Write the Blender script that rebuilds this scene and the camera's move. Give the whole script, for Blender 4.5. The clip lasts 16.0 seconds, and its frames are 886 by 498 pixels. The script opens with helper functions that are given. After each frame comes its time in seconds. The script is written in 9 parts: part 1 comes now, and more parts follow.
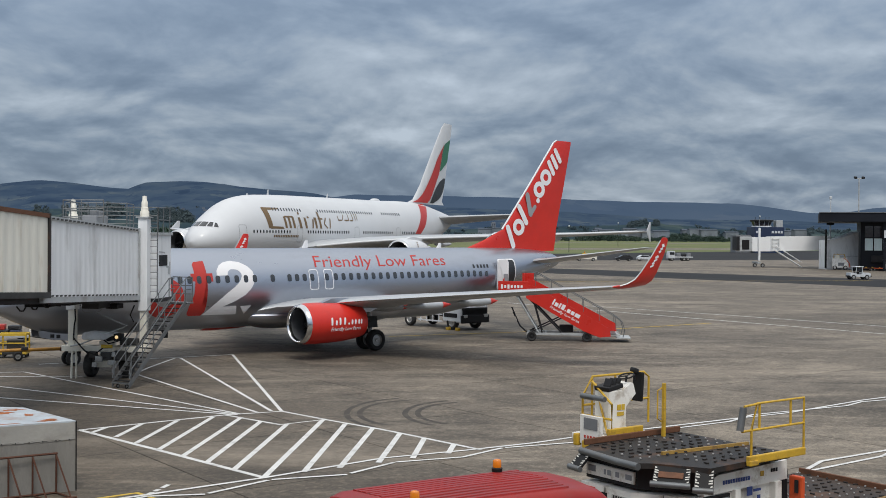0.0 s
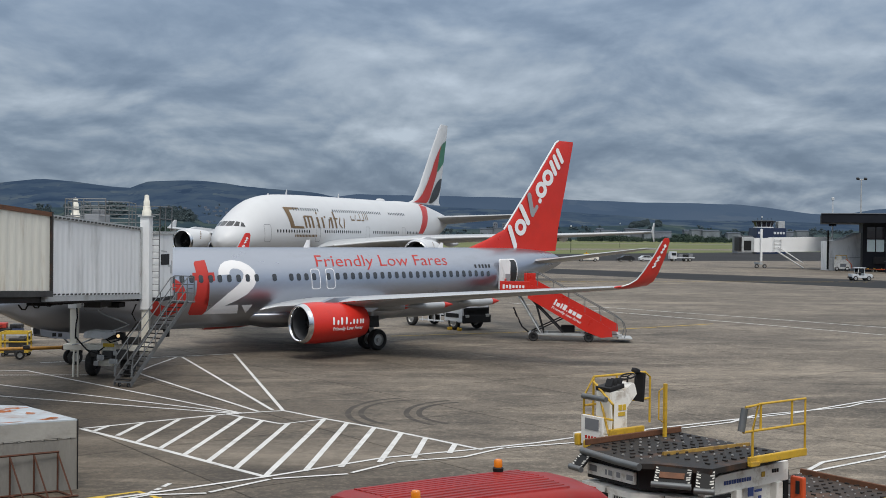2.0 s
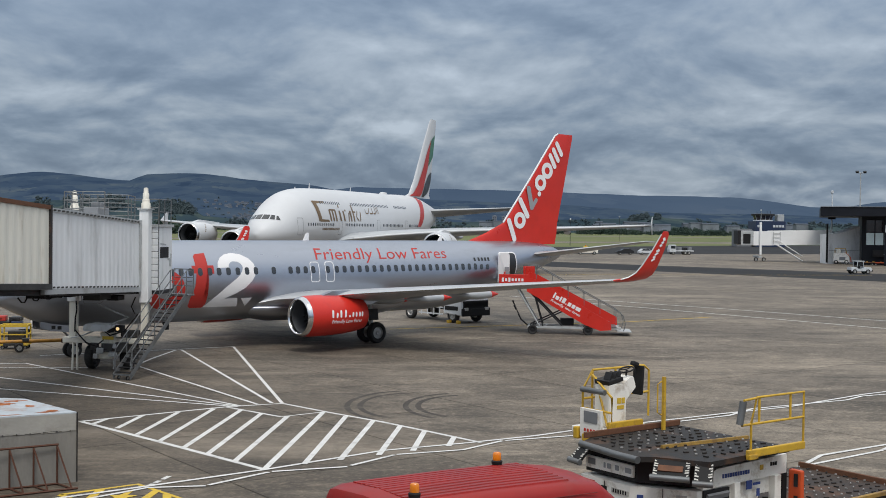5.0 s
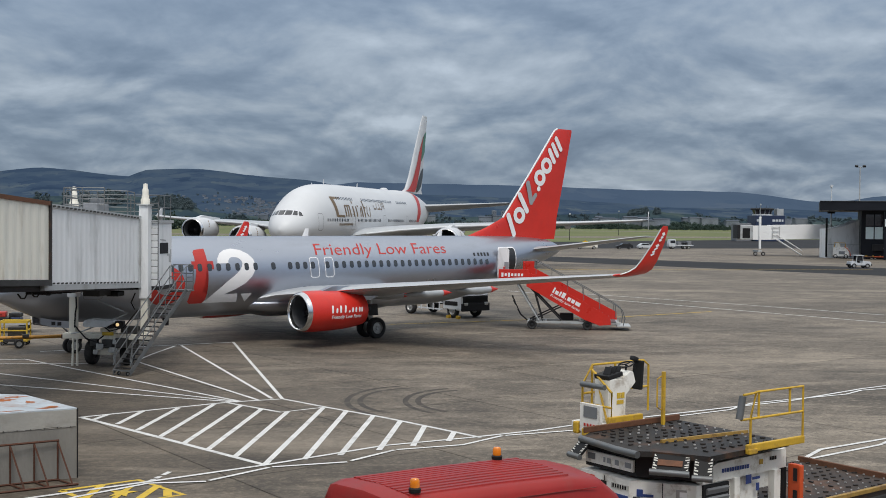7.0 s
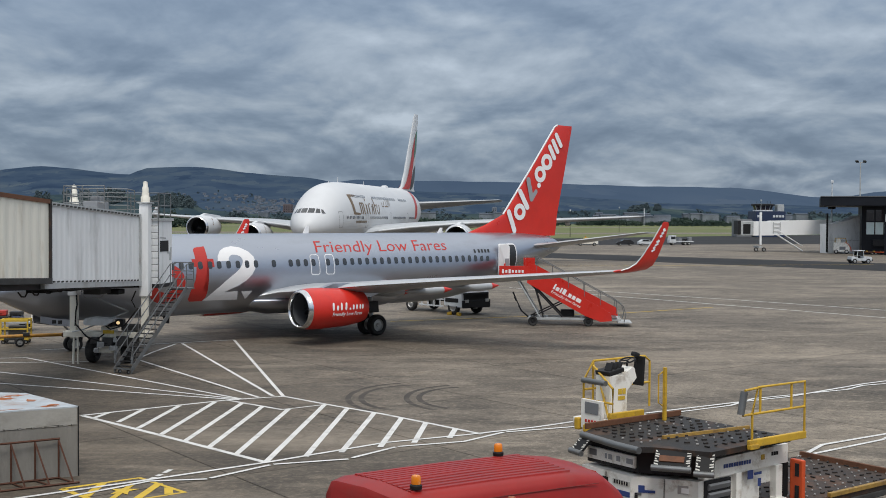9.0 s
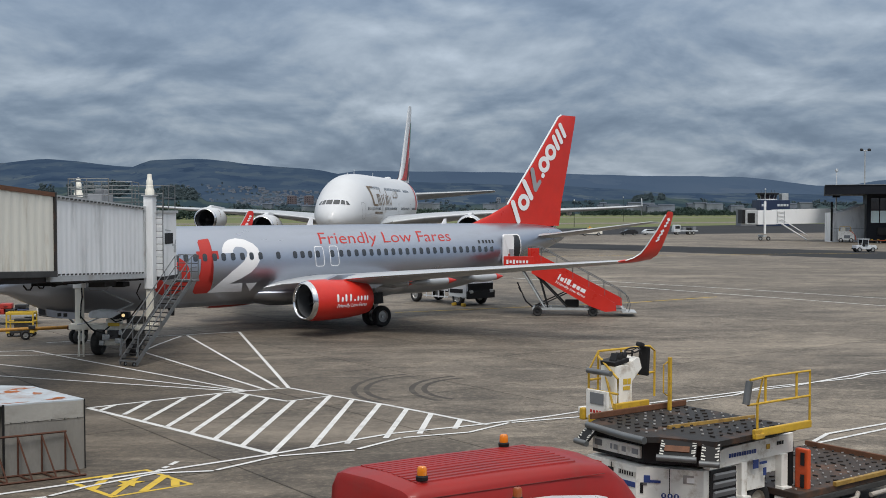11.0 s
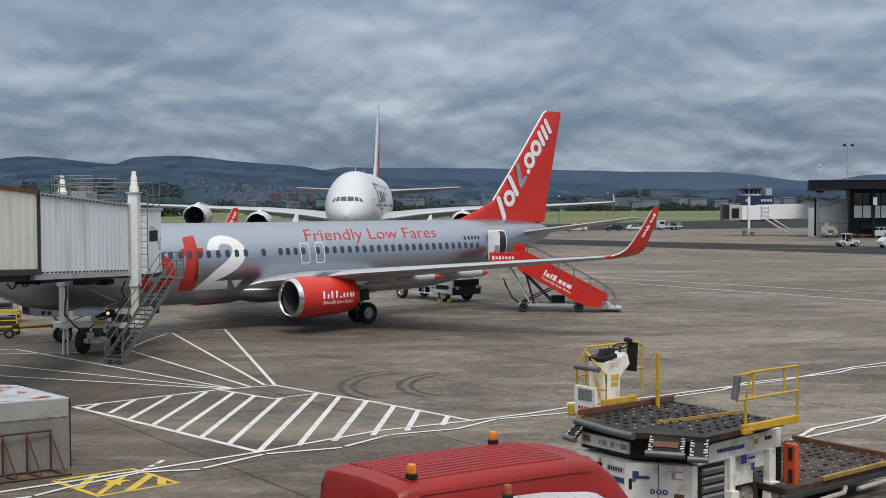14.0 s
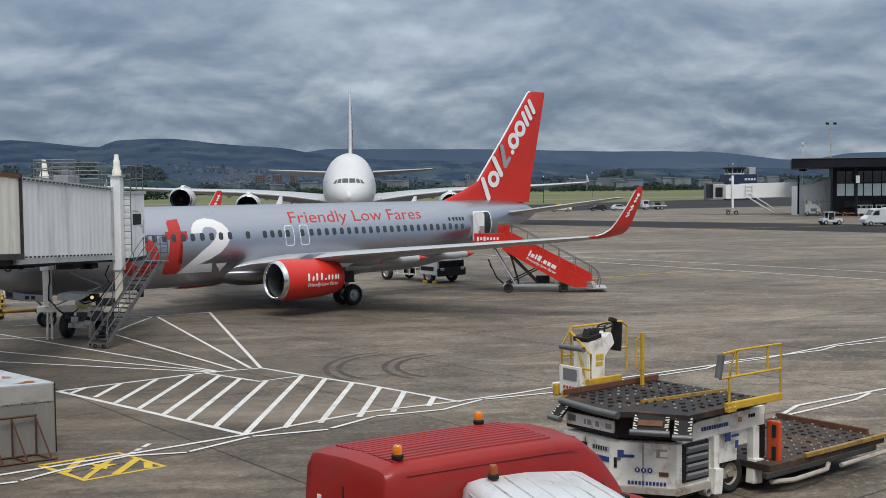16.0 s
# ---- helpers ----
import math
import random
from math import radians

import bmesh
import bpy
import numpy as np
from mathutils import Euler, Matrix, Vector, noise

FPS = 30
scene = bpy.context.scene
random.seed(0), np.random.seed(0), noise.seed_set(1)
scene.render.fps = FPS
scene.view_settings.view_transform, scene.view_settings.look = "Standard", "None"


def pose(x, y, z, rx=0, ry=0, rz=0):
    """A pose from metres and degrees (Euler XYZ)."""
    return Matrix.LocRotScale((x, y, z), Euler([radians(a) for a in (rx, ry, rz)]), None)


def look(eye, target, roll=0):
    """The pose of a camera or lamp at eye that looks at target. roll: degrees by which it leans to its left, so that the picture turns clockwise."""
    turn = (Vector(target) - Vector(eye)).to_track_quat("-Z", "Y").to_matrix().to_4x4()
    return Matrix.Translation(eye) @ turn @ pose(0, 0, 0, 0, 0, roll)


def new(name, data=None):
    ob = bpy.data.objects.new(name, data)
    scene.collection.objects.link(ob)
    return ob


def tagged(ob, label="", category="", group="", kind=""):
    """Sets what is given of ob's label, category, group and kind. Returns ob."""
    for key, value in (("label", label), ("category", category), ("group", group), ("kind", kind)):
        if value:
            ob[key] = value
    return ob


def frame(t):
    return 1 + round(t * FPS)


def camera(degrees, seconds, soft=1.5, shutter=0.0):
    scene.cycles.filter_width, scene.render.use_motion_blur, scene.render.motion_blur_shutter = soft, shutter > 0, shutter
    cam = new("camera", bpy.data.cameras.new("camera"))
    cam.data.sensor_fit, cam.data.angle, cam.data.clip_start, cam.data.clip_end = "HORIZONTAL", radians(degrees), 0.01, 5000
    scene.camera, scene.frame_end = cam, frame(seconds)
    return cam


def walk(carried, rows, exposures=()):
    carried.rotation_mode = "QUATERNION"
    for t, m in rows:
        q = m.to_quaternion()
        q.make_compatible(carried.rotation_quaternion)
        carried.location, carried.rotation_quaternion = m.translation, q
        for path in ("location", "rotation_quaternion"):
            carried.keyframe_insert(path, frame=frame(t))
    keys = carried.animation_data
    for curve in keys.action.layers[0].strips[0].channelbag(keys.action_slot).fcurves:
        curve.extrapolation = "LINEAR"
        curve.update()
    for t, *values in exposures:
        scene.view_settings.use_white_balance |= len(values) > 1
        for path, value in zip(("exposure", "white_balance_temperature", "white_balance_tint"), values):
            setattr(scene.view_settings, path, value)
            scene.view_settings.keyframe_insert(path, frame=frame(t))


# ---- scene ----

# ---- camera: held by hand at an upstairs terminal window ----
CAM_ROWS = [  # seconds, eye x y z, yaw to the left, pitch up, roll, in degrees
    (0.0, -0.005, -0.002, 6.147, -0.094, -0.729, 0.473),
    (0.5, -0.001, -0.007, 6.152, -0.056, -0.729, 0.514),
    (1.0, 0.001, -0.018, 6.151, -0.016, -0.731, 0.569),
    (1.5, -0.001, -0.006, 6.142, 0.001, -0.729, 0.626),
    (2.0, -0.003, -0.009, 6.143, -0.000, -0.733, 0.645),
    (2.5, -0.009, -0.028, 6.152, -0.014, -0.745, 0.746),
    (3.0, 0.000, -0.032, 6.153, 0.008, -0.803, 0.710),
    (3.5, 0.001, -0.019, 6.143, -0.010, -0.828, 0.733),
    (4.0, -0.003, -0.029, 6.152, -0.027, -0.914, 0.743),
    (6.5, 0.009, 0.000, 6.142, -0.059, -1.295, 0.565),
    (7.0, -0.002, -0.037, 6.158, -0.068, -1.342, 0.561),
    (7.5, 0.002, -0.032, 6.153, -0.041, -1.343, 0.514),
    (8.0, 0.008, -0.011, 6.139, -0.021, -1.339, 0.397),
    (8.5, 0.002, 0.008, 6.142, -0.040, -1.396, 0.370),
    (9.0, 0.001, 0.004, 6.143, -0.041, -1.490, 0.331),
    (11.5, -0.007, -0.008, 6.160, 0.188, -2.120, -0.006),
    (12.0, 0.006, -0.016, 6.163, 0.072, -2.251, 0.375),
    (12.5, -0.003, 0.005, 6.156, 0.023, -2.268, 0.524),
    (13.0, -0.038, 0.053, 6.157, -0.041, -2.182, 0.415),
    (13.5, -0.050, 0.049, 6.156, -0.292, -2.097, 0.105),
    (14.0, -0.060, 0.079, 6.155, -0.600, -2.154, -0.167),
    (14.5, -0.058, 0.071, 6.160, -0.948, -2.446, -0.227),
    (15.0, -0.063, 0.067, 6.169, -1.211, -2.982, -0.477),
    (15.5, -0.055, 0.063, 6.170, -1.329, -3.182, -0.548),
    (16.0, -0.049, 0.067, 6.161, -1.358, -3.115, -0.580),
]


def eye_pose(x, y, z, yaw, pitch, roll):
    a, b = radians(yaw), radians(pitch)
    ahead = Vector((-math.sin(a) * math.cos(b), math.cos(a) * math.cos(b), math.sin(b)))
    eye = Vector((x, y, z))
    return look(eye, eye + ahead, roll)


cam = camera(42.809, 16.0, soft=0.9)
walk(cam, [(r[0], eye_pose(*r[1:])) for r in CAM_ROWS])

# ---- world: overcast sky, soft high sun ----
def build_world():
    w = bpy.data.worlds.new("sky")
    scene.world = w
    w.use_nodes = True
    nt = w.node_tree
    nt.nodes.clear()
    N, L = nt.nodes.new, nt.links.new
    out, bg = N("ShaderNodeOutputWorld"), N("ShaderNodeBackground")
    sky = N("ShaderNodeTexSky")
    sky.sky_type, sky.sun_disc = "NISHITA", False
    sky.sun_elevation, sky.sun_rotation = radians(48), radians(150)
    co, sep = N("ShaderNodeTexCoord"), N("ShaderNodeSeparateXYZ")
    L(co.outputs["Generated"], sep.inputs[0])

    def math_node(op, a, b=None, clamp=False):
        n = N("ShaderNodeMath")
        n.operation, n.use_clamp = op, clamp
        for k, v in enumerate((a, b)):
            if v is None:
                continue
            if isinstance(v, (int, float)):
                n.inputs[k].default_value = v
            else:
                L(v, n.inputs[k])
        return n.outputs[0]

    up = math_node("MAXIMUM", sep.outputs[2], 0.0)
    # the cloud deck lies flat overhead, so that its banks draw together towards the horizon
    far = math_node("DIVIDE", 1.0, math_node("ADD", up, 0.34))

    def cloud(scale, detail, rough, distort, shift, nearer=1.0):
        comb, nz = N("ShaderNodeCombineXYZ"), N("ShaderNodeTexNoise")
        reach = math_node("MULTIPLY", far, nearer)
        L(math_node("MULTIPLY", sep.outputs[0], reach), comb.inputs[0]), L(math_node("MULTIPLY", sep.outputs[1], reach), comb.inputs[1])
        mp = N("ShaderNodeMapping")
        mp.inputs["Location"].default_value = shift
        L(comb.outputs[0], mp.inputs[0]), L(mp.outputs[0], nz.inputs["Vector"])
        nz.inputs["Scale"].default_value, nz.inputs["Detail"].default_value = scale, detail
        nz.inputs["Roughness"].default_value, nz.inputs["Distortion"].default_value = rough, distort
        return nz.outputs["Fac"]

    big = cloud(1.9, 5, 0.5, 0.15, (5.1, 0.6, 0.2))
    lump, over = cloud(3.5, 9, 0.53, 0.25, (7.3, 2.6, 4)), cloud(3.5, 9, 0.53, 0.25, (7.3, 2.6, 4), 0.978)
    # tops of the heaps catch light, their bases are grey
    edge = math_node("MULTIPLY", math_node("SUBTRACT", lump, over), 0.75)
    body = math_node("ADD", math_node("MULTIPLY", big, 0.62), math_node("MULTIPLY", lump, 0.42))
    low = math_node("MINIMUM", up, 0.26)
    # banks are heaviest low down and fade into an even veil higher up
    depth = math_node("SUBTRACT", 1.44, math_node("MULTIPLY", low, 3.7))
    mixed = math_node("ADD", math_node("MULTIPLY", math_node("SUBTRACT", math_node("ADD", body, edge), 0.52), depth), 0.515)
    ramp = N("ShaderNodeValToRGB")
    L(mixed, ramp.inputs[0])
    e = ramp.color_ramp.elements
    e[0].position, e[0].color = 0.34, (0.150, 0.205, 0.288, 1)
    e[1].position, e[1].color = 0.76, (0.475, 0.55, 0.64, 1)
    for pos, c in ((0.43, (0.186, 0.246, 0.334, 1)), (0.50, (0.234, 0.299, 0.390, 1)), (0.57, (0.296, 0.36, 0.442, 1)), (0.65, (0.365, 0.432, 0.515, 1))):
        n = e.new(pos)
        n.color = c
    # clouds brighten towards the zenith, as under any overcast
    gain = math_node("ADD", math_node("MULTIPLY", math_node("MULTIPLY", low, low), 7.2), 0.885)
    sc = N("ShaderNodeVectorMath")
    sc.operation = "SCALE"
    L(ramp.outputs[0], sc.inputs[0]), L(gain, sc.inputs["Scale"])
    # overhead the cloud is thinner: a neutral white
    thin = N("ShaderNodeMix")
    thin.data_type = "RGBA"
    lift = N("ShaderNodeMapRange")
    for k, v in enumerate((0.26, 0.75, 0.0, 0.85)):
        lift.inputs[k + 1].default_value = v
    L(up, lift.inputs[0]), L(lift.outputs[0], thin.inputs[0])
    L(sc.outputs[0], thin.inputs[6])
    thin.inputs[7].default_value = (1.06, 1.08, 1.08, 1)
    skyk = N("ShaderNodeVectorMath")
    skyk.operation = "SCALE"
    skyk.inputs["Scale"].default_value = 0.006
    L(sky.outputs[0], skyk.inputs[0])
    both = N("ShaderNodeVectorMath")
    L(thin.outputs[2], both.inputs[0]), L(skyk.outputs[0], both.inputs[1])
    L(both.outputs[0], bg.inputs[0])
    bg.inputs[1].default_value = 1.0
    L(bg.outputs[0], out.inputs[0])


build_world()
sun_data = bpy.data.lights.new("sun", "SUN")
sun_data.energy, sun_data.angle, sun_data.color = 1.9, radians(20), (1.0, 0.95, 0.885)
sun = new("sun", sun_data)
sun.matrix_world = look((14, -74, 118), (0, 0, 0))

# ---- materials ----
def mat(name, col, rough=0.5, metal=0.0, var=0.12, scale=2.0, fine=25.0, bump=0.0, stain=None, stain_amt=0.0, stain_scale=0.7, coat=0.0, piece=0.0, stretch=(1, 1, 1), spec=0.5):
    """A surface with a broad and a fine variation, stains of their own colour, and relief."""
    m = bpy.data.materials.new(name)
    m.use_nodes = True
    nt = m.node_tree
    N, L = nt.nodes.new, nt.links.new
    b = nt.nodes["Principled BSDF"]
    b.inputs["Metallic"].default_value = metal
    b.inputs["Coat Weight"].default_value = coat
    b.inputs["Specular IOR Level"].default_value = spec
    co = N("ShaderNodeTexCoord")
    mp = N("ShaderNodeMapping")
    mp.inputs["Scale"].default_value = stretch
    L(co.outputs["Object"], mp.inputs[0])

    def noise_of(sc, detail=5.0, rg=0.55):
        n = N("ShaderNodeTexNoise")
        n.inputs["Scale"].default_value, n.inputs["Detail"].default_value, n.inputs["Roughness"].default_value = sc, detail, rg
        L(mp.outputs[0], n.inputs["Vector"])
        return n.outputs["Fac"]

    def mixed(fac, a, c):
        x = N("ShaderNodeMix")
        x.data_type = "RGBA"
        for sock, v in ((x.inputs[0], fac), (x.inputs[6], a), (x.inputs[7], c)):
            if isinstance(v, (float, int)):
                sock.default_value = v
            elif isinstance(v, tuple):
                sock.default_value = (*v[:3], 1)
            else:
                L(v, sock)
        return x.outputs[2]

    def ranged(fac, lo, hi, a=0.0, c=1.0):
        r = N("ShaderNodeMapRange")
        for k, v in enumerate((lo, hi, a, c)):
            r.inputs[k + 1].default_value = v
        L(fac, r.inputs[0])
        return r.outputs[0]

    dark, light = tuple(c * (1 - var) for c in col), tuple(min(1, c * (1 + var * 0.8)) for c in col)
    broad, small = noise_of(scale), noise_of(fine, 6.0, 0.6)
    c1 = mixed(ranged(broad, 0.35, 0.65), dark, light)
    c2 = mixed(ranged(small, 0.3, 0.7, 0.0, 0.5), c1, tuple(c * (1 - var * 1.3) for c in col))
    if stain:
        c2 = mixed(ranged(noise_of(stain_scale, 8.0, 0.65), 0.52, 0.68, 0.0, stain_amt), c2, stain)
    if piece:
        info = N("ShaderNodeObjectInfo")
        c2 = mixed(ranged(info.outputs["Random"], 0, 1, 0, piece), c2, tuple(c * 0.6 for c in col))
    L(c2, b.inputs["Base Color"])
    L(ranged(broad, 0.3, 0.7, max(0.02, rough - 0.06), min(1, rough + 0.08)), b.inputs["Roughness"])
    if bump:
        bp = N("ShaderNodeBump")
        bp.inputs["Strength"].default_value, bp.inputs["Distance"].default_value = bump, 0.02
        L(small, bp.inputs["Height"])
        L(bp.outputs[0], b.inputs["Normal"])
    return m


def glow(name, col, strength):
    m = mat(name, col, 0.3, 0, 0.02)
    b = m.node_tree.nodes["Principled BSDF"]
    b.inputs["Emission Color"].default_value, b.inputs["Emission Strength"].default_value = (*col, 1), strength
    return m


def glass_mat(name, col, rough=0.05):
    m = mat(name, col, rough, 0, 0.05, 3, 9)
    b = m.node_tree.nodes["Principled BSDF"]
    b.inputs["Coat Weight"].default_value, b.inputs["Specular IOR Level"].default_value = 0.6, 0.7
    return m


M = {}
M["silver"] = mat("silver_paint", (0.43, 0.46, 0.525), 0.32, 0.94, 0.05, 0.5, 14, coat=0.1, stain=(0.28, 0.29, 0.31), stain_amt=0.25, stain_scale=0.5, stretch=(0.6, 1, 2))
M["red"] = mat("red_aircraft_paint", (0.60, 0.028, 0.018), 0.32, 0, 0.08, 0.8, 18, coat=0.15, spec=0.4, stain=(0.40, 0.03, 0.03), stain_amt=0.3)
M["white_ac"] = mat("white_aircraft_paint", (0.62, 0.635, 0.655), 0.42, 0, 0.03, 0.4, 9, coat=0.08, stain=(0.54, 0.55, 0.57), stain_amt=0.35, stain_scale=0.3)
M["white_mark"] = mat("white_livery", (0.82, 0.82, 0.83), 0.35, 0, 0.03, 1, 12)
M["grey_mark"] = mat("grey_livery", (0.30, 0.31, 0.33), 0.35, 0, 0.05, 1, 12)
M["gold"] = mat("gold_livery", (0.20, 0.125, 0.055), 0.4, 0.25, 0.08, 1, 12)
M["green_mark"] = mat("green_livery", (0.02, 0.16, 0.075), 0.35, 0, 0.05, 1, 12)
M["red_mark"] = mat("red_livery", (0.47, 0.030, 0.022), 0.42, 0, 0.06, 1, 12)
M["black_mark"] = mat("black_livery", (0.02, 0.021, 0.024), 0.35, 0, 0.05, 1, 12)
M["wing_grey"] = mat("wing_grey", (0.46, 0.48, 0.50), 0.34, 0.2, 0.07, 0.6, 10, stain=(0.3, 0.31, 0.32), stain_amt=0.4, stain_scale=0.6, stretch=(0.4, 1, 1))
M["bare"] = mat("bare_polished_metal", (0.72, 0.73, 0.75), 0.16, 1.0, 0.05, 2, 20)
M["dark_metal"] = mat("dark_metal", (0.026, 0.026, 0.028), 0.5, 0.3, 0.2, 3, 25, spec=0.3)
M["fan"] = mat("fan_blade_titanium", (0.10, 0.105, 0.115), 0.35, 0.8, 0.1, 4, 20)
M["duct"] = mat("inlet_duct_grey", (0.085, 0.09, 0.098), 0.5, 0.1, 0.08, 2, 12)
M["mid_grey"] = mat("mid_grey_paint", (0.20, 0.21, 0.225), 0.5, 0.1, 0.08, 2, 12)
M["tyre"] = mat("tyre_rubber", (0.022, 0.022, 0.023), 0.85, 0, 0.2, 3, 30, bump=0.2, stain=(0.07, 0.065, 0.06), stain_amt=0.4, stain_scale=3)
M["hub"] = mat("wheel_hub", (0.45, 0.45, 0.44), 0.4, 0.5, 0.15, 6, 30)
M["win"] = glass_mat("dark_cabin_glass", (0.018, 0.021, 0.026))
M["steel"] = mat("galvanised_steel", (0.19, 0.20, 0.207), 0.45, 0.65, 0.14, 3, 30, bump=0.05, stain=(0.2, 0.17, 0.14), stain_amt=0.4, stain_scale=2.5)
M["black"] = mat("black_rubber", (0.014, 0.014, 0.015), 0.6, 0, 0.2, 3, 30, spec=0.25)
M["van_red"] = mat("red_van_paint", (0.30, 0.014, 0.012), 0.46, 0, 0.12, 0.9, 14, coat=0.08, spec=0.35, stain=(0.20, 0.03, 0.025), stain_amt=0.5, stain_scale=1.3)
M["van_white"] = mat("white_van_paint", (0.62, 0.65, 0.68), 0.38, 0, 0.06, 1.2, 18, coat=0.2, stain=(0.36, 0.35, 0.33), stain_amt=0.5, stain_scale=2.2)
M["lamp_on"] = glow("warm_lamp_lens", (1.0, 0.72, 0.36), 0.7)
M["amber"] = mat("amber_lens", (0.75, 0.22, 0.01), 0.2, 0, 0.08, 8, 40, coat=0.6)
M["amber_dull"] = mat("faded_amber_lens", (0.30, 0.07, 0.015), 0.35, 0, 0.15, 8, 40)
M["ld_white"] = mat("chipped_white_paint", (0.84, 0.83, 0.79), 0.5, 0, 0.07, 2, 20, bump=0.05, stain=(0.28, 0.20, 0.12), stain_amt=0.6, stain_scale=3.4)
M["ld_yellow"] = mat("worn_yellow_paint", (0.60, 0.37, 0.03), 0.5, 0, 0.14, 3, 25, bump=0.05, stain=(0.20, 0.12, 0.05), stain_amt=0.6, stain_scale=4)
M["yellow_worn"] = mat("rubbed_yellow_rail", (0.36, 0.22, 0.05), 0.55, 0.1, 0.25, 3, 20, stain=(0.13, 0.07, 0.035), stain_amt=0.9, stain_scale=3.5)
M["deck"] = mat("dark_steel_deck", (0.033, 0.030, 0.029), 0.6, 0.2, 0.25, 2, 18, bump=0.15, stain=(0.12, 0.062, 0.036), stain_amt=0.6, stain_scale=1.6, spec=0.3)
M["deck_rust"] = mat("rust_brown_deck", (0.062, 0.047, 0.040), 0.65, 0.2, 0.3, 1.5, 18, bump=0.15, stain=(0.17, 0.08, 0.042), stain_amt=0.7, stain_scale=1.2, spec=0.3)
M["roller_worn"] = mat("worn_roller_steel", (0.42, 0.41, 0.40), 0.5, 0.4, 0.2, 4, 20)
M["rust_dark"] = mat("old_rusted_steel", (0.095, 0.036, 0.02), 0.8, 0.1, 0.3, 3, 20, bump=0.2, stain=(0.04, 0.022, 0.016), stain_amt=0.7, stain_scale=3)
M["sooty"] = mat("sooty_steel", (0.030, 0.027, 0.026), 0.7, 0.2, 0.25, 2, 18, bump=0.1, stain=(0.10, 0.045, 0.025), stain_amt=0.5, stain_scale=2.5)
M["rust"] = mat("rusty_steel", (0.17, 0.075, 0.04), 0.75, 0.2, 0.3, 3, 20, bump=0.2, stain=(0.07, 0.035, 0.025), stain_amt=0.6, stain_scale=3)
M["wheel_rust"] = mat("dirty_rusty_rim", (0.36, 0.33, 0.28), 0.6, 0.1, 0.2, 5, 25, stain=(0.14, 0.075, 0.04), stain_amt=0.9, stain_scale=6)
M["rail_dirty"] = mat("rust_streaked_white_rail", (0.40, 0.37, 0.33), 0.6, 0, 0.15, 2, 20, stain=(0.17, 0.10, 0.06), stain_amt=0.95, stain_scale=3.5)
M["orange"] = mat("orange_plastic", (0.62, 0.085, 0.02), 0.45, 0, 0.1, 3, 20)
M["hazard_w"] = mat("worn_hazard_white", (0.56, 0.55, 0.51), 0.6, 0, 0.15, 4, 20, stain=(0.12, 0.11, 0.1), stain_amt=0.6, stain_scale=5)
M["blue_mark"] = mat("blue_marking", (0.03, 0.06, 0.22), 0.5, 0, 0.1, 4, 20)
M["bridge_w"] = mat("bridge_white_panel", (0.80, 0.815, 0.83), 0.5, 0.05, 0.06, 0.8, 12, bump=0.03, stain=(0.42, 0.43, 0.43), stain_amt=0.55, stain_scale=1.3, stretch=(1, 1, 0.22))
M["bridge_c"] = mat("bridge_cream_panel", (0.80, 0.775, 0.69), 0.55, 0.05, 0.07, 0.8, 12, bump=0.03, stain=(0.36, 0.26, 0.16), stain_amt=0.6, stain_scale=1.1, stretch=(1, 1, 0.18))
M["bridge_grey"] = mat("bridge_grey_steel", (0.46, 0.48, 0.49), 0.5, 0.2, 0.08, 1.4, 18, stain=(0.22, 0.19, 0.16), stain_amt=0.45, stain_scale=2.0)
M["grubby"] = mat("grubby_dark_steel", (0.06, 0.06, 0.06), 0.6, 0.2, 0.3, 2, 18, stain=(0.03, 0.028, 0.025), stain_amt=0.8, stain_scale=2.2, spec=0.3)
M["line_w"] = mat("white_road_paint", (0.66, 0.66, 0.65), 0.7, 0, 0.10, 1.5, 30, bump=0.1, stain=(0.28, 0.27, 0.26), stain_amt=0.55, stain_scale=1.8)
M["line_y"] = mat("yellow_road_paint", (0.62, 0.42, 0.04), 0.7, 0, 0.12, 1.5, 30, bump=0.1, stain=(0.26, 0.2, 0.08), stain_amt=0.5, stain_scale=2.5)
M["tyre_mark"] = mat("tyre_scrub", (0.058, 0.050, 0.042), 0.85, 0, 0.35, 0.9, 8, stain=(0.13, 0.112, 0.092), stain_amt=0.8, stain_scale=1.5)


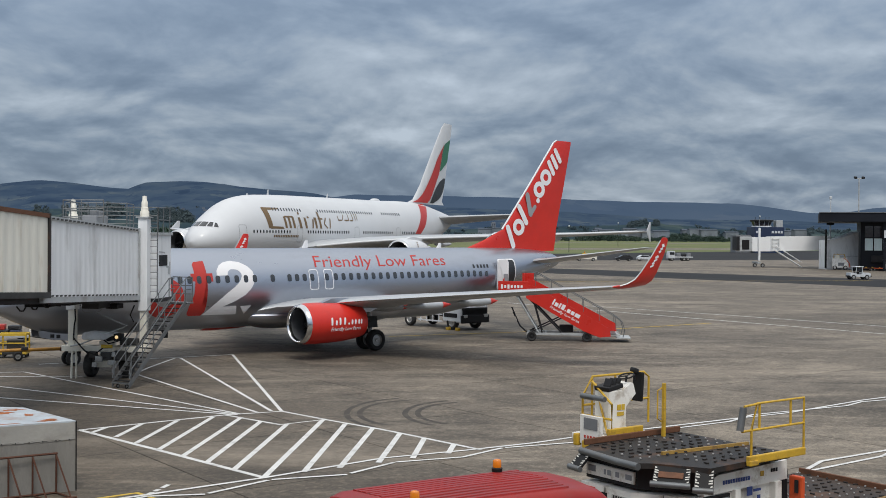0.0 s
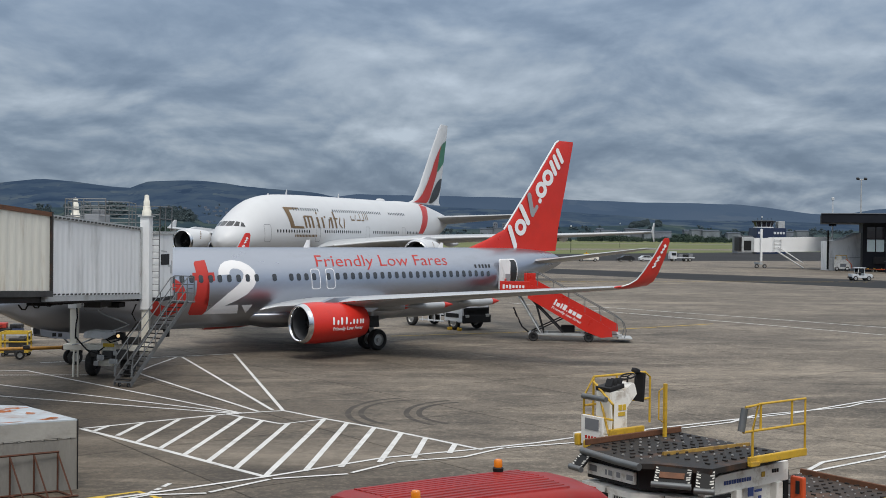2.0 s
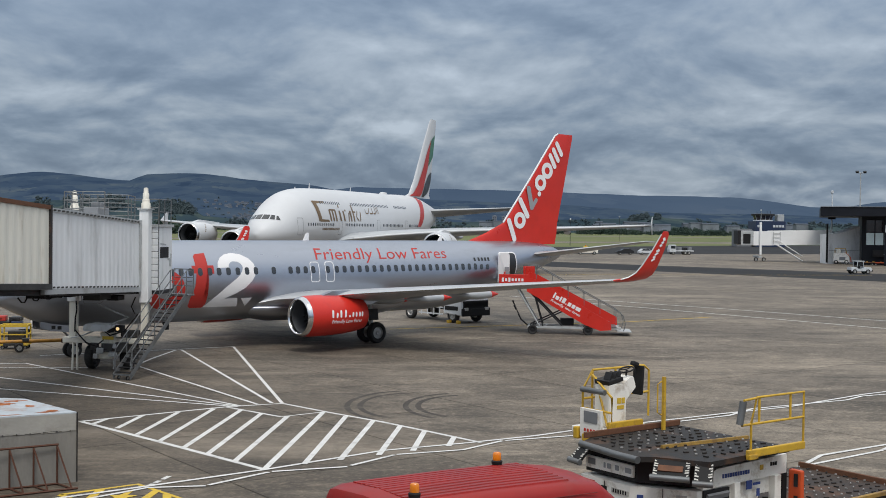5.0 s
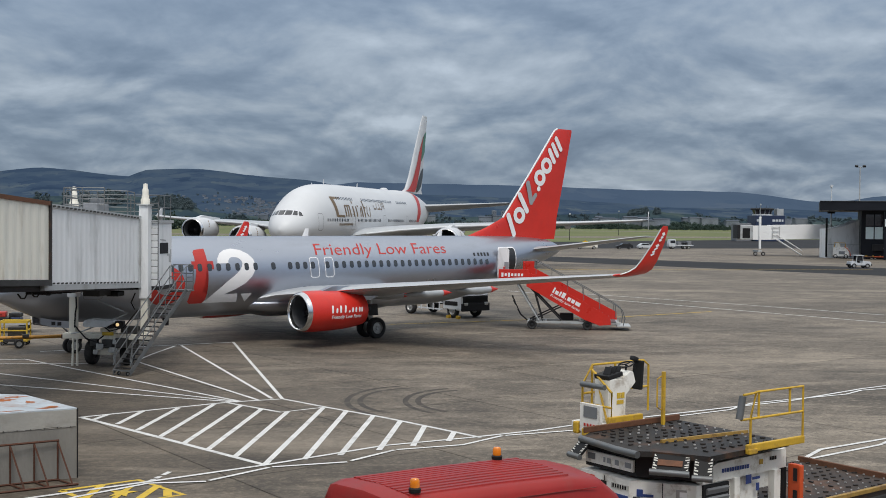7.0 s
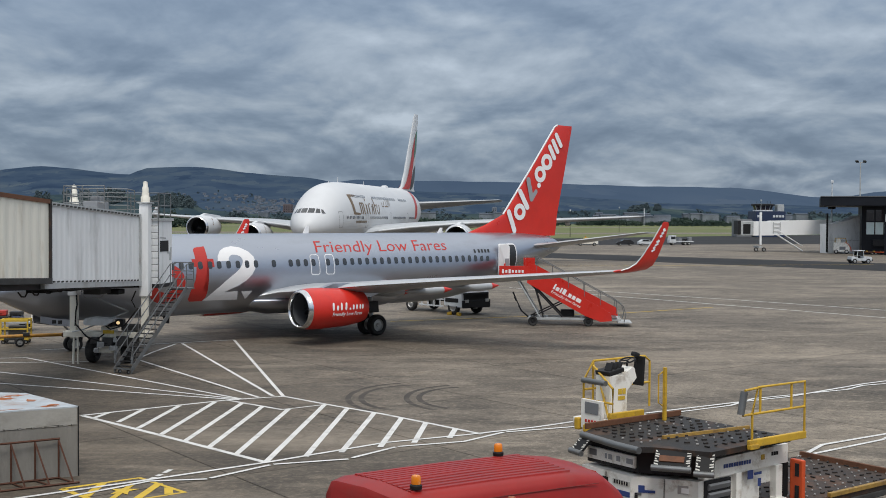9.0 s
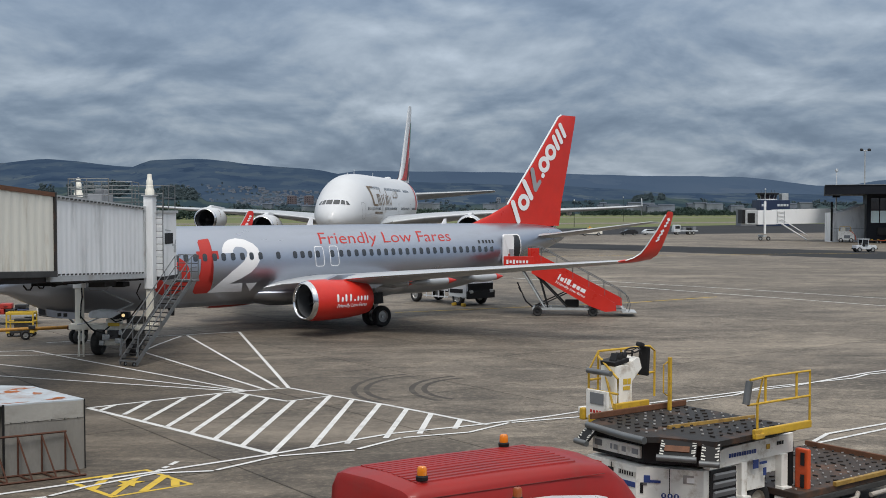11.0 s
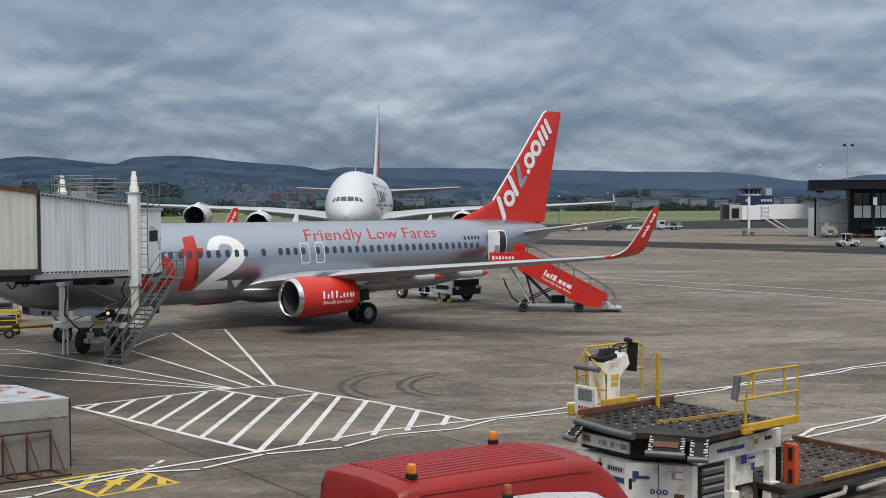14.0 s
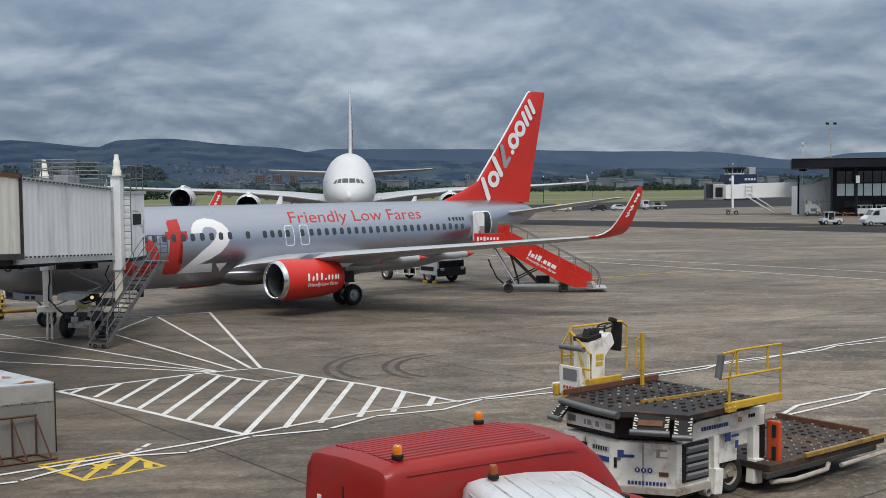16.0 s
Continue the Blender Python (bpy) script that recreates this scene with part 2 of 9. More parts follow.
def ground_mats():
    """Apron concrete: tinted bays, dark seams, oil and scrub; asphalt; airfield grass."""
    def base(name):
        m = bpy.data.materials.new(name)
        m.use_nodes = True
        return m, m.node_tree, m.node_tree.nodes["Principled BSDF"]

    def surf(name, cols, big, mid, fine, rough, streak=None, seams=None, bump=0.3, spec=0.5):
        m, nt, b = base(name)
        b.inputs["Specular IOR Level"].default_value = spec
        N, L = nt.nodes.new, nt.links.new
        co = N("ShaderNodeNewGeometry")
        mp = N("ShaderNodeMapping")
        mp.inputs["Rotation"].default_value = (0, 0, radians(-37))
        L(co.outputs["Position"], mp.inputs[0])
        st = N("ShaderNodeMapping")
        st.inputs["Rotation"].default_value = (0, 0, radians(-31))
        st.inputs["Scale"].default_value = (0.28, 1.0, 1)
        L(co.outputs["Position"], st.inputs[0])

        def nz(src, sc, det, rg=0.55, dist=0.0):
            n = N("ShaderNodeTexNoise")
            n.inputs["Scale"].default_value, n.inputs["Detail"].default_value = sc, det
            n.inputs["Roughness"].default_value, n.inputs["Distortion"].default_value = rg, dist
            L(src.outputs[0], n.inputs["Vector"])
            return n.outputs["Fac"]

        def rng(f, lo, hi, a=0.0, c=1.0):
            r = N("ShaderNodeMapRange")
            for k, v in enumerate((lo, hi, a, c)):
                r.inputs[k + 1].default_value = v
            L(f, r.inputs[0])
            return r.outputs[0]

        def mx(f, a, c, blend="MIX"):
            x = N("ShaderNodeMix")
            x.data_type, x.blend_type = "RGBA", blend
            for sock, v in ((x.inputs[0], f), (x.inputs[6], a), (x.inputs[7], c)):
                if isinstance(v, float):
                    sock.default_value = v
                elif isinstance(v, tuple):
                    sock.default_value = (*v, 1)
                else:
                    L(v, sock)
            return x.outputs[2]

        c = mx(rng(nz(mp, big, 6, 0.6, 0.3), 0.36, 0.64), cols[0], cols[1])
        c = mx(rng(nz(mp, mid, 9, 0.68), 0.46, 0.62, 0, 0.8), c, cols[2])
        if streak:
            c = mx(rng(nz(st, streak, 9, 0.72, 0.15), 0.5, 0.60, 0, 0.6), c, cols[3])
            c = mx(rng(nz(st, streak * 3.1, 8, 0.7), 0.54, 0.64, 0, 0.6), c, tuple(k * 1.4 for k in cols[1]))
            c = mx(rng(nz(st, streak * 8.0, 7, 0.72), 0.55, 0.66, 0, 0.5), c, cols[3])
            c = mx(rng(nz(mp, 5.0, 8, 0.75), 0.5, 0.62, 0, 0.55), c, tuple(k * 1.3 for k in cols[1]))
            c = mx(rng(nz(mp, 9.0, 6, 0.75), 0.5, 0.6, 0, 0.6), c, cols[3])
            c = mx(rng(nz(mp, 0.9, 8, 0.7, 0.6), 0.6, 0.7, 0, 0.6), c, tuple(k * 0.75 for k in cols[3]))
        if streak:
            # concrete is multiplied darker inside a soft, wavering ellipse round the parking stand
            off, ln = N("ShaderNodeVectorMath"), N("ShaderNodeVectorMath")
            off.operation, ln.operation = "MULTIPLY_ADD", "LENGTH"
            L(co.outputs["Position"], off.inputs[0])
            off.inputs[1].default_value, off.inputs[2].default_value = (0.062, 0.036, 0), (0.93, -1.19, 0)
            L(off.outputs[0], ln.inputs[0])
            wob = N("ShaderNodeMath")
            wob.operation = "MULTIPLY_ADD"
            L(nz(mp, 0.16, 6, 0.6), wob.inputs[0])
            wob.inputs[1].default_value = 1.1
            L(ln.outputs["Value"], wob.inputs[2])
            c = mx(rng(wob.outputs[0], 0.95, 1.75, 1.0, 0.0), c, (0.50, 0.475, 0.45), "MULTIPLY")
            # pale scuffed strips and long dark drips where aircraft roll
            c = mx(rng(nz(st, 0.11, 7, 0.66, 0.4), 0.55, 0.66, 0, 0.55), c, tuple(k * 1.25 for k in cols[1]))
            c = mx(rng(nz(st, 0.75, 9, 0.75, 0.8), 0.60, 0.68, 0, 0.75), c, tuple(k * 0.7 for k in cols[3]))
        if streak:
            c = mx(rng(nz(mp, 1.7, 7, 0.62, 1.2), 0.42, 0.62, 0.0, 0.5), c, (0.55, 0.53, 0.51), "MULTIPLY")
            c = mx(rng(nz(mp, 0.55, 8, 0.6, 1.5), 0.56, 0.64, 0.0, 0.4), c, (1.5, 1.47, 1.42), "MULTIPLY")
        grain = nz(mp, fine, 4, 0.6)
        c = mx(rng(grain, 0.3, 0.7, 0, 0.35), c, tuple(k * 0.72 for k in cols[0]))
        if seams:
            br = N("ShaderNodeTexBrick")
            br.offset = 0.0
            br.inputs["Scale"].default_value = 1.0
            br.inputs["Brick Width"].default_value = br.inputs["Row Height"].default_value = seams
            br.inputs["Mortar Size"].default_value = 0.05
            br.inputs["Mortar Smooth"].default_value = 0.3
            br.inputs["Color1"].default_value, br.inputs["Color2"].default_value = (1.06, 1.06, 1.06, 1), (0.82, 0.82, 0.83, 1)
            br.inputs["Mortar"].default_value = (0.62, 0.61, 0.60, 1)
            L(mp.outputs[0], br.inputs["Vector"])
            c = mx(1.0, c, br.outputs["Color"], "MULTIPLY")
        L(c, b.inputs["Base Color"])
        L(rng(grain, 0.3, 0.7, rough - 0.08, rough + 0.06), b.inputs["Roughness"])
        bp = N("ShaderNodeBump")
        bp.inputs["Strength"].default_value, bp.inputs["Distance"].default_value = bump, 0.01
        L(grain, bp.inputs["Height"])
        L(bp.outputs[0], b.inputs["Normal"])
        return m

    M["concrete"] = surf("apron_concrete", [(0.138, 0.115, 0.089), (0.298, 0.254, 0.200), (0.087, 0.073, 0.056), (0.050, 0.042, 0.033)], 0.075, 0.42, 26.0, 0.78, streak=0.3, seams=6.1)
    M["asphalt"] = surf("taxiway_asphalt", [(0.030, 0.031, 0.034), (0.042, 0.043, 0.046), (0.026, 0.026, 0.028)], 0.03, 0.2, 20.0, 0.85, spec=0.12)
    M["grass"] = surf("airfield_grass", [(0.078, 0.108, 0.028), (0.125, 0.145, 0.044), (0.18, 0.165, 0.066)], 0.012, 0.05, 3.0, 0.95, bump=0.6)


ground_mats()


# ---- mesh tools ----
def part(name, bm, material, parent=None, label="", smooth=False):
    me = bpy.data.meshes.new(name)
    bmesh.ops.recalc_face_normals(bm, faces=bm.faces)
    bm.to_mesh(me)
    bm.free()
    for m in material if isinstance(material, (list, tuple)) else [material]:
        me.materials.append(m)
    if smooth:
        me.shade_smooth()
        me.set_sharp_from_angle(angle=radians(40))
    ob = new(name, me)
    if parent is not None:
        ob.parent = parent
    if label:
        ob["label"] = label
    return ob


def again(ob, m, parent=None):
    """One more piece on the same mesh."""
    o = ob.copy()
    scene.collection.objects.link(o)
    if parent is not None:
        o.parent = parent
    o.matrix_basis = m
    return o


def thing(name, m, label, category, group="", kind=""):
    e = new(name)
    e.empty_display_size = 0.2
    e.matrix_world = m
    return tagged(e, label, category, group, kind)


def box(bm, c, size, rot=None, bevel=0.0, mi=0):
    r = bmesh.ops.create_cube(bm, size=1.0)
    vs = r["verts"]
    bmesh.ops.scale(bm, vec=size, verts=vs)
    if bevel:
        es = list({e for v in vs for e in v.link_edges})
        bv = bmesh.ops.bevel(bm, geom=es, offset=bevel, segments=2, profile=0.6, affect="EDGES")
        vs = list({v for f in bv["faces"] for v in f.verts} | {v for v in vs if v.is_valid})
    m = Matrix.Translation(c)
    if rot is not None:
        m = m @ Euler([radians(a) for a in rot]).to_matrix().to_4x4()
    bmesh.ops.transform(bm, matrix=m, verts=vs)
    if mi:
        for f in {f for v in vs for f in v.link_faces}:
            f.material_index = mi
    return vs


def rod(bm, a, b, r, r2=None, seg=8, cap=True):
    a, b = Vector(a), Vector(b)
    d = b - a
    q = d.to_track_quat("Z", "Y").to_matrix()
    r2 = r if r2 is None else r2
    rings = []
    for p, k in ((a, r), (b, r2)):
        rings.append([bm.verts.new(p + q @ Vector((k * math.cos(t), k * math.sin(t), 0))) for t in (2 * math.pi * i / seg for i in range(seg))])
    for i in range(seg):
        bm.faces.new((rings[0][i], rings[0][(i + 1) % seg], rings[1][(i + 1) % seg], rings[1][i]))
    if cap:
        bm.faces.new(rings[0][::-1]), bm.faces.new(rings[1])


def tube(bm, pts, r, seg=8, closed=False):
    pts = [Vector(p) for p in pts]
    n = len(pts)
    rings = []
    for i, p in enumerate(pts):
        a, b = (pts[i - 1] if (i or closed) else p), (pts[(i + 1) % n] if (i < n - 1 or closed) else p)
        d = (b - a).normalized()
        ref = Vector((0, 0, 1)) if abs(d.z) < 0.9 else Vector((0.3, 1, 0))
        u = d.cross(ref).normalized()
        v = d.cross(u)
        rings.append([bm.verts.new(p + r * (math.cos(t) * u + math.sin(t) * v)) for t in (2 * math.pi * k / seg for k in range(seg))])
    for i in range(n if closed else n - 1):
        A, B = rings[i], rings[(i + 1) % n]
        for k in range(seg):
            bm.faces.new((A[k], A[(k + 1) % seg], B[(k + 1) % seg], B[k]))
    if not closed:
        bm.faces.new(rings[0][::-1]), bm.faces.new(rings[-1])


def loft(bm, rings, caps=True, closed=True):
    vs = [[bm.verts.new(p) for p in r] for r in rings]
    n = len(vs[0])
    for A, B in zip(vs, vs[1:]):
        for k in range(n if closed else n - 1):
            bm.faces.new((A[k], A[(k + 1) % n], B[(k + 1) % n], B[k]))
    if caps:
        bm.faces.new(vs[0][::-1]), bm.faces.new(vs[-1])
    return vs


def prism(bm, poly, axis, lo, hi):
    """A polygon given in the plane across an axis ('x', 'y' or 'z'), drawn out from lo to hi along it."""
    put = {"x": lambda a, b, k: (k, a, b), "y": lambda a, b, k: (a, k, b), "z": lambda a, b, k: (a, b, k)}[axis]
    loft(bm, [[put(a, b, k) for a, b in poly] for k in (lo, hi)])


def lathe(bm, prof, seg=32, m=None, squash=1.0):
    """Profile of (along x, radius) turned about x. squash flattens the underside."""
    rings = []
    for x, r in prof:
        ring = []
        for t in (2 * math.pi * i / seg for i in range(seg)):
            z = r * math.sin(t)
            p = Vector((x, r * math.cos(t), z * (squash if z < 0 else 1)))
            ring.append(m @ p if m is not None else p)
        rings.append(ring)
    loft(bm, rings, caps=False)


def hermite(table, x):
    """Smooth values between the rows of a table whose first column is x."""
    xs = [r[0] for r in table]
    if x <= xs[0]:
        return table[0][1:]
    if x >= xs[-1]:
        return table[-1][1:]
    i = max(k for k in range(len(xs) - 1) if xs[k] <= x)
    h = xs[i + 1] - xs[i]
    u = (x - xs[i]) / h

    def slope(k, j):
        if k == 0 or k == len(xs) - 1:
            a, b = (0, 1) if k == 0 else (k - 1, k)
            return (table[b][j] - table[a][j]) / (xs[b] - xs[a])
        l, r = (table[k][j] - table[k - 1][j]) / (xs[k] - xs[k - 1]), (table[k + 1][j] - table[k][j]) / (xs[k + 1] - xs[k])
        return 0.0 if l * r <= 0 else 2 * l * r / (l + r)

    out = []
    for j in range(1, len(table[0])):
        p0, p1, m0, m1 = table[i][j], table[i + 1][j], slope(i, j) * h, slope(i + 1, j) * h
        out.append((2 * u**3 - 3 * u**2 + 1) * p0 + (u**3 - 2 * u**2 + u) * m0 + (-2 * u**3 + 3 * u**2) * p1 + (u**3 - u**2) * m1)
    return out


FOIL = [(1.0, 0.004), (0.85, 0.022), (0.65, 0.046), (0.45, 0.06), (0.28, 0.058), (0.15, 0.047), (0.06, 0.031), (0.015, 0.015)]


def foil_ring(le, chord, up, thick):
    """An aerofoil ring: leading edge point, chord vector, unit thickness direction, thickness in metres."""
    le, chord, up = Vector(le), Vector(chord), Vector(up)
    k = thick / 0.12
    top = [le + chord * x + up * (t * k * 1.05) for x, t in FOIL]
    low = [le + chord * x - up * (t * k * 0.95) for x, t in FOIL[::-1]]
    return top + [le] + low


def flat_mesh(polys):
    """Polygons of (a, b) pairs as one flat bmesh in the xz plane."""
    bm = bmesh.new()
    for p in polys:
        bm.faces.new([bm.verts.new((a, 0, b)) for a, b in p])
    bmesh.ops.triangulate(bm, faces=bm.faces)
    return bm


def words_mesh(text, left, right, base, height, shear=0.0, bold=0.0):
    """Lettering in the built-in font as a flat bmesh in the xz plane."""
    cu = bpy.data.curves.new("lettering", "FONT")
    cu.body, cu.shear, cu.offset, cu.resolution_u = text, shear, bold, 3
    ob = bpy.data.objects.new("lettering", cu)
    scene.collection.objects.link(ob)
    me = bpy.data.meshes.new_from_object(ob.evaluated_get(bpy.context.evaluated_depsgraph_get()))
    bpy.data.objects.remove(ob)
    bpy.data.curves.remove(cu)
    bm = bmesh.new()
    bm.from_mesh(me)
    bpy.data.meshes.remove(me)
    x0, x1 = min(v.co.x for v in bm.verts), max(v.co.x for v in bm.verts)
    for v in bm.verts:
        v.co = Vector((left + (v.co.x - x0) / (x1 - x0) * (right - left), 0, base + v.co.y * height / 0.7))
    return bm


def cut_rows(bm, step, axis=2):
    """Cuts a flat mesh into rows so that it can follow a curved skin."""
    vals = [v.co[axis] for v in bm.verts]
    n = Vector((0, 0, 1)) if axis == 2 else Vector((1, 0, 0))
    k = math.ceil(min(vals) / step)
    while k * step < max(vals):
        bmesh.ops.bisect_plane(bm, geom=bm.verts[:] + bm.edges[:] + bm.faces[:], plane_co=n * (k * step), plane_no=n)
        k += 1


def on_skin(bm, skin, off=0.006):
    """Lays a flat mesh onto a skin: skin(x, z) gives y on the port side."""
    for v in bm.verts:
        v.co.y = skin(v.co.x, v.co.z) - off


def arc(cx, cz, r, a0, a1, n=12, rz=None):
    rz = r if rz is None else rz
    return [(cx + r * math.cos(radians(a0 + (a1 - a0) * i / n)), cz + rz * math.sin(radians(a0 + (a1 - a0) * i / n))) for i in range(n + 1)]


def rounded(cx, cz, w, h, r, n=4):
    out = []
    for sx, sz, a in ((1, 1, 0), (-1, 1, 90), (-1, -1, 180), (1, -1, 270)):
        out += arc(cx + sx * (w / 2 - r), cz + sz * (h / 2 - r), r, a, a + 90, n)
    return out


def band_between(outer, inner):
    """Quads between two loops of equal length."""
    n = len(outer)
    return [[outer[i], outer[(i + 1) % n], inner[(i + 1) % n], inner[i]] for i in range(n)]


def wheel(parent, c, r, w, tyre_m, hub_m, axis="y", rim=0.55, name="wheel"):
    """A wheel: tyre with rounded shoulders and a dished hub, its axle along y or x."""
    m = Matrix.Translation(c) @ (Matrix.Rotation(radians(90), 4, "Z") if axis == "y" else Matrix())
    bm = bmesh.new()
    h = w / 2
    lathe(bm, [(-h * 0.75, r * rim), (-h, r * (rim + 0.12)), (-h, r * 0.86), (-h * 0.72, r * 0.97), (-h * 0.3, r), (h * 0.3, r), (h * 0.72, r * 0.97), (h, r * 0.86), (h, r * (rim + 0.12)), (h * 0.75, r * rim)], 24, m)
    ty = part(name, bm, tyre_m, parent, smooth=True)
    bm = bmesh.new()
    lathe(bm, [(-h * 0.7, 0.001), (-h * 0.75, r * 0.16), (-h * 0.45, r * 0.2), (-h * 0.4, r * rim * 0.85), (-h * 0.8, r * rim * 1.02), (h * 0.8, r * rim * 1.02), (h * 0.4, r * rim * 0.85), (h * 0.45, r * 0.2), (h * 0.75, r * 0.16), (h * 0.7, 0.001)], 24, m)
    part("rim", bm, hub_m, ty, smooth=True)
    return ty


# ---- ground, apron, taxiways, markings ----
def sheet(name, poly, z, material, kind="structure", label="", category=""):
    bm = bmesh.new()
    bm.faces.new([bm.verts.new((x, y, z)) for x, y in poly])
    return tagged(part(name, bm, material), label, category, kind=kind)


bm = bmesh.new()
bmesh.ops.create_grid(bm, x_segments=24, y_segments=24, size=4700)
for v in bm.verts:
    v.co.z = -0.02
tagged(part("ground", bm, M["grass"]), "mown green airfield grass reaching the hills", "grass", kind="structure")
SLAB = 6.1
GRID = Matrix.Rotation(radians(37), 4, "Z")


def build_apron():
    """A paved sheet with an opening where single concrete slabs lie, their joints recessed."""
    outer = [(-320, -60), (320, -60), (320, 420), (130, 400), (36, 330), (-60, 290), (-320, 280)]
    i0, i1, j0, j1 = -1, 13, -1, 12
    inner = [GRID @ Vector((i * SLAB, j * SLAB, 0)) for i, j in ((i0, j0), (i1, j0), (i1, j1), (i0, j1))]
    bm = bmesh.new()
    edges = []
    for loop in ([Vector((x, y, 0)) for x, y in outer], inner):
        vs = [bm.verts.new(p) for p in loop]
        edges += [bm.edges.new((vs[k], vs[(k + 1) % len(vs)])) for k in range(len(vs))]
    bmesh.ops.triangle_fill(bm, edges=edges, use_beauty=True)
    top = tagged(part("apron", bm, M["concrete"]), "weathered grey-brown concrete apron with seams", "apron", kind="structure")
    bm = bmesh.new()
    bm.faces.new([bm.verts.new(p + Vector((0, 0, -0.014))) for p in inner])
    part("joint_bed", bm, M["sealant"], top, "dark joint sealant")
    bm = bmesh.new()
    h = SLAB / 2 - 0.009
    loft(bm, [[(-h, -h, -0.1), (h, -h, -0.1), (h, h, -0.1), (-h, h, -0.1)], [(-h, -h, -0.004), (h, -h, -0.004), (h, h, -0.004), (-h, h, -0.004)], [(-h + 0.005, -h + 0.005, 0), (h - 0.005, -h + 0.005, 0), (h - 0.005, h - 0.005, 0), (-h + 0.005, h - 0.005, 0)]])
    one = part("concrete_slab", bm, M["concrete"], top)
    first = True
    for i in range(i0, i1):
        for j in range(j0, j1):
            m = GRID @ Matrix.Translation(((i + 0.5) * SLAB, (j + 0.5) * SLAB, 0))
            if first:
                one.matrix_basis = m
                first = False
            else:
                again(one, m, top)


M["sealant"] = mat("joint_sealant", (0.05, 0.045, 0.039), 0.9, 0, 0.3, 0.7, 12, spec=0.2)
build_apron()
sheet("taxiway", [(-70, 281), (18.4, 182.6), (55.5, 141.4), (150, 36), (175, 50), (66.1, 168.5), (21.2, 210.9), (-50, 292)], 0.004, M["asphalt"], label="dark asphalt service road across the apron", category="road")
sheet("taxiway", [(-300, 232), (30, 280), (76, 300), (300, 400), (300, 640), (120, 474), (41.4, 383), (-300, 285)], 0.008, M["asphalt"], label="dark asphalt taxiway beside the grass", category="taxiway")
sheet("taxiway", [(-500, 420), (60, 500), (140, 545), (500, 720), (500, 800), (140, 604), (60, 556), (-500, 450)], 0.004, M["concrete"], label="pale concrete taxiway between strips of grass", category="taxiway")
sheet("runway", [(-900, 760), (900, 1100), (900, 1170), (-900, 810)], 0.004, M["concrete"], label="pale runway seen edge-on across the grass", category="runway")


def stripe(pts, w, z=0.006, name="painted_line", m="line_w", label="worn white painted line on concrete", gaps=()):
    bm = bmesh.new()
    pts = [Vector((x, y, 0)) for x, y in pts]
    prev = None
    for i, p in enumerate(pts):
        a, b = pts[max(0, i - 1)], pts[min(len(pts) - 1, i + 1)]
        d = (b - a).normalized()
        n = Vector((-d.y, d.x, 0)) * (w / 2)
        cur = (bm.verts.new(p + n + Vector((0, 0, z))), bm.verts.new(p - n + Vector((0, 0, z))))
        if prev and i not in gaps:
            bm.faces.new((prev[0], prev[1], cur[1], cur[0]))
        prev = cur
    return tagged(part(name, bm, M[m]), label, "road marking", kind="structure")


V_LEFT, V_BOT, V_END = (-11.16, 34.94), (-4.41, 28.33), (1.18, 32.23)
# hatched triangle: outline and bars
stripe([V_LEFT, (-7.25, 38.05)], 0.15)
stripe([(-7.25, 38.05), (-5.13, 36.20), (-3.80, 37.28), (-1.83, 35.47), (-0.46, 34.02), V_END], 0.15, 0.008)
stripe([V_LEFT, (-7.94, 31.82), V_BOT], 0.17)
stripe([(-7.25, 38.05), (-5.44, 38.91), (-3.80, 37.28)], 0.15, 0.010)
for a, b in (((-10.64, 34.42), (-10.46, 35.46)), ((-9.70, 33.78), (-9.54, 36.18)), ((-8.84, 32.79), (-8.56, 36.85)), ((-7.94, 31.85), (-7.56, 37.62)), ((-7.05, 30.98), (-6.62, 37.45)), ((-6.22, 30.17), (-5.84, 36.77)), ((-5.33, 29.27), (-4.92, 36.32)), ((-4.41, 28.37), (-3.86, 37.15)), ((-3.49, 29.01), (-3.05, 36.46)), ((-2.62, 29.57), (-2.12, 35.67)), ((-1.64, 30.28), (-1.22, 34.84)), ((-0.74, 30.91), (-0.46, 34.00)), ((0.24, 31.63), (0.43, 33.11))):
    stripe([a, b], 0.165, 0.012)
# the fan of lead-in lines
for pts in ([(-18.12, 49.20), (-6.81, 38.28)], [(-22.5, 47.6), (-16.14, 43.79), (-6.80, 38.19)], [(-22.5, 43.85), (-15.19, 41.16), (-6.84, 38.09)], [(-18.12, 49.20), (-20.4, 48.7)], [(-5.46, 38.91), (-10.47, 56.90)], [(-5.82, 38.94), (-12.72, 55.24)], [(-6.26, 38.62), (-12.67, 48.07), (-13.16, 48.84), (-13.23, 49.69), (-13.20, 51.47), (-12.95, 55.02)], [(-18.53, 52.10), (-10.47, 56.93)], [(-23.90, 46.91), (-14.91, 47.96)]):
    stripe(pts, 0.13, 0.014)
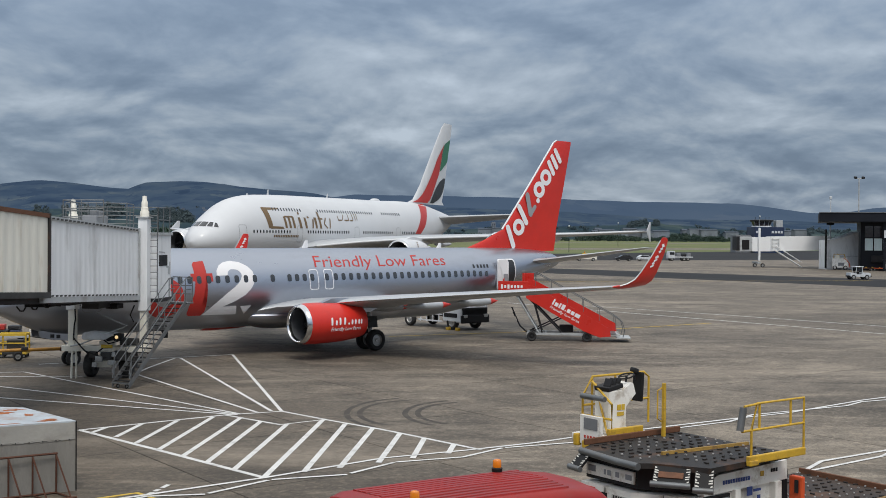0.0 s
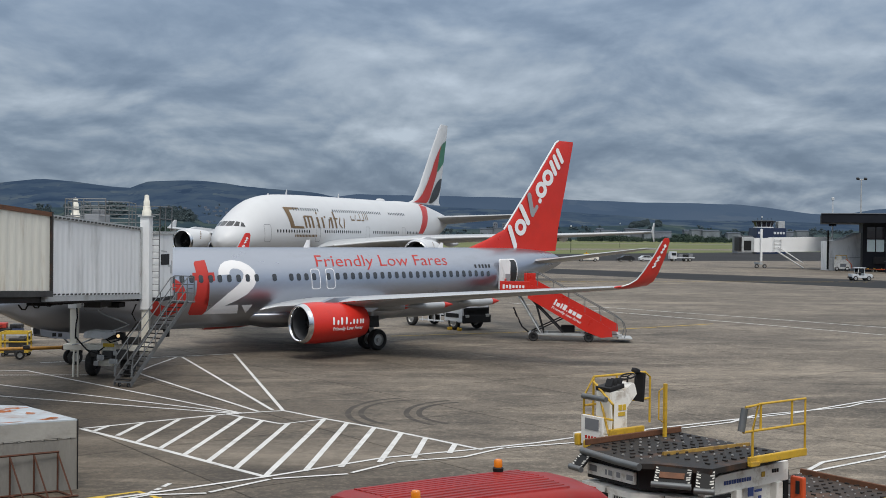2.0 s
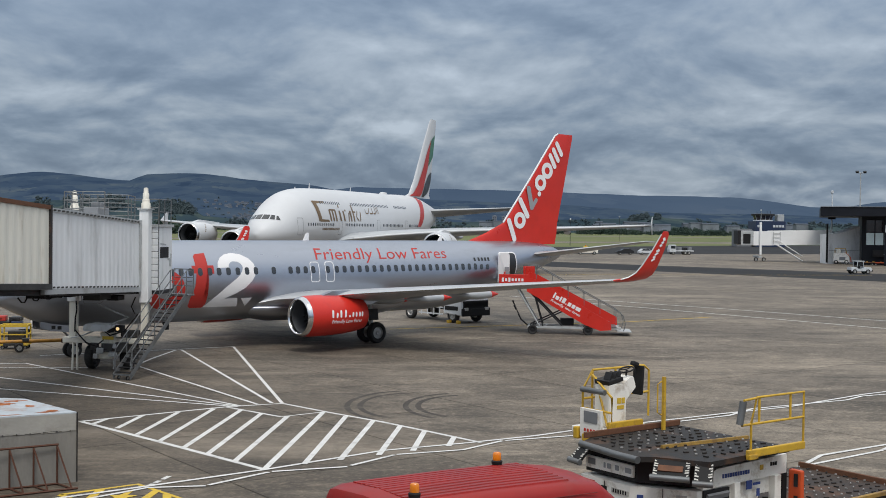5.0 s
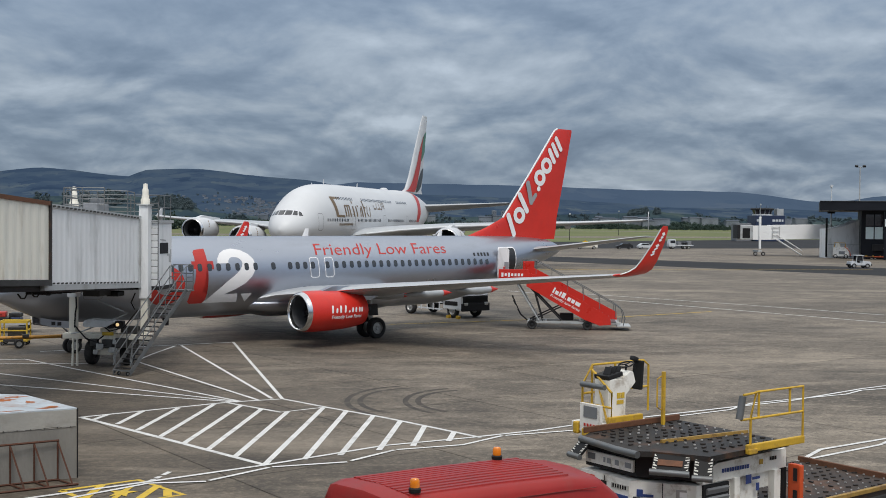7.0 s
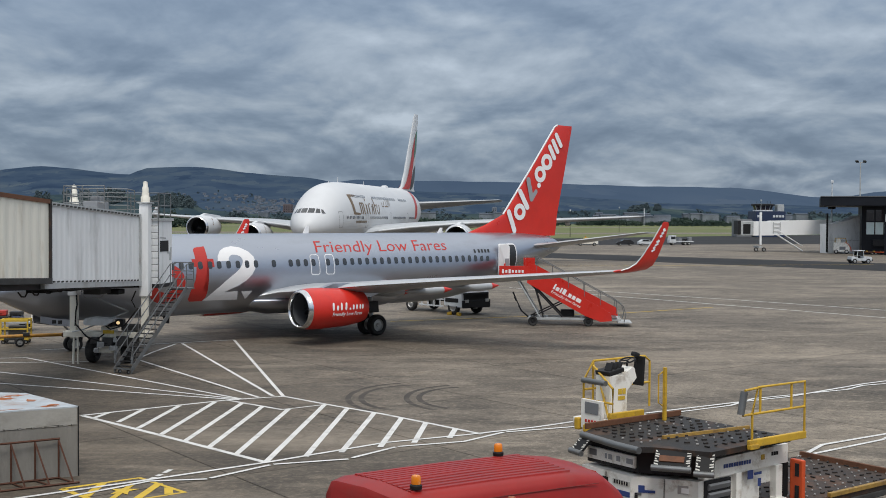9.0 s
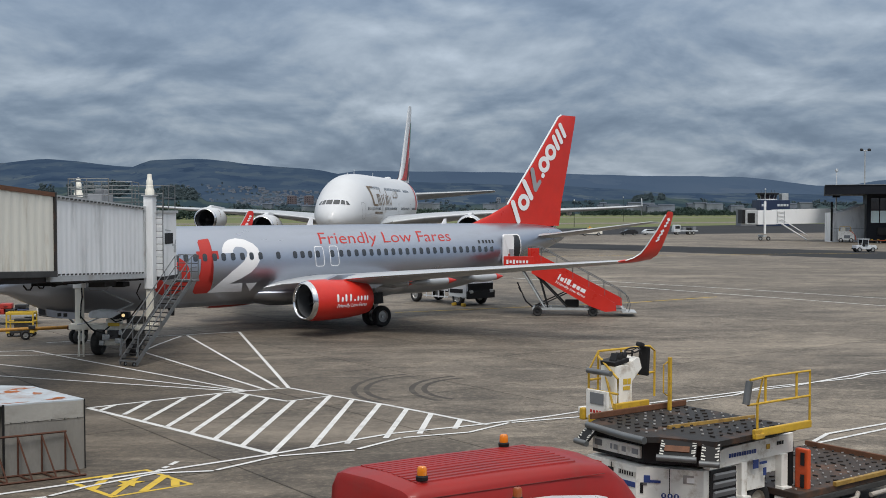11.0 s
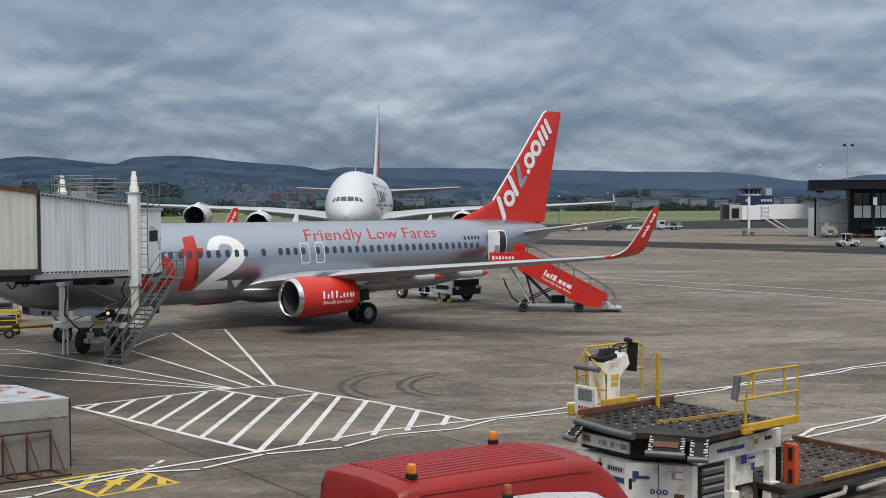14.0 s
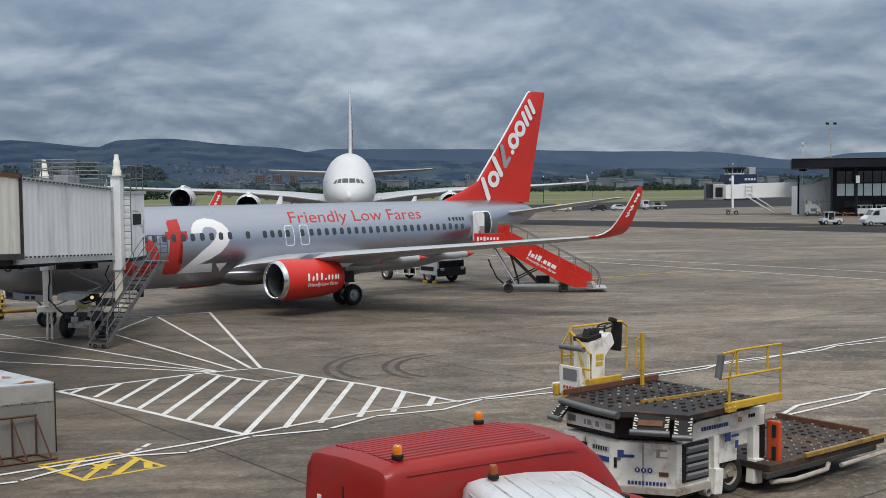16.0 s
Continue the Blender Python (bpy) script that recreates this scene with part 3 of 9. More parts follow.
# two edge lines that run on across the stand, the second one stepped
stripe([(-13.68, 21.32), (-9.15, 24.59), (-6.88, 26.31), (-4.41, 28.27), (-1.54, 30.90), (0.73, 32.10), (2.83, 33.37), (4.03, 34.30), (6.70, 36.01), (9.77, 37.99), (12.21, 39.47), (15.98, 42.68), (18.66, 44.54), (59.06, 72.61)], 0.13, 0.016)
stripe([(-12.22, 21.64), (-8.89, 23.83), (-8.57, 23.98), (-8.53, 24.07), (-8.00, 24.87), (-6.79, 26.18), (-5.49, 26.43), (-5.44, 26.52), (-4.25, 27.99), (-4.18, 28.06), (-2.36, 28.73), (-2.28, 28.88), (-1.22, 30.30), (-1.17, 30.35), (0.64, 31.11), (1.80, 32.49), (1.89, 32.54), (3.96, 33.44), (6.53, 35.41), (9.62, 37.46), (10.79, 38.94), (14.87, 41.22), (15.79, 42.24), (18.18, 43.41), (58.98, 70.32)], 0.12, 0.018, gaps=(3, 7, 9, 11, 13, 16))
stripe([(9.05, 28.95), (9.57, 29.61), (10.49, 30.95), (13.95, 33.32), (39.07, 49.17)], 0.13, 0.016)
stripe([(9.06, 28.85), (9.55, 29.50), (12.43, 31.70), (13.24, 32.68), (13.48, 32.25), (39.04, 47.60)], 0.12, 0.018)
# faint far lines
stripe([(12.72, 99.05), (23.28, 87.76), (30.92, 78.65), (47.5, 58.9)], 0.2, 0.010, label="faded white line on concrete")
stripe([(6.14, 102.52), (10.46, 96.31), (28.36, 72.55), (48.58, 45.72)], 0.2, 0.012, label="faded white line on concrete")
stripe([(-3.10, 67.78), (12.22, 75.06), (19.25, 80.28)], 0.17, 0.014, m="line_y", label="worn yellow stand centre line")
stripe([(-63.53, 131.65), (62.26, 162.98)], 0.3, 0.010, m="line_y", label="yellow taxiway line")


# yellow box with a star of bars in it
def yellow_box():
    a, b, c, d = (-8.58, 25.43), (-7.12, 26.56), (-5.74, 25.17), (-7.17, 24.05)
    stripe([a, b, c, d, a], 0.15, 0.006, "painted_box", "line_y", "yellow painted box on concrete")
    for k, (p, q) in enumerate((((-7.81, 25.98), (-7.81, 24.72)), ((-6.51, 26.0), (-6.65, 24.48)), ((-6.2, 25.6), (-6.05, 25.0)))):
        stripe([p, q], 0.19, 0.008 + 0.001 * k, "painted_bar", "line_y", "yellow painted bar on concrete")
    stripe([(-7.10, 25.95), (-7.21, 24.15)], 0.14, 0.011, "painted_bar", "line_y", "yellow painted bar on concrete")
    # five-pointed star over the middle bar
    bm = bmesh.new()
    rim = [bm.verts.new((-7.14 + (0.34 if k % 2 == 0 else 0.15) * math.sin(math.pi * k / 5), 25.28 + (0.46 if k % 2 == 0 else 0.2) * math.cos(math.pi * k / 5), 0.013)) for k in range(10)]
    mid = bm.verts.new((-7.14, 25.28, 0.013))
    for k in range(10):
        bm.faces.new((mid, rim[k], rim[(k + 1) % 10]))
    tagged(part("painted_star", bm, M["line_y"]), "yellow painted star inside the box", "road marking", kind="structure")
    # worn dashes of an older white line
    for p, q in (((-6.83, 26.36), (-6.77, 26.62)), ((-6.75, 26.72), (-6.70, 26.95)), ((-6.67, 27.08), (-6.59, 27.45))):
        stripe([p, q], 0.13, 0.008, label="faded white dash on concrete")


yellow_box()
# round scrub marks left by turning wheels
def scrub(cx, cy, r, q, a0, a1):
    pts = [(cx + r * math.cos(radians(a0 + (a1 - a0) * k / 24)), cy + r * q * math.sin(radians(a0 + (a1 - a0) * k / 24))) for k in range(25)]
    return stripe(pts, 0.2, 0.005, "tyre_mark", "tyre_mark", "dark curved tyre scrub on concrete")


for k in range(2):
    scrub(-1.0 + 0.06 * k, 38.9, 2.2 - 0.38 * k, 1.55, 104 - 8 * k, 240 + 8 * k)
    scrub(0.95 + 0.05 * k, 38.85, 2.15 - 0.38 * k, 1.40, 108 - 6 * k, 238 + 6 * k)


# ---- distance: ridges, trees, town ----
def far_mat(name, cols, scale, patch=0.28):
    m = bpy.data.materials.new(name)
    m.use_nodes = True
    nt = m.node_tree
    N, L = nt.nodes.new, nt.links.new
    b = nt.nodes["Principled BSDF"]
    b.inputs["Roughness"].default_value, b.inputs["Specular IOR Level"].default_value = 1.0, 0.0
    co, mp = N("ShaderNodeTexCoord"), N("ShaderNodeMapping")
    mp.inputs["Scale"].default_value = (1, 0.5, 3.0)
    L(co.outputs["Object"], mp.inputs[0])
    vor, nz = N("ShaderNodeTexVoronoi"), N("ShaderNodeTexNoise")
    vor.inputs["Scale"].default_value, nz.inputs["Scale"].default_value = scale, scale * 0.6
    nz.inputs["Detail"].default_value = 8
    wander, push = N("ShaderNodeTexNoise"), N("ShaderNodeVectorMath")
    wander.inputs["Scale"].default_value, wander.inputs["Detail"].default_value = scale * 2.2, 5
    push.operation = "MULTIPLY_ADD"
    push.inputs[1].default_value = (1.3 / scale,) * 3
    L(mp.outputs[0], wander.inputs["Vector"]), L(wander.outputs["Color"], push.inputs[0]), L(mp.outputs[0], push.inputs[2])
    L(push.outputs[0], vor.inputs["Vector"]), L(mp.outputs[0], nz.inputs["Vector"])
    sp = N("ShaderNodeSeparateColor")
    L(vor.outputs["Color"], sp.inputs[0])
    ad = N("ShaderNodeMath")
    ad.operation = "MULTIPLY_ADD"
    L(sp.outputs[0], ad.inputs[0])
    ad.inputs[1].default_value = patch
    hf = N("ShaderNodeMath")
    hf.operation = "MULTIPLY"
    hf.inputs[1].default_value = 1.1 - patch
    L(nz.outputs["Fac"], hf.inputs[0])
    L(hf.outputs[0], ad.inputs[2])
    rp = N("ShaderNodeValToRGB")
    L(ad.outputs[0], rp.inputs[0])
    rp.color_ramp.elements[0].position, rp.color_ramp.elements[0].color = 0.25, (*cols[0], 1)
    rp.color_ramp.elements[1].position, rp.color_ramp.elements[1].color = 0.85, (*cols[-1], 1)
    for k, c in enumerate(cols[1:-1]):
        e = rp.color_ramp.elements.new(0.25 + 0.6 * (k + 1) / (len(cols) - 1))
        e.color = (*c, 1)
    L(rp.outputs[0], b.inputs["Base Color"])
    return m


# distance haze is put into these blue-grey ridge colours; no air is modelled
M["hill_far"] = far_mat("far_moor_hazed", [(0.046, 0.071, 0.114), (0.055, 0.082, 0.125), (0.070, 0.095, 0.133)], 0.004)
M["hill_mid"] = far_mat("hill_fields_hazed", [(0.025, 0.043, 0.076), (0.033, 0.054, 0.090), (0.041, 0.064, 0.099), (0.056, 0.079, 0.108), (0.084, 0.105, 0.120)], 0.014, 0.36)
M["woods"] = far_mat("distant_woods_hazed", [(0.022, 0.038, 0.052), (0.030, 0.049, 0.062), (0.040, 0.061, 0.069), (0.072, 0.094, 0.084)], 0.02, 0.34)
# foliage is paler and bluer, render and slate bluer, for distance haze
M["leaf_far"] = far_mat("far_foliage_hazed", [(0.078, 0.106, 0.120), (0.090, 0.120, 0.132), (0.106, 0.136, 0.142)], 0.03)
M["leaf"] = far_mat("tree_foliage_hazed", [(0.036, 0.056, 0.052), (0.052, 0.076, 0.064), (0.076, 0.100, 0.076)], 0.06)
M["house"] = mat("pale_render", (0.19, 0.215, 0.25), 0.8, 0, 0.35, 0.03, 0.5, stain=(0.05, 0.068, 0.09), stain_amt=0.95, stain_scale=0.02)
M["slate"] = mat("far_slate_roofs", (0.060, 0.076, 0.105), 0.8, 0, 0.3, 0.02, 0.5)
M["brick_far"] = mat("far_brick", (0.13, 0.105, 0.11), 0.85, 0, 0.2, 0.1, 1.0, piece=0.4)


def ridge(name, dist, profile, material, depth, rough, label, foot=-3.0):
    """A ridge whose crest follows rows of (bearing slope x/y, rise over the eye per metre); gives its height at a bearing and distance."""
    lo, hi = profile[0][0], profile[-1][0]

    def height(k, y):
        f = max(0.0, 1 - (dist - y) / depth)
        crest = 6.4 + hermite(profile, k)[0] * dist + rough * noise.fractal(Vector((k * 16, dist * 0.01, 2)), 1.0, 2.0, 5)
        return foot + (crest - foot) * (f ** 1.35) + rough * 1.6 * noise.fractal(Vector((k * 22, f * 3, dist)), 1.0, 2.0, 4) * f * (1 - f) * 4

    bm = bmesh.new()
    n = 300
    rows = []
    for i in range(n + 1):
        # finer steps over the middle bearings
        g = 2 * i / n - 1
        k = (lo + hi) / 2 + (hi - lo) / 2 * (0.3 * g + 0.7 * g ** 3)
        rows.append([(k * y, y, height(k, y)) for y in (dist - depth * (1 - j / 16) for j in range(17))])
    loft(bm, rows, caps=False, closed=False)
    tagged(part(name, bm, material, smooth=True), label, "hill", kind="structure")
    return height


ridge("backdrop_ridge", 4500, [(-2.2, 0.03), (-1.2, 0.036), (-0.6, 0.03), (-0.2, 0.02), (-0.12, 0.026), (-0.0925, 0.0323), (-0.0725, 0.0345), (-0.0025, 0.0342), (0.0425, 0.0337), (0.1074, 0.0319), (0.1574, 0.031), (0.2074, 0.03), (0.2524, 0.0295), (0.2774, 0.0278), (0.3075, 0.0241), (0.3325, 0.0219), (0.3624, 0.0237), (0.3874, 0.0265), (0.6, 0.028), (1.2, 0.02), (2.2, 0.02)], M["hill_far"], 900, 5, "long moorland ridge under cloud, coloured blue-grey for haze")
hill_at = ridge("backdrop_hill", 3600, [(-2.2, 0.03), (-1.0, 0.038), (-0.6, 0.042), (-0.45, 0.041), (-0.3924, 0.042), (-0.3774, 0.0431), (-0.3574, 0.0448), (-0.3324, 0.0436), (-0.2924, 0.0391), (-0.2749, 0.0383), (-0.265, 0.0439), (-0.2275, 0.0448), (-0.1925, 0.0427), (-0.1425, 0.0382), (-0.1125, 0.0355), (-0.0925, 0.0318), (-0.04, 0.026), (0.02, 0.0235), (0.1, 0.0215), (0.15, 0.0185), (0.2, 0.0155), (0.3, 0.0145), (0.4, 0.014), (0.8, 0.012), (2.2, 0.012)], M["hill_mid"], 1500, 5, "hillside of fields and moor, coloured blue for haze")
woods_at = ridge("backdrop_woods", 2000, [(-2.2, 0.010), (-0.6, 0.012), (-0.40, 0.015), (-0.345, 0.0205), (-0.30, 0.0215), (-0.25, 0.0185), (-0.225, 0.017), (-0.212, 0.008), (-0.15, 0.004), (-0.05, 0.004), (0.05, 0.006), (0.11, 0.008), (0.15, 0.0095), (0.168, 0.0105), (0.178, 0.0125), (0.188, 0.0125), (0.20, 0.010), (0.26, 0.0065), (0.34, 0.007), (0.45, 0.008), (0.8, 0.008), (2.2, 0.008)], M["woods"], 320, 3, "dark belt of distant woodland and fields, tinted for haze")


def leaf_clumps(bm, centres, n_leaf, size, rnd):
    """Many small tilted leaf faces round each centre."""
    for c, r in centres:
        for _ in range(n_leaf):
            d = Vector((rnd.gauss(0, 1), rnd.gauss(0, 1), rnd.gauss(0, 0.8))).normalized() * r * rnd.uniform(0.55, 1.05)
            p = Vector(c) + d
            a = Vector((rnd.uniform(-1, 1), rnd.uniform(-1, 1), rnd.uniform(-1, 1))).normalized() * size * rnd.uniform(0.6, 1.3)
            b = a.cross(Vector((rnd.uniform(-1, 1), rnd.uniform(-1, 1), rnd.uniform(-1, 1)))).normalized() * size * rnd.uniform(0.5, 1.0)
            bm.faces.new([bm.verts.new(q) for q in (p - a, p + b, p + a, p - b)])


def tree_belt(k0, k1, d0, d1, count, h0, h1, seed, label, land=None, gap=0.0, leaf="leaf"):
    """A belt of trees far across the airfield, as one body of trunks and leaf clumps; it thins out in gaps."""
    rnd = random.Random(seed)
    bm = bmesh.new()
    for _ in range(count):
        y = rnd.uniform(d0, d1)
        k = rnd.uniform(k0, k1)
        swell = noise.fractal(Vector((k * 40, seed, 0.5)), 1.0, 2.0, 3)
        if swell < gap:
            continue
        x = k * y
        h = rnd.uniform(h0, h1) * (1 + 0.6 * max(-0.6, swell))
        g = land(k, y) if land else 0.0
        rod(bm, (x, y, g - 1.5), (x + rnd.uniform(-0.3, 0.3), y, g + h * 0.5), 0.35, 0.15, 5, False)
        cs = []
        for _ in range(5):
            cs.append(((x + rnd.gauss(0, h * 0.34), y + rnd.gauss(0, h * 0.26), g + h * rnd.uniform(0.1, 0.72)), h * rnd.uniform(0.16, 0.34)))
        leaf_clumps(bm, cs, *((30, h * 0.085) if leaf == "leaf" else (56, h * 0.09)), rnd)
    return tagged(part("tree_belt", bm, M[leaf]), label, "trees", kind="stuff")


tree_belt(-0.62, -0.2, 700, 950, 300, 6, 12, 5, "dark belt of broadleaf trees beyond the grass")
tree_belt(-0.2, 0.12, 1250, 1600, 560, 5, 9, 6, "dark belt of broadleaf trees beyond the grass", gap=-0.6)
tree_belt(0.12, 0.6, 1300, 1650, 820, 5, 9, 7, "dark belt of broadleaf trees beyond the grass", gap=-0.7)
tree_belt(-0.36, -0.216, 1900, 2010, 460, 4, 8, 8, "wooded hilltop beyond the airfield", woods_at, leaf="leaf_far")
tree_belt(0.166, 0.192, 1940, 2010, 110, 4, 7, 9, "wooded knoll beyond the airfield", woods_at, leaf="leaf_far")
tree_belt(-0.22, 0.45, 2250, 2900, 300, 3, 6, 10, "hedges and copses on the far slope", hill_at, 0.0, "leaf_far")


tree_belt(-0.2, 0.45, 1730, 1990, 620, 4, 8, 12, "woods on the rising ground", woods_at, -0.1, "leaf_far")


def town():
    """Houses with pitched roofs that climb the far slope in terraces, and long pale sheds beyond the grass."""
    rnd = random.Random(11)
    walls, roofs = bmesh.new(), bmesh.new()
    for n in range(560):
        y = rnd.uniform(2250, 2850)
        k = rnd.choice([rnd.gauss(-0.17, 0.03), rnd.gauss(-0.15, 0.025), rnd.gauss(-0.12, 0.04), rnd.uniform(-0.45, 0.45), rnd.gauss(0.05, 0.04), rnd.gauss(0.3, 0.05)])
        y = y if k < -0.08 else 2150 + (y - 2250) * 0.5
        g = hill_at(k, y)
        w, d, h = rnd.uniform(3.5, 10), rnd.uniform(5, 8), rnd.uniform(1.6, 2.8)
        x = k * y
        loft(walls, [[(x - w / 2, y - d / 2, z), (x + w / 2, y - d / 2, z), (x + w / 2, y + d / 2, z), (x - w / 2, y + d / 2, z)] for z in (g - 3, g + h)])
        e = 0.4
        loft(roofs, [[(x + sx * (w / 2 + e), y - d / 2 - e, g + h), (x + sx * (w / 2 + e), y, g + h + d * 0.33), (x + sx * (w / 2 + e), y + d / 2 + e, g + h)] for sx in (-1, 1)])
    for n in range(34):
        k = rnd.choice([rnd.uniform(0.13, 0.25), rnd.uniform(0.13, 0.25), rnd.uniform(-0.2, 0.4)])
        y = rnd.uniform(1680, 1800)
        w, d, h = rnd.uniform(8, 26), 16, rnd.uniform(11, 17)
        x = k * y
        loft(walls, [[(x - w / 2, y - d / 2, z), (x + w / 2, y - d / 2, z), (x + w / 2, y + d / 2, z), (x - w / 2, y + d / 2, z)] for z in (-2, h)])
        loft(roofs, [[(x + sx * (w / 2 + 0.5), y - d / 2 - 0.5, h), (x + sx * (w / 2 + 0.5), y, h + 1.6), (x + sx * (w / 2 + 0.5), y + d / 2 + 0.5, h)] for sx in (-1, 1)])
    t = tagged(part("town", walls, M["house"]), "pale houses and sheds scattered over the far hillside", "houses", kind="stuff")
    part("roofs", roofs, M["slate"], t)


town()


# ---- aircraft: local x runs aft from the nose, port side is -y ----
def skin_ring(y0, zmid, hw, up, dn, x, n=48):
    out = []
    for t in (2 * math.pi * i / n for i in range(n)):
        c, s = math.cos(t), math.sin(t)
        out.append((x, hw * c, zmid + (up if s > 0 else dn) * s))
    return out


class Body:
    """A fuselage from rows of station, mid height, half width, rise, fall."""

    def __init__(self, rows):
        self.rows = rows

    def at(self, x):
        return hermite(self.rows, x)

    def skin(self, x, z):
        zm, hw, up, dn = self.at(x)
        k = (z - zm) / (up if z > zm else dn)
        return -hw * math.sqrt(max(0.0, 1 - k * k))

    def lean(self, x, z):
        """How far the skin turns upward at a point: degrees about x."""
        d = 0.05
        return math.degrees(math.atan2(self.skin(x, z + d) - self.skin(x, z - d), 2 * d))

    def mesh(self, stations):
        bm = bmesh.new()
        loft(bm, [skin_ring(0, *self.at(x), x) for x in stations])
        return bm


def stations(rows, step):
    xs, a, b = [], rows[0][0], rows[-1][0]
    k = 0.0
    while k < 1.6:
        xs.append(a + k)
        k += 0.12 if k < 0.5 else 0.28
    x = a + k
    while x < b:
        xs.append(x)
        x += step
    return xs + [b]


def wing_mesh(sections):
    bm = bmesh.new()
    loft(bm, [foil_ring(*s) for s in sections])
    return bm


def sheet_part(name, polys, skin, material, parent, step=0.15, off=0.006, label=""):
    bm = flat_mesh(polys)
    cut_rows(bm, step)
    on_skin(bm, skin, off)
    return part(name, bm, material, parent, label)


def shapes(name, groups, skin, material, parent, step=0.15, off=0.006, label=""):
    """Each group of polygons is a part of its own, a hair above the one before."""
    for k, polys in enumerate(groups):
        sheet_part(name, polys, skin, material, parent, step, off + 0.0015 * k, label)


def cabin_window(skin, lean, x, z, w, h):
    """A rounded dark pane bulging a little from the skin, about its own centre."""
    bm = flat_mesh([rounded(0, 0, w, h, w * 0.42)])
    cut_rows(bm, 0.1)
    base = skin(x, z)
    for v in bm.verts:
        v.co.y = skin(x, z + v.co.z) - base - 0.008
    return bm, base


def engine(parent, c, length, r, lip, cowl, label, squash, blades, exhaust_r):
    """A turbofan: bare lip, cowl, duct, fan, spinner, core nozzle and plug."""
    x, y, z = c
    m = Matrix.Translation(c)
    e = part("nacelle", (lambda bm: (lathe(bm, [(0.06 * length, r * 0.955), (0.12 * length, r * 0.985), (0.25 * length, r), (0.45 * length, r * 0.985), (0.7 * length, r * 0.95), (0.88 * length, r * 0.87), (0.985 * length, r * 0.79), (length, r * 0.775), (0.985 * length, r * 0.75), (0.7 * length, r * 0.70)], 44, m, squash), bm)[1])(bmesh.new()), cowl, parent, label, True)
    bm = bmesh.new()
    lathe(bm, [(0.06 * length, r * 0.955), (0.03 * length, r * 0.925), (0.006 * length, r * 0.87), (0.0, r * 0.835), (0.008 * length, r * 0.80), (0.03 * length, r * 0.775), (0.06 * length, r * 0.765)], 44, m, squash)
    part("inlet_lip", bm, lip, e, "polished bare metal inlet lip", True)
    bm = bmesh.new()
    lathe(bm, [(0.06 * length, r * 0.765), (0.12 * length, r * 0.76), (0.24 * length, r * 0.775), (0.30 * length, r * 0.775), (0.30 * length, 0.01)], 44, m)
    part("inlet_duct", bm, M["duct"], e, "grey inlet duct", True)
    bm = bmesh.new()
    pts = []
    for rr, tw in ((0.25, 0.35), (0.5, 0.55), (0.76, 0.8)):
        for sd in (-1, 1):
            g = sd * 0.085 / rr * 0.8
            pts.append(Vector((0.255 * length + sd * 0.028 * length * (1.2 - tw * 0.5), r * rr * math.cos(g), r * rr * math.sin(g))))
    v = [bm.verts.new(p) for p in pts]
    bm.faces.new((v[0], v[1], v[3], v[2])), bm.faces.new((v[2], v[3], v[5], v[4]))
    first = part("fan_blade", bm, M["fan"], e, "dark titanium fan blade")
    for k in range(blades):
        mk = m @ Matrix.Rotation(2 * math.pi * k / blades, 4, "X")
        if k == 0:
            first.matrix_basis = mk
        else:
            again(first, mk, e)
    bm = bmesh.new()
    lathe(bm, [(0.13 * length, 0.005), (0.16 * length, r * 0.11), (0.21 * length, r * 0.2), (0.26 * length, r * 0.25)], 20, m)
    part("spinner", bm, M["dark_metal"], e, smooth=True)
    bm = bmesh.new()
    lathe(bm, [(0.7 * length, r * 0.6), (0.92 * length, r * 0.56), (1.06 * length, exhaust_r), (1.06 * length, exhaust_r * 0.9), (0.98 * length, exhaust_r * 0.85)], 32, m)
    part("core_nozzle", bm, M["dark_metal"], e, smooth=True)
    bm = bmesh.new()
    lathe(bm, [(0.95 * length, exhaust_r * 0.6), (1.1 * length, exhaust_r * 0.45), (1.22 * length, 0.02)], 20, m)
    part("exhaust_plug", bm, M["dark_metal"], e, smooth=True)
    return e


def blob_bar(x0, z0, x1, z1, w, n=5):
    """A bar with round ends between two points, as a polygon."""
    a = math.degrees(math.atan2(z1 - z0, x1 - x0))
    return arc(x1, z1, w / 2, a - 90, a + 90, n) + arc(x0, z0, w / 2, a + 90, a + 270, n)


BODY_737 = Body([
    (0.6, 2.74, 0.03, 0.03, 0.03), (0.9, 2.77, 0.5, 0.46, 0.26), (1.44, 2.87, 0.88, 0.83, 0.46), (1.94, 2.96, 1.16, 1.18, 0.80), (2.45, 3.04, 1.40, 1.5, 1.10), (3.0, 3.11, 1.55, 1.76, 1.42),
    (3.8, 3.21, 1.73, 2.0, 1.70), (4.8, 3.29, 1.83, 2.05, 1.88), (6.2, 3.34, 1.88, 2.03, 1.98), (25.5, 3.345, 1.88, 2.03, 1.99), (27.5, 3.42, 1.865, 1.95, 1.93),
    (29.5, 3.60, 1.78, 1.77, 1.79), (31.5, 3.82, 1.62, 1.55, 1.54), (33.5, 4.06, 1.34, 1.28, 1.14), (35.3, 4.27, 0.97, 0.97, 0.80), (36.6, 4.40, 0.64, 0.70, 0.52), (37.4, 4.46, 0.40, 0.42, 0.33), (37.75, 4.48, 0.22, 0.24, 0.2)])


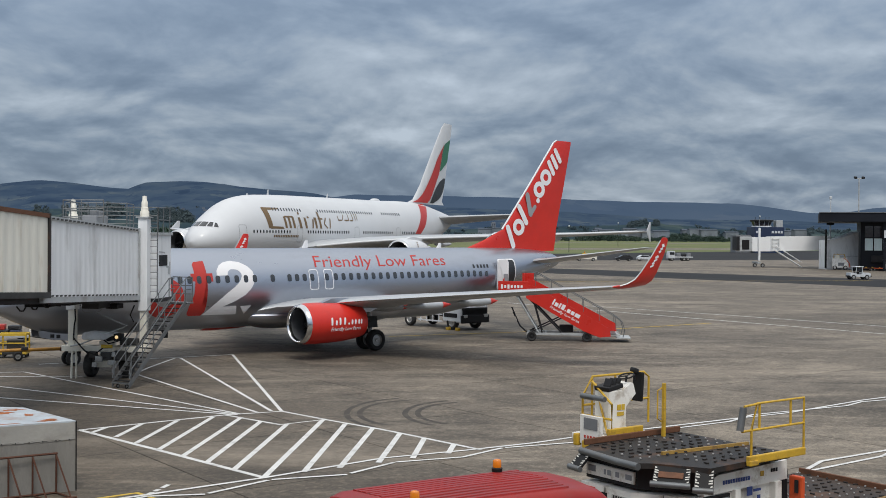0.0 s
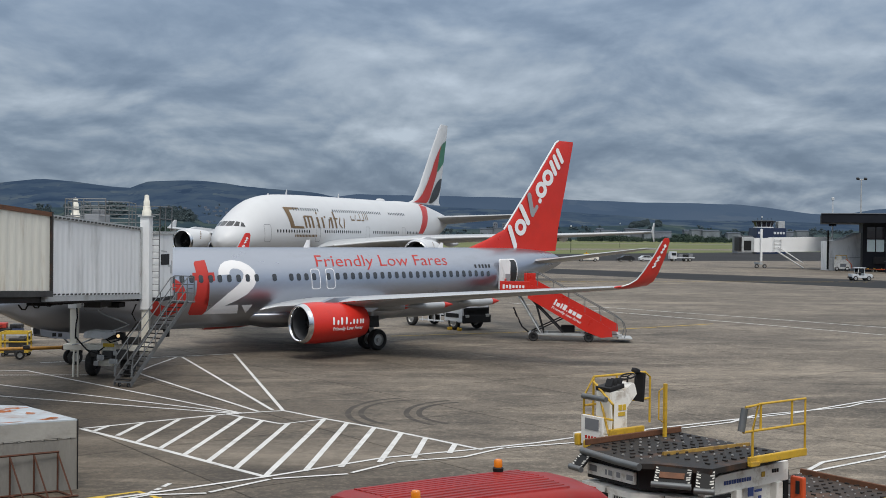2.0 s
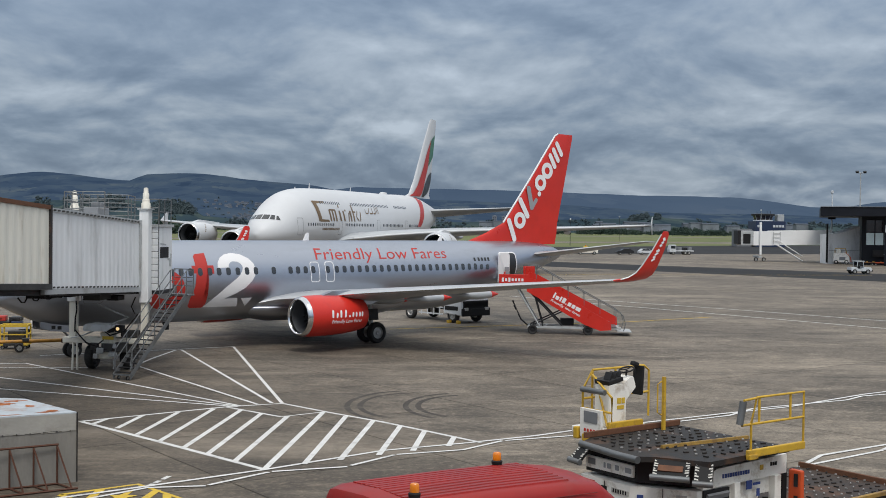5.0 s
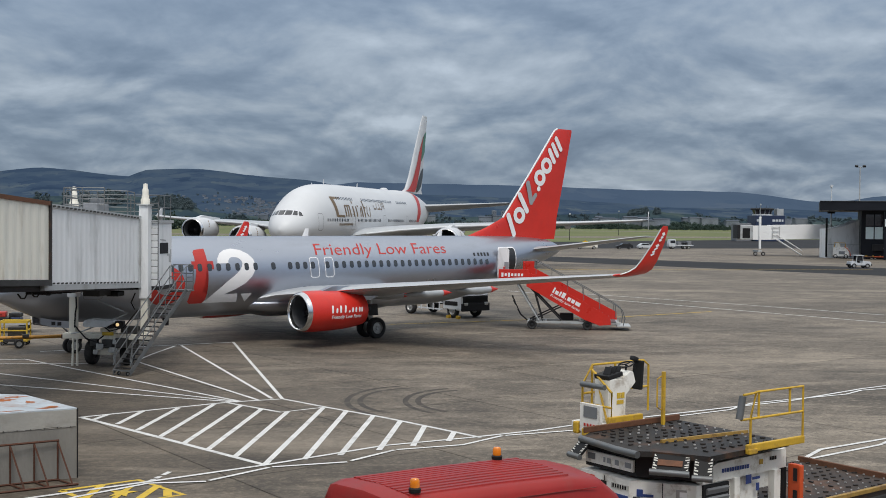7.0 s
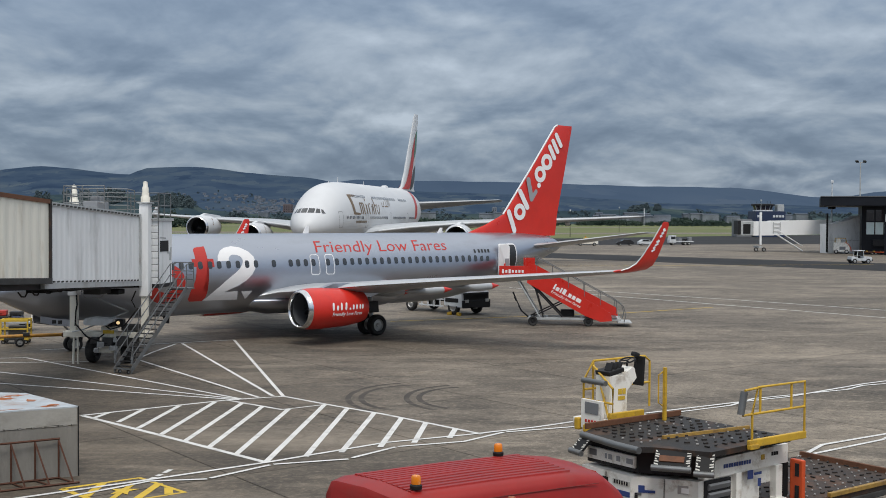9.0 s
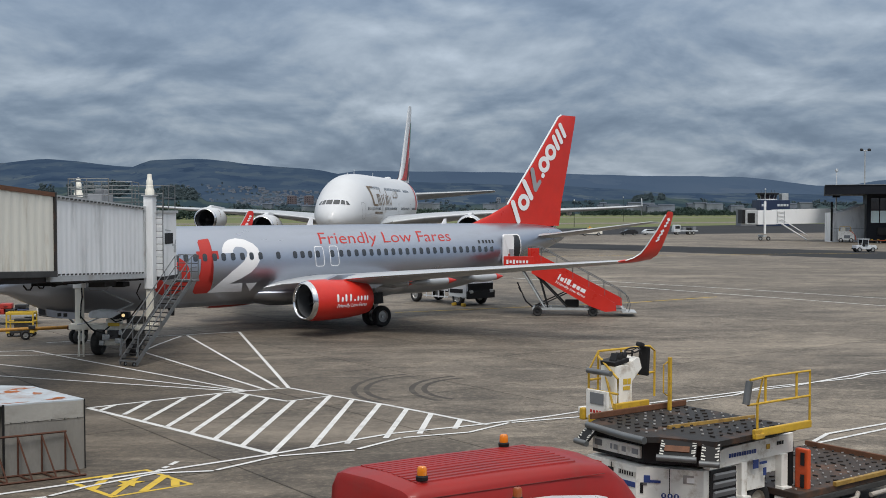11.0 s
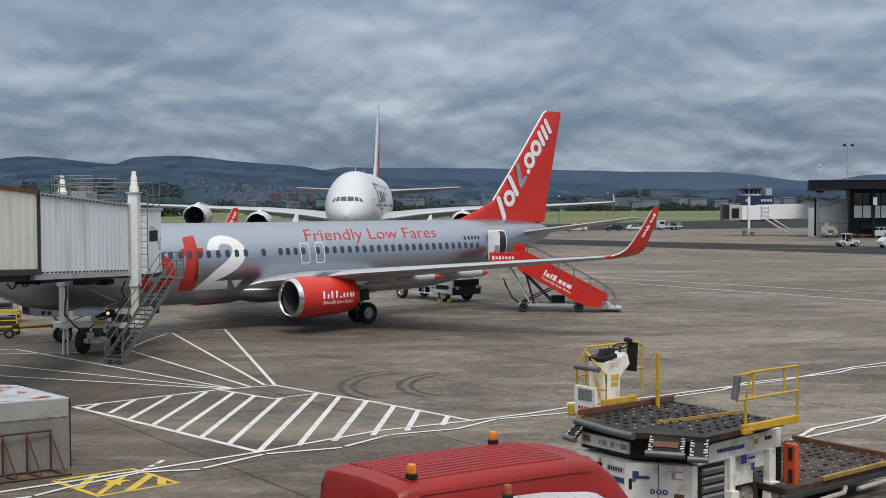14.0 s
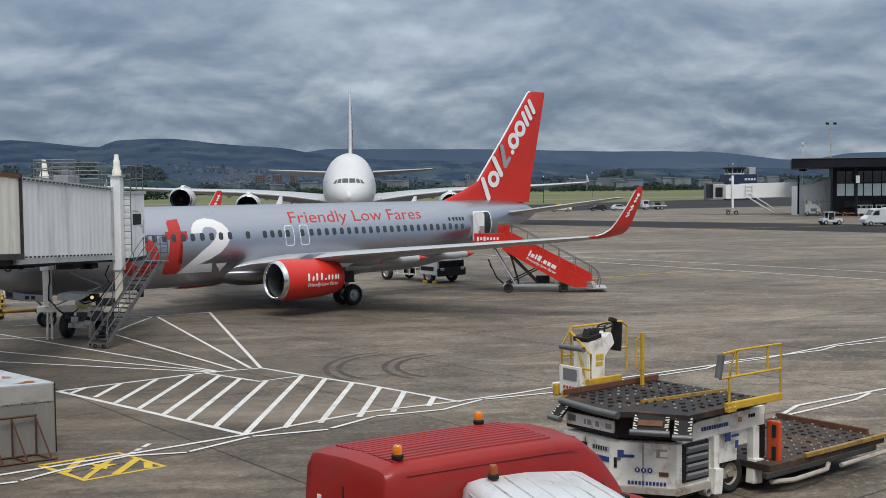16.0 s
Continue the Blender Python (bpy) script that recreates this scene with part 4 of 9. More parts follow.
def wing_737(side):
    up = (0, 0, 1)
    rows = [(13.2, 1.3, 2.15, 9.2, 0.95), (14.55, 2.0, 2.42, 7.9, 0.85), (15.95, 4.6, 2.68, 6.3, 0.66), (16.9, 6.3, 2.88, 5.1, 0.52), (19.3, 10.7, 3.28, 3.7, 0.36), (21.45, 14.6, 3.62, 2.5, 0.25), (22.72, 16.95, 3.82, 1.8, 0.17)]
    return [((x, side * y, z), (c, 0, -0.018 * c), up, t) for x, y, z, c, t in rows]


def winglet_737(side):
    out = []
    for x, y, z, c, t, lean in ((22.72, 16.95, 3.82, 1.8, 0.17, 8), (23.1, 17.3, 3.9, 1.58, 0.14, 30), (23.48, 17.52, 4.1, 1.4, 0.12, 55), (23.82, 17.66, 4.45, 1.22, 0.1, 72), (24.5, 17.82, 5.28, 0.88, 0.075, 80), (24.98, 17.92, 5.95, 0.56, 0.05, 80), (25.13, 17.93, 6.1, 0.34, 0.03, 80)):
        a = radians(lean)
        out.append(((x, side * y, z), (c, 0, -0.01), (0, -side * math.sin(a), math.cos(a)), t))
    return out


def build_737():
    top = thing("airliner", pose(-20.442, 48.699, 0, 0, 0, 42.06), "silver twin-engine airliner with red tail fin, parked at the jet bridge", "airplane")
    B = BODY_737
    fus = part("fuselage", B.mesh(stations(B.rows, 0.42)), M["silver"], top, "silver painted fuselage", True)
    # belly fairing between the wings
    bm = bmesh.new()
    rows = [(12.4, 0.3, 0.15), (13.6, 1.5, 0.5), (15.0, 2.0, 0.78), (20.5, 2.05, 0.85), (22.5, 1.8, 0.65), (24.2, 0.9, 0.3), (25, 0.3, 0.12)]
    loft(bm, [[(x, hw * math.cos(t), 1.98 + (h * 0.55 if math.sin(t) > 0 else h) * math.sin(t)) for t in (2 * math.pi * k / 28 for k in range(28))] for x, hw, h in rows])
    part("belly_fairing", bm, M["silver"], top, smooth=True)
    for side in (-1, 1):
        w = part("wing", wing_mesh(wing_737(side)), M["wing_grey"], top, "grey swept wing with polished leading edge", True)
        bm = bmesh.new()
        edge = [(15.9, 4.55, 2.68), (16.86, 6.25, 2.88), (19.26, 10.68, 3.28), (21.41, 14.58, 3.62), (22.68, 16.93, 3.82)]
        tube(bm, [(x, side * y, z + 0.01) for x, y, z in edge], 0.042, 8)
        part("slat", bm, M["bare"], w, "bright bare metal slat edge", True)
        wl = part("winglet", wing_mesh(winglet_737(side)), M["red"], w, "tall red blended winglet", True)
        bm = bmesh.new()
        tube(bm, [(x - 0.005, side * y, z) for x, y, z in ((22.97, 17.2, 3.87), (23.26, 17.41, 3.98), (23.6, 17.56, 4.18), (23.9, 17.68, 4.53), (24.53, 17.82, 5.3), (24.99, 17.92, 5.95))], 0.03, 6)
        part("leading_edge", bm, M["wing_grey"], wl, smooth=True)
        # white bars of the logo on the winglet, on both faces
        for face in (-1, 1):
            for k, (h, wd) in enumerate(((0.3, 0.10), (0.2, 0.12), (0.3, 0.10), (0.27, 0.15), (0.06, 0.06), (0.2, 0.14), (0.2, 0.14), (0.2, 0.2))):
                f = 0.26 + 0.085 * k
                zc, xc, yc = 4.3 + 1.55 * f, 23.95 + 1.12 * f, 17.63 + 0.27 * f
                a = [(xc + 0.2 + u * h * 0.9 - q * 0.3, yc, zc + u * h * 0.3 + q * 0.62) for u, q in ((0, 0), (1, 0), (1, wd * 1.1), (0, wd * 1.1))]
                d = 0.085 if face > 0 else -0.085
                bm = bmesh.new()
                bm.faces.new([bm.verts.new((x, side * (y + d), z)) for x, y, z in a])
                part("logo_bar", bm, M["white_mark"], wl)
        for k, (x, y, z, ln) in enumerate(((19.7, 2.6, 2.20, 3.3), (21.0, 4.3, 2.33, 3.4), (21.7, 7.6, 2.68, 3.0))):
            bm = bmesh.new()
            lathe(bm, [(0, 0.02), (ln * 0.2, 0.17), (ln * 0.5, 0.25), (ln * 0.8, 0.18)], 14, Matrix.Translation((x, side * y, z)))
            fr = part("flap_fairing", bm, M["wing_grey"], w, smooth=True)
            bm = bmesh.new()
            lathe(bm, [(ln * 0.79, 0.19), (ln * 0.86, 0.15), (ln, 0.02)], 14, Matrix.Translation((x, side * y, z)))
            part("fairing_tip", bm, M["red"], fr, "red fairing tip", True)
        e = engine(top, (13.85, side * 4.83, 1.74), 3.72, 1.04, M["bare"], M["red"], "red engine cowl with white writing", 0.94, 24, 0.42)
        bm = bmesh.new()
        prism(bm, [(14.9, 2.66), (15.8, 2.95), (18.5, 2.95), (19.3, 2.6), (18.2, 2.2), (15.5, 2.4)], "y", side * 4.83 - 0.17, side * 4.83 + 0.17)
        part("pylon", bm, M["silver"], top)
        # stabiliser
        sec = [((33.6, side * 0.5, 4.5), (3.9, 0, 0), (0, 0, 1), 0.36), ((34.5, side * 1.3, 4.58), (3.35, 0, 0), (0, 0, 1), 0.30), ((37.5, side * 7.0, 5.42), (1.25, 0, 0), (0, 0, 1), 0.10), ((37.75, side * 7.17, 5.44), (0.95, 0, 0), (0, 0, 1), 0.05)]
        part("stabiliser", wing_mesh(sec), M["wing_grey"], top, "light grey tailplane", True)
        # main gear
        bm = bmesh.new()
        rod(bm, (19.95, side * 2.86, 0.55), (19.95, side * 2.7, 2.3), 0.11, 0.14, 12)
        rod(bm, (19.95, side * 2.86, 0.9), (20.35, side * 1.7, 2.0), 0.06)
        rod(bm, (19.95, side * 2.4, 0.56), (19.95, side * 3.3, 0.56), 0.09)
        leg = part("main_leg", bm, M["hub"], top, smooth=True)
        for d in (-0.42, 0.42):
            wheel(leg, (19.95, side * (2.86 + d), 0.56), 0.56, 0.40, M["tyre"], M["hub"])
        bm = bmesh.new()
        box(bm, (19.95, side * 3.02, 1.5), (0.62, 0.05, 0.6), (side * 8, 0, 0), 0.015)
        part("gear_door", bm, M["grubby"], top, "dark grubby gear door")
    # writing on the cowl
    ew = lambda x, z: -4.83 - math.sqrt(max(0.01, (hermite([(13.85, 0.99), (14.78, 1.04), (15.5, 1.03), (16.45, 0.99), (17.1, 0.91), (17.6, 0.8)], x)[0]) ** 2 - (z - 1.74) ** 2))
    bm = words_mesh("Friendly Low Fares", 15.16, 17.05, 1.44, 0.17, 0.12, 0.02)
    cut_rows(bm, 0.1)
    on_skin(bm, ew, 0.008)
    part("lettering", bm, M["white_mark"], top)
    bars = [[blob_bar(15.2 + a * 1.07, 1.76, 15.2 + b * 1.07, 1.76 + h, 0.115, 3)] for a, b, h in ((0, 0.02, 0.28), (0.24, 0.26, 0.14), (0.46, 0.48, 0.26), (0.72, 0.76, 0.26), (0.96, 0.97, 0.0), (1.16, 1.18, 0.14), (1.36, 1.38, 0.14), (1.58, 1.6, 0.14), (1.74, 1.76, 0.14))]
    shapes("logo_bar", bars, ew, M["white_mark"], top, 0.1, 0.008)
    # fin
    bm = bmesh.new()
    loft(bm, [foil_ring((x, 0, z), (c, 0, 0), (0, 1, 0), t) for x, z, c, t in ((29.0, 5.15, 8.4, 0.30), (31.1, 5.85, 6.45, 0.34), (32.65, 6.5, 4.95, 0.36), (35.0, 9.3, 3.3, 0.28), (37.33, 12.2, 1.66, 0.17), (37.6, 12.34, 1.38, 0.10))])
    fin = part("fin", bm, M["red"], top, "red tail fin with white logo bars", True)
    bm = bmesh.new()
    tube(bm, [(x - 0.02, 0, z) for x, z in ((32.65, 6.5), (35.0, 9.3), (37.33, 12.2), (37.6, 12.34))], 0.055, 8)
    part("leading_edge", bm, M["white_mark"], fin, "white leading edge", True)
    face = lambda x, z: -0.075 - 0.115 * max(0, min(1, (12.5 - z) / 6.5))
    # logo: slanted bars of letter size climbing the fin
    u = Vector((4.1, 5.25)).normalized()
    n = Vector((-u.y, u.x))
    o = Vector((34.13, 6.1))

    def q(a, b):
        p = o + u * a + n * b
        return (p.x, p.y)

    def bar(a0, b0, a1, b1, w):
        p, r = q(a0, b0), q(a1, b1)
        return blob_bar(p[0], p[1], r[0], r[1], w)

    def ring(a, b, r, w, a0=0, a1=360):
        c = q(a, b)
        outer, inner = arc(c[0], c[1], r, a0, a1, 16), arc(c[0], c[1], r - w, a0, a1, 16)
        return [[outer[i], outer[i + 1], inner[i + 1], inner[i]] for i in range(16)]

    white = [[bar(-0.9, 0.16, -0.30, 1.25, 0.36)], ring(0.32, 0.5, 0.53, 0.30), [bar(0.98, 0.14, 1.36, 1.25, 0.36)],
             [bar(2.76, 0.15, 2.79, 0.15, 0.32)], ring(3.40, 0.5, 0.53, 0.30), ring(4.42, 0.5, 0.53, 0.30),
             [bar(5.1, 0.12, 5.38, 0.88, 0.33)], [bar(5.62, 0.12, 5.88, 0.88, 0.32)], [bar(6.14, 0.12, 6.40, 0.88, 0.32)]]
    shapes("logo_bar", white, face, M["white_mark"], fin, 0.6, 0.01)
    grey = [[bar(1.66, 0.16, 2.42, 1.12, 0.37)], [bar(1.70, 0.14, 2.28, 0.13, 0.28)]]
    shapes("logo_bar", grey, face, M["grey_mark"], fin, 0.6, 0.012, "grey logo stroke")
    # cabin windows, both sides
    xs = [6.2 + 0.508 * k for k in range(9)] + [10.8, 11.3, 11.83, 12.36, 12.88, 13.4, 14.46, 15.48, 15.94, 16.42, 16.9, 17.83] + [18.42 + 0.5075 * k for k in range(23)]
    bm, base = cabin_window(B.skin, B.lean, 18.0, 3.88, 0.25, 0.37)
    pane = part("cabin_window", bm, M["win"], fus)
    for k, x in enumerate(xs):
        y = B.skin(x, 3.88)
        m = Matrix.Translation((x, y, 3.88))
        if k == 0:
            pane.matrix_basis = m
        else:
            again(pane, m, fus)
        again(pane, Matrix.Translation((x, -y, 3.88)) @ Matrix.Rotation(radians(180), 4, "Z"), fus)
    # overwing exits outlined in white
    for x in (17.0, 17.95):
        sheet_part("exit_outline", band_between(rounded(x, 3.76, 0.58, 1.06, 0.14), rounded(x, 3.76, 0.50, 0.98, 0.11)), B.skin, M["white_mark"], fus)
    # doors: forward outline, aft door swung open beside its opening
    sheet_part("forward_door", band_between(rounded(4.9, 3.45, 0.95, 1.85, 0.18), rounded(4.9, 3.45, 0.89, 1.79, 0.16)), B.skin, M["grey_mark"], fus)
    # no hole is cut: a black sheet stands for the doorway's inner shade
    sheet_part("door_opening", [rounded(31.88, 3.74, 0.78, 1.80, 0.16)], B.skin, M["black_mark"], fus, label="black sheet standing for the shaded rear doorway")
    sheet_part("door_frame", band_between(rounded(31.88, 3.74, 0.92, 1.94, 0.2), rounded(31.88, 3.74, 0.78, 1.8, 0.16)), B.skin, M["white_mark"], fus)
    bm = bmesh.new()
    rows = []
    for d in (0.0, 0.10):
        rows.append([(a, B.skin(31.2, b) - 0.28 - d, b) for a, b in rounded(30.95, 3.76, 0.90, 1.90, 0.2)])
    loft(bm, rows)
    bmesh.ops.bevel(bm, geom=bm.edges[:], offset=0.015, segments=1, affect="EDGES")
    dr = part("rear_door", bm, M["white_mark"], fus, "white rear door swung open")
    bm = bmesh.new()
    rod(bm, (31.3, -1.7, 3.5), (31.1, -2.05, 3.5), 0.05)
    box(bm, (30.95, B.skin(31.2, 3.66) - 0.40, 3.55), (0.36, 0.04, 0.55), None, 0.015)
    part("door_hinge", bm, M["grey_mark"], dr)
    # livery on the side
    bm = words_mesh("Friendly Low Fares", 17.2, 26.5, 4.39, 0.60, 0.16, -0.004)
    cut_rows(bm, 0.12)
    on_skin(bm, B.skin, 0.008)
    part("lettering", bm, M["red_mark"], fus, "red painted lettering")
    shapes("registration_bar", [[[(28.55 + 0.27 * k, 4.2), (28.7 + 0.27 * k, 4.2), (28.7 + 0.27 * k, 4.40), (28.55 + 0.27 * k, 4.40)]] for k in (0, 1.25, 2.25, 3.25, 4.25)], B.skin, M["black_mark"], fus, off=0.006)
    outer = [(11.25, 4.05), (11.3, 4.3), (11.5, 4.55), (11.8, 4.7), (12.23, 4.77), (12.7, 4.7), (13.1, 4.5), (13.33, 4.25), (13.4, 3.95), (13.33, 3.65), (13.15, 3.38), (12.82, 3.08), (12.3, 2.8), (11.65, 2.54)]
    inner = [(11.87, 4.07), (11.9, 4.2), (11.97, 4.28), (12.05, 4.33), (12.13, 4.36), (12.4, 4.34), (12.55, 4.27), (12.63, 4.18), (12.67, 4.06), (12.6, 3.88), (12.45, 3.68), (12.2, 3.48), (11.75, 3.17), (11.1, 2.64)]
    two = [[outer[q], outer[q + 1], inner[q + 1], inner[q]] for q in range(13)] + [[(10.56, 2.15), (11.1, 2.64), (11.65, 2.54), (11.65, 2.135)], [(11.65, 2.135), (11.65, 2.54), (12.39, 2.56), (12.49, 2.12)]]
    sheet_part("logo_shape", two, B.skin, M["white_mark"], fus, 0.12, 0.004, "large white logo shape")
    sheet_part("logo_shape", [[(12.6, 2.53), (13.24, 2.55), (12.96, 2.12)]], B.skin, M["white_mark"], fus, 0.12, 0.004)
    tee = [[(10.05, 4.60), (10.16, 4.72), (10.72, 4.78), (10.68, 4.18), (10.66, 3.79), (10.58, 3.1), (10.45, 2.62), (10.69, 2.6), (10.66, 2.3), (10.52, 2.13), (9.85, 2.13), (9.72, 2.24), (9.76, 2.6), (9.98, 3.2), (10.05, 3.81), (10.05, 4.18)], [(9.84, 3.81), (10.05, 3.81), (10.05, 4.18), (9.84, 4.18)], [(10.66, 3.79), (11.03, 3.78), (11.03, 4.18), (10.68, 4.18)]]
    sheet_part("logo_shape", tee, B.skin, M["red_mark"], fus, 0.12, 0.003, "large red logo shape")
    outer, inner = arc(8.45, 3.05, 1.0, 0, 360, 24, 0.95), arc(8.45, 3.05, 0.5, 0, 360, 24, 0.42)
    sheet_part("logo_shape", [[outer[i], outer[i + 1], inner[i + 1], inner[i]] for i in range(24)], B.skin, M["red_mark"], fus, 0.12, 0.004)
    # cockpit panes
    for a in ((2.05, 2.28), (2.35, 2.75), (2.83, 3.2)):
        sheet_part("cockpit_pane", [[(a[0], 3.68), (a[1], 3.62), (a[1], 4.05), (a[0] + 0.12, 3.98)]], B.skin, M["win"], fus, 0.1)
    # blade aerials on the crown
    for x, h in ((17.45, 0.42), (27.1, 0.30), (7.5, 0.35)):
        bm = bmesh.new()
        loft(bm, [foil_ring((x, 0, 5.33), (0.42, 0, 0), (0, 1, 0), 0.05), foil_ring((x + 0.24, 0, 5.36 + h), (0.2, 0, 0), (0, 1, 0), 0.025)])
        part("aerial", bm, M["white_mark"], fus)
    bm = bmesh.new()
    loft(bm, [foil_ring((9.2, 0, 1.42), (0.42, 0, 0), (0, 1, 0), 0.05), foil_ring((9.4, 0, 1.0), (0.2, 0, 0), (0, 1, 0), 0.025)])
    part("aerial", bm, M["dark_metal"], fus)
    # nose gear
    bm = bmesh.new()
    rod(bm, (4.7, 0, 0.36), (4.62, 0, 1.7), 0.09, 0.11, 12)
    rod(bm, (4.7, -0.3, 0.36), (4.7, 0.3, 0.36), 0.06)
    rod(bm, (4.66, 0, 0.8), (3.9, 0, 1.6), 0.05)
    leg = part("nose_leg", bm, M["hub"], top, smooth=True)
    for y in (-0.24, 0.24):
        wheel(leg, (4.7, y, 0.345), 0.345, 0.2, M["tyre"], M["hub"])
    for y in (-0.42, 0.42):
        bm = bmesh.new()
        prism(bm, [(3.0, 1.72), (3.02, 1.44), (3.5, 1.30), (4.7, 1.14), (4.75, 1.5)], "y", y - 0.02, y + 0.02)
        gd = part("gear_door", bm, M["silver"], top)
        for k in range(2):
            bm = bmesh.new()
            box(bm, (3.62 + 0.28 * k, y - 0.025, 1.44 - 0.03 * k), (0.18, 0.012, 0.16))
            part("registration_bar", bm, M["black_mark"], gd)
    return top


BODY_A380 = Body([
    (-0.75, 4.75, 0.05, 0.05, 0.05), (-0.4, 4.78, 0.85, 0.76, 0.75), (0.2, 4.86, 1.5, 1.32, 1.2), (1.2, 5.0, 2.1, 1.9, 1.7), (2.5, 5.2, 2.58, 2.54, 2.1), (3.9, 5.38, 2.88, 3.22, 2.45), (5.4, 5.55, 3.12, 3.84, 2.75),
    (7.4, 5.7, 3.34, 4.3, 3.05), (10.2, 5.82, 3.48, 4.58, 3.3), (14, 5.88, 3.56, 4.68, 3.42), (19, 5.9, 3.57, 4.75, 3.5), (44, 5.9, 3.57, 4.85, 3.5), (49, 6.05, 3.5, 4.8, 3.4), (54, 6.3, 3.25, 4.55, 3.15), (59, 6.7, 2.75, 3.9, 2.7),
    (64, 7.2, 2.05, 2.75, 2.1), (68, 7.7, 1.3, 1.65, 1.4), (70.2, 8.1, 0.75, 0.9, 0.85), (71.6, 8.3, 0.25, 0.3, 0.3)])


def build_a380():
    top = thing("airliner", pose(-27.7, 126.9, 0.33, 0, 0, 65.8), "white four-engine double-deck airliner turning on the taxiway", "airplane")
    B = BODY_A380
    fus = part("fuselage", B.mesh(stations(B.rows, 0.8)), M["white_ac"], top, "white double-deck fuselage", True)
    bm = bmesh.new()
    rows = [(16, 1.0, 0.4), (20, 3.4, 1.4), (25, 4.1, 2.0), (36, 4.2, 2.1), (41, 3.6, 1.6), (45, 1.5, 0.6), (46.5, 0.5, 0.2)]
    loft(bm, [[(x, hw * math.cos(t), 3.9 + (h * 0.5 if math.sin(t) > 0 else h) * math.sin(t)) for t in (2 * math.pi * k / 32 for k in range(32))] for x, hw, h in rows])
    part("belly_fairing", bm, M["white_ac"], top, smooth=True)
    for side in (-1, 1):
        rows = [(16.8, 2.6, 3.9, 20.0, 2.4), (19.4, 4.4, 4.25, 17.4, 2.0), (23.0, 8.2, 4.75, 13.8, 1.6), (28.3, 14.3, 5.3, 10.4, 1.15), (35.6, 24.5, 5.75, 7.4, 0.75), (41.4, 32.5, 6.1, 5.2, 0.5), (46.0, 38.9, 6.45, 3.6, 0.32), (46.9, 39.7, 6.5, 2.4, 0.15)]
        w = part("wing", wing_mesh([((x, side * y, z), (c, 0, -0.03 * c), (0, 0, 1), t) for x, y, z, c, t in rows]), M["wing_grey"], top, "pale grey gull-bent wing", True)
        bm = bmesh.new()
        tube(bm, [(x - 0.02, side * y, z) for x, y, z, c, t in rows[1:7]], 0.13, 8)
        part("slat", bm, M["white_ac"], w, smooth=True)
        bm = bmesh.new()
        loft(bm, [foil_ring((x, side * 39.72, z), (c, 0, 0), (0, 1, 0), 0.12) for x, z, c in ((49.1, 5.1, 0.6), (47.2, 6.5, 2.3), (49.0, 7.75, 0.7))])
        part("wingtip_fence", bm, M["white_ac"], w, "white wingtip fence")
        for x, y, z, ln in ((37.2, 9.2, 3.95, 6.4), (36.2, 13.0, 4.5, 6.0), (38.0, 19.0, 4.95, 5.6), (40.6, 28.3, 5.4, 4.6)):
            bm = bmesh.new()
            lathe(bm, [(0, 0.03), (ln * 0.25, 0.36), (ln * 0.55, 0.42), (ln * 0.85, 0.24), (ln, 0.04)], 14, Matrix.Translation((x, side * y, z)))
            part("flap_fairing", bm, M["white_ac"], w, smooth=True)
        for x, y, z in ((22.1, 14.5, 3.4), (29.1, 24.9, 4.45)):
            engine(top, (x, side * y, z), 6.6, 1.82, M["bare"], M["white_ac"], "white engine cowl with gold script mark", 1.0, 24, 0.75)
            bm = bmesh.new()
            prism(bm, [(x + 1.6, z + 1.75), (x + 3.5, z + 2.1), (x + 9.5, z + 1.75), (x + 8.8, z + 1.1), (x + 6.0, z + 0.5), (x + 4.0, z + 1.2)], "y", side * y - 0.25, side * y + 0.25)
            part("pylon", bm, M["white_ac"], top)
            # gold script on the cowl flank, as small strokes
            for sd in (-1, 1):
                bm = bmesh.new()
                for k in range(5):
                    a = radians(10 + 9 * k)
                    for u in (0, 1):
                        p = [(x + 2.0 + 0.45 * k * 0.5 + dx, y * side + sd * 1.80 * math.cos(a + da), z + 1.80 * math.sin(a + da)) for dx, da in ((0, 0), (0.3, 0.04), (0.34, 0.12), (0.06, 0.10))]
                        if u == 0:
                            bm.faces.new([bm.verts.new(v) for v in p])
                for v in bm.verts:
                    v.co.y += sd * 0.035
                part("script_mark", bm, M["gold"], top)["kind"] = "stuff"
        sec = [((60.5, side * 0.8, 8.5), (10.0, 0, -0.9), (0, 0, 1), 1.15), ((62.6, side * 2.6, 8.6), (8.6, 0, -0.8), (0, 0, 1), 1.0), ((69.5, side * 14.6, 9.3), (3.2, 0, -0.3), (0, 0, 1), 0.36), ((70.3, side * 15.2, 9.33), (2.2, 0, -0.2), (0, 0, 1), 0.12)]
        part("stabiliser", wing_mesh(sec), M["wing_grey"], top, "grey tailplane", True)
        # landing gear: four-wheel wing bogies, six-wheel body bogies
        for x, y, n in ((36.0, 6.2, 2), (39.2, 2.9, 3)):
            bm = bmesh.new()
            rod(bm, (x, side * y, 0.37), (x, side * y, 4.2), 0.2, 0.26, 12)
            rod(bm, (x - n * 0.85 + 0.2, side * y, 0.37), (x + n * 0.85 - 0.2, side * y, 0.37), 0.14)
            leg = part("main_leg", bm, M["hub"], top, smooth=True)
            for k in range(n):
                for d in (-0.62, 0.62):
                    wheel(leg, (x + (k - (n - 1) / 2) * 1.7, side * y + d, 0.37), 0.7, 0.5, M["tyre"], M["hub"])
    bm = bmesh.new()
    rod(bm, (4.2, 0, 0.3), (4.2, 0, 3.6), 0.15, 0.18, 12)
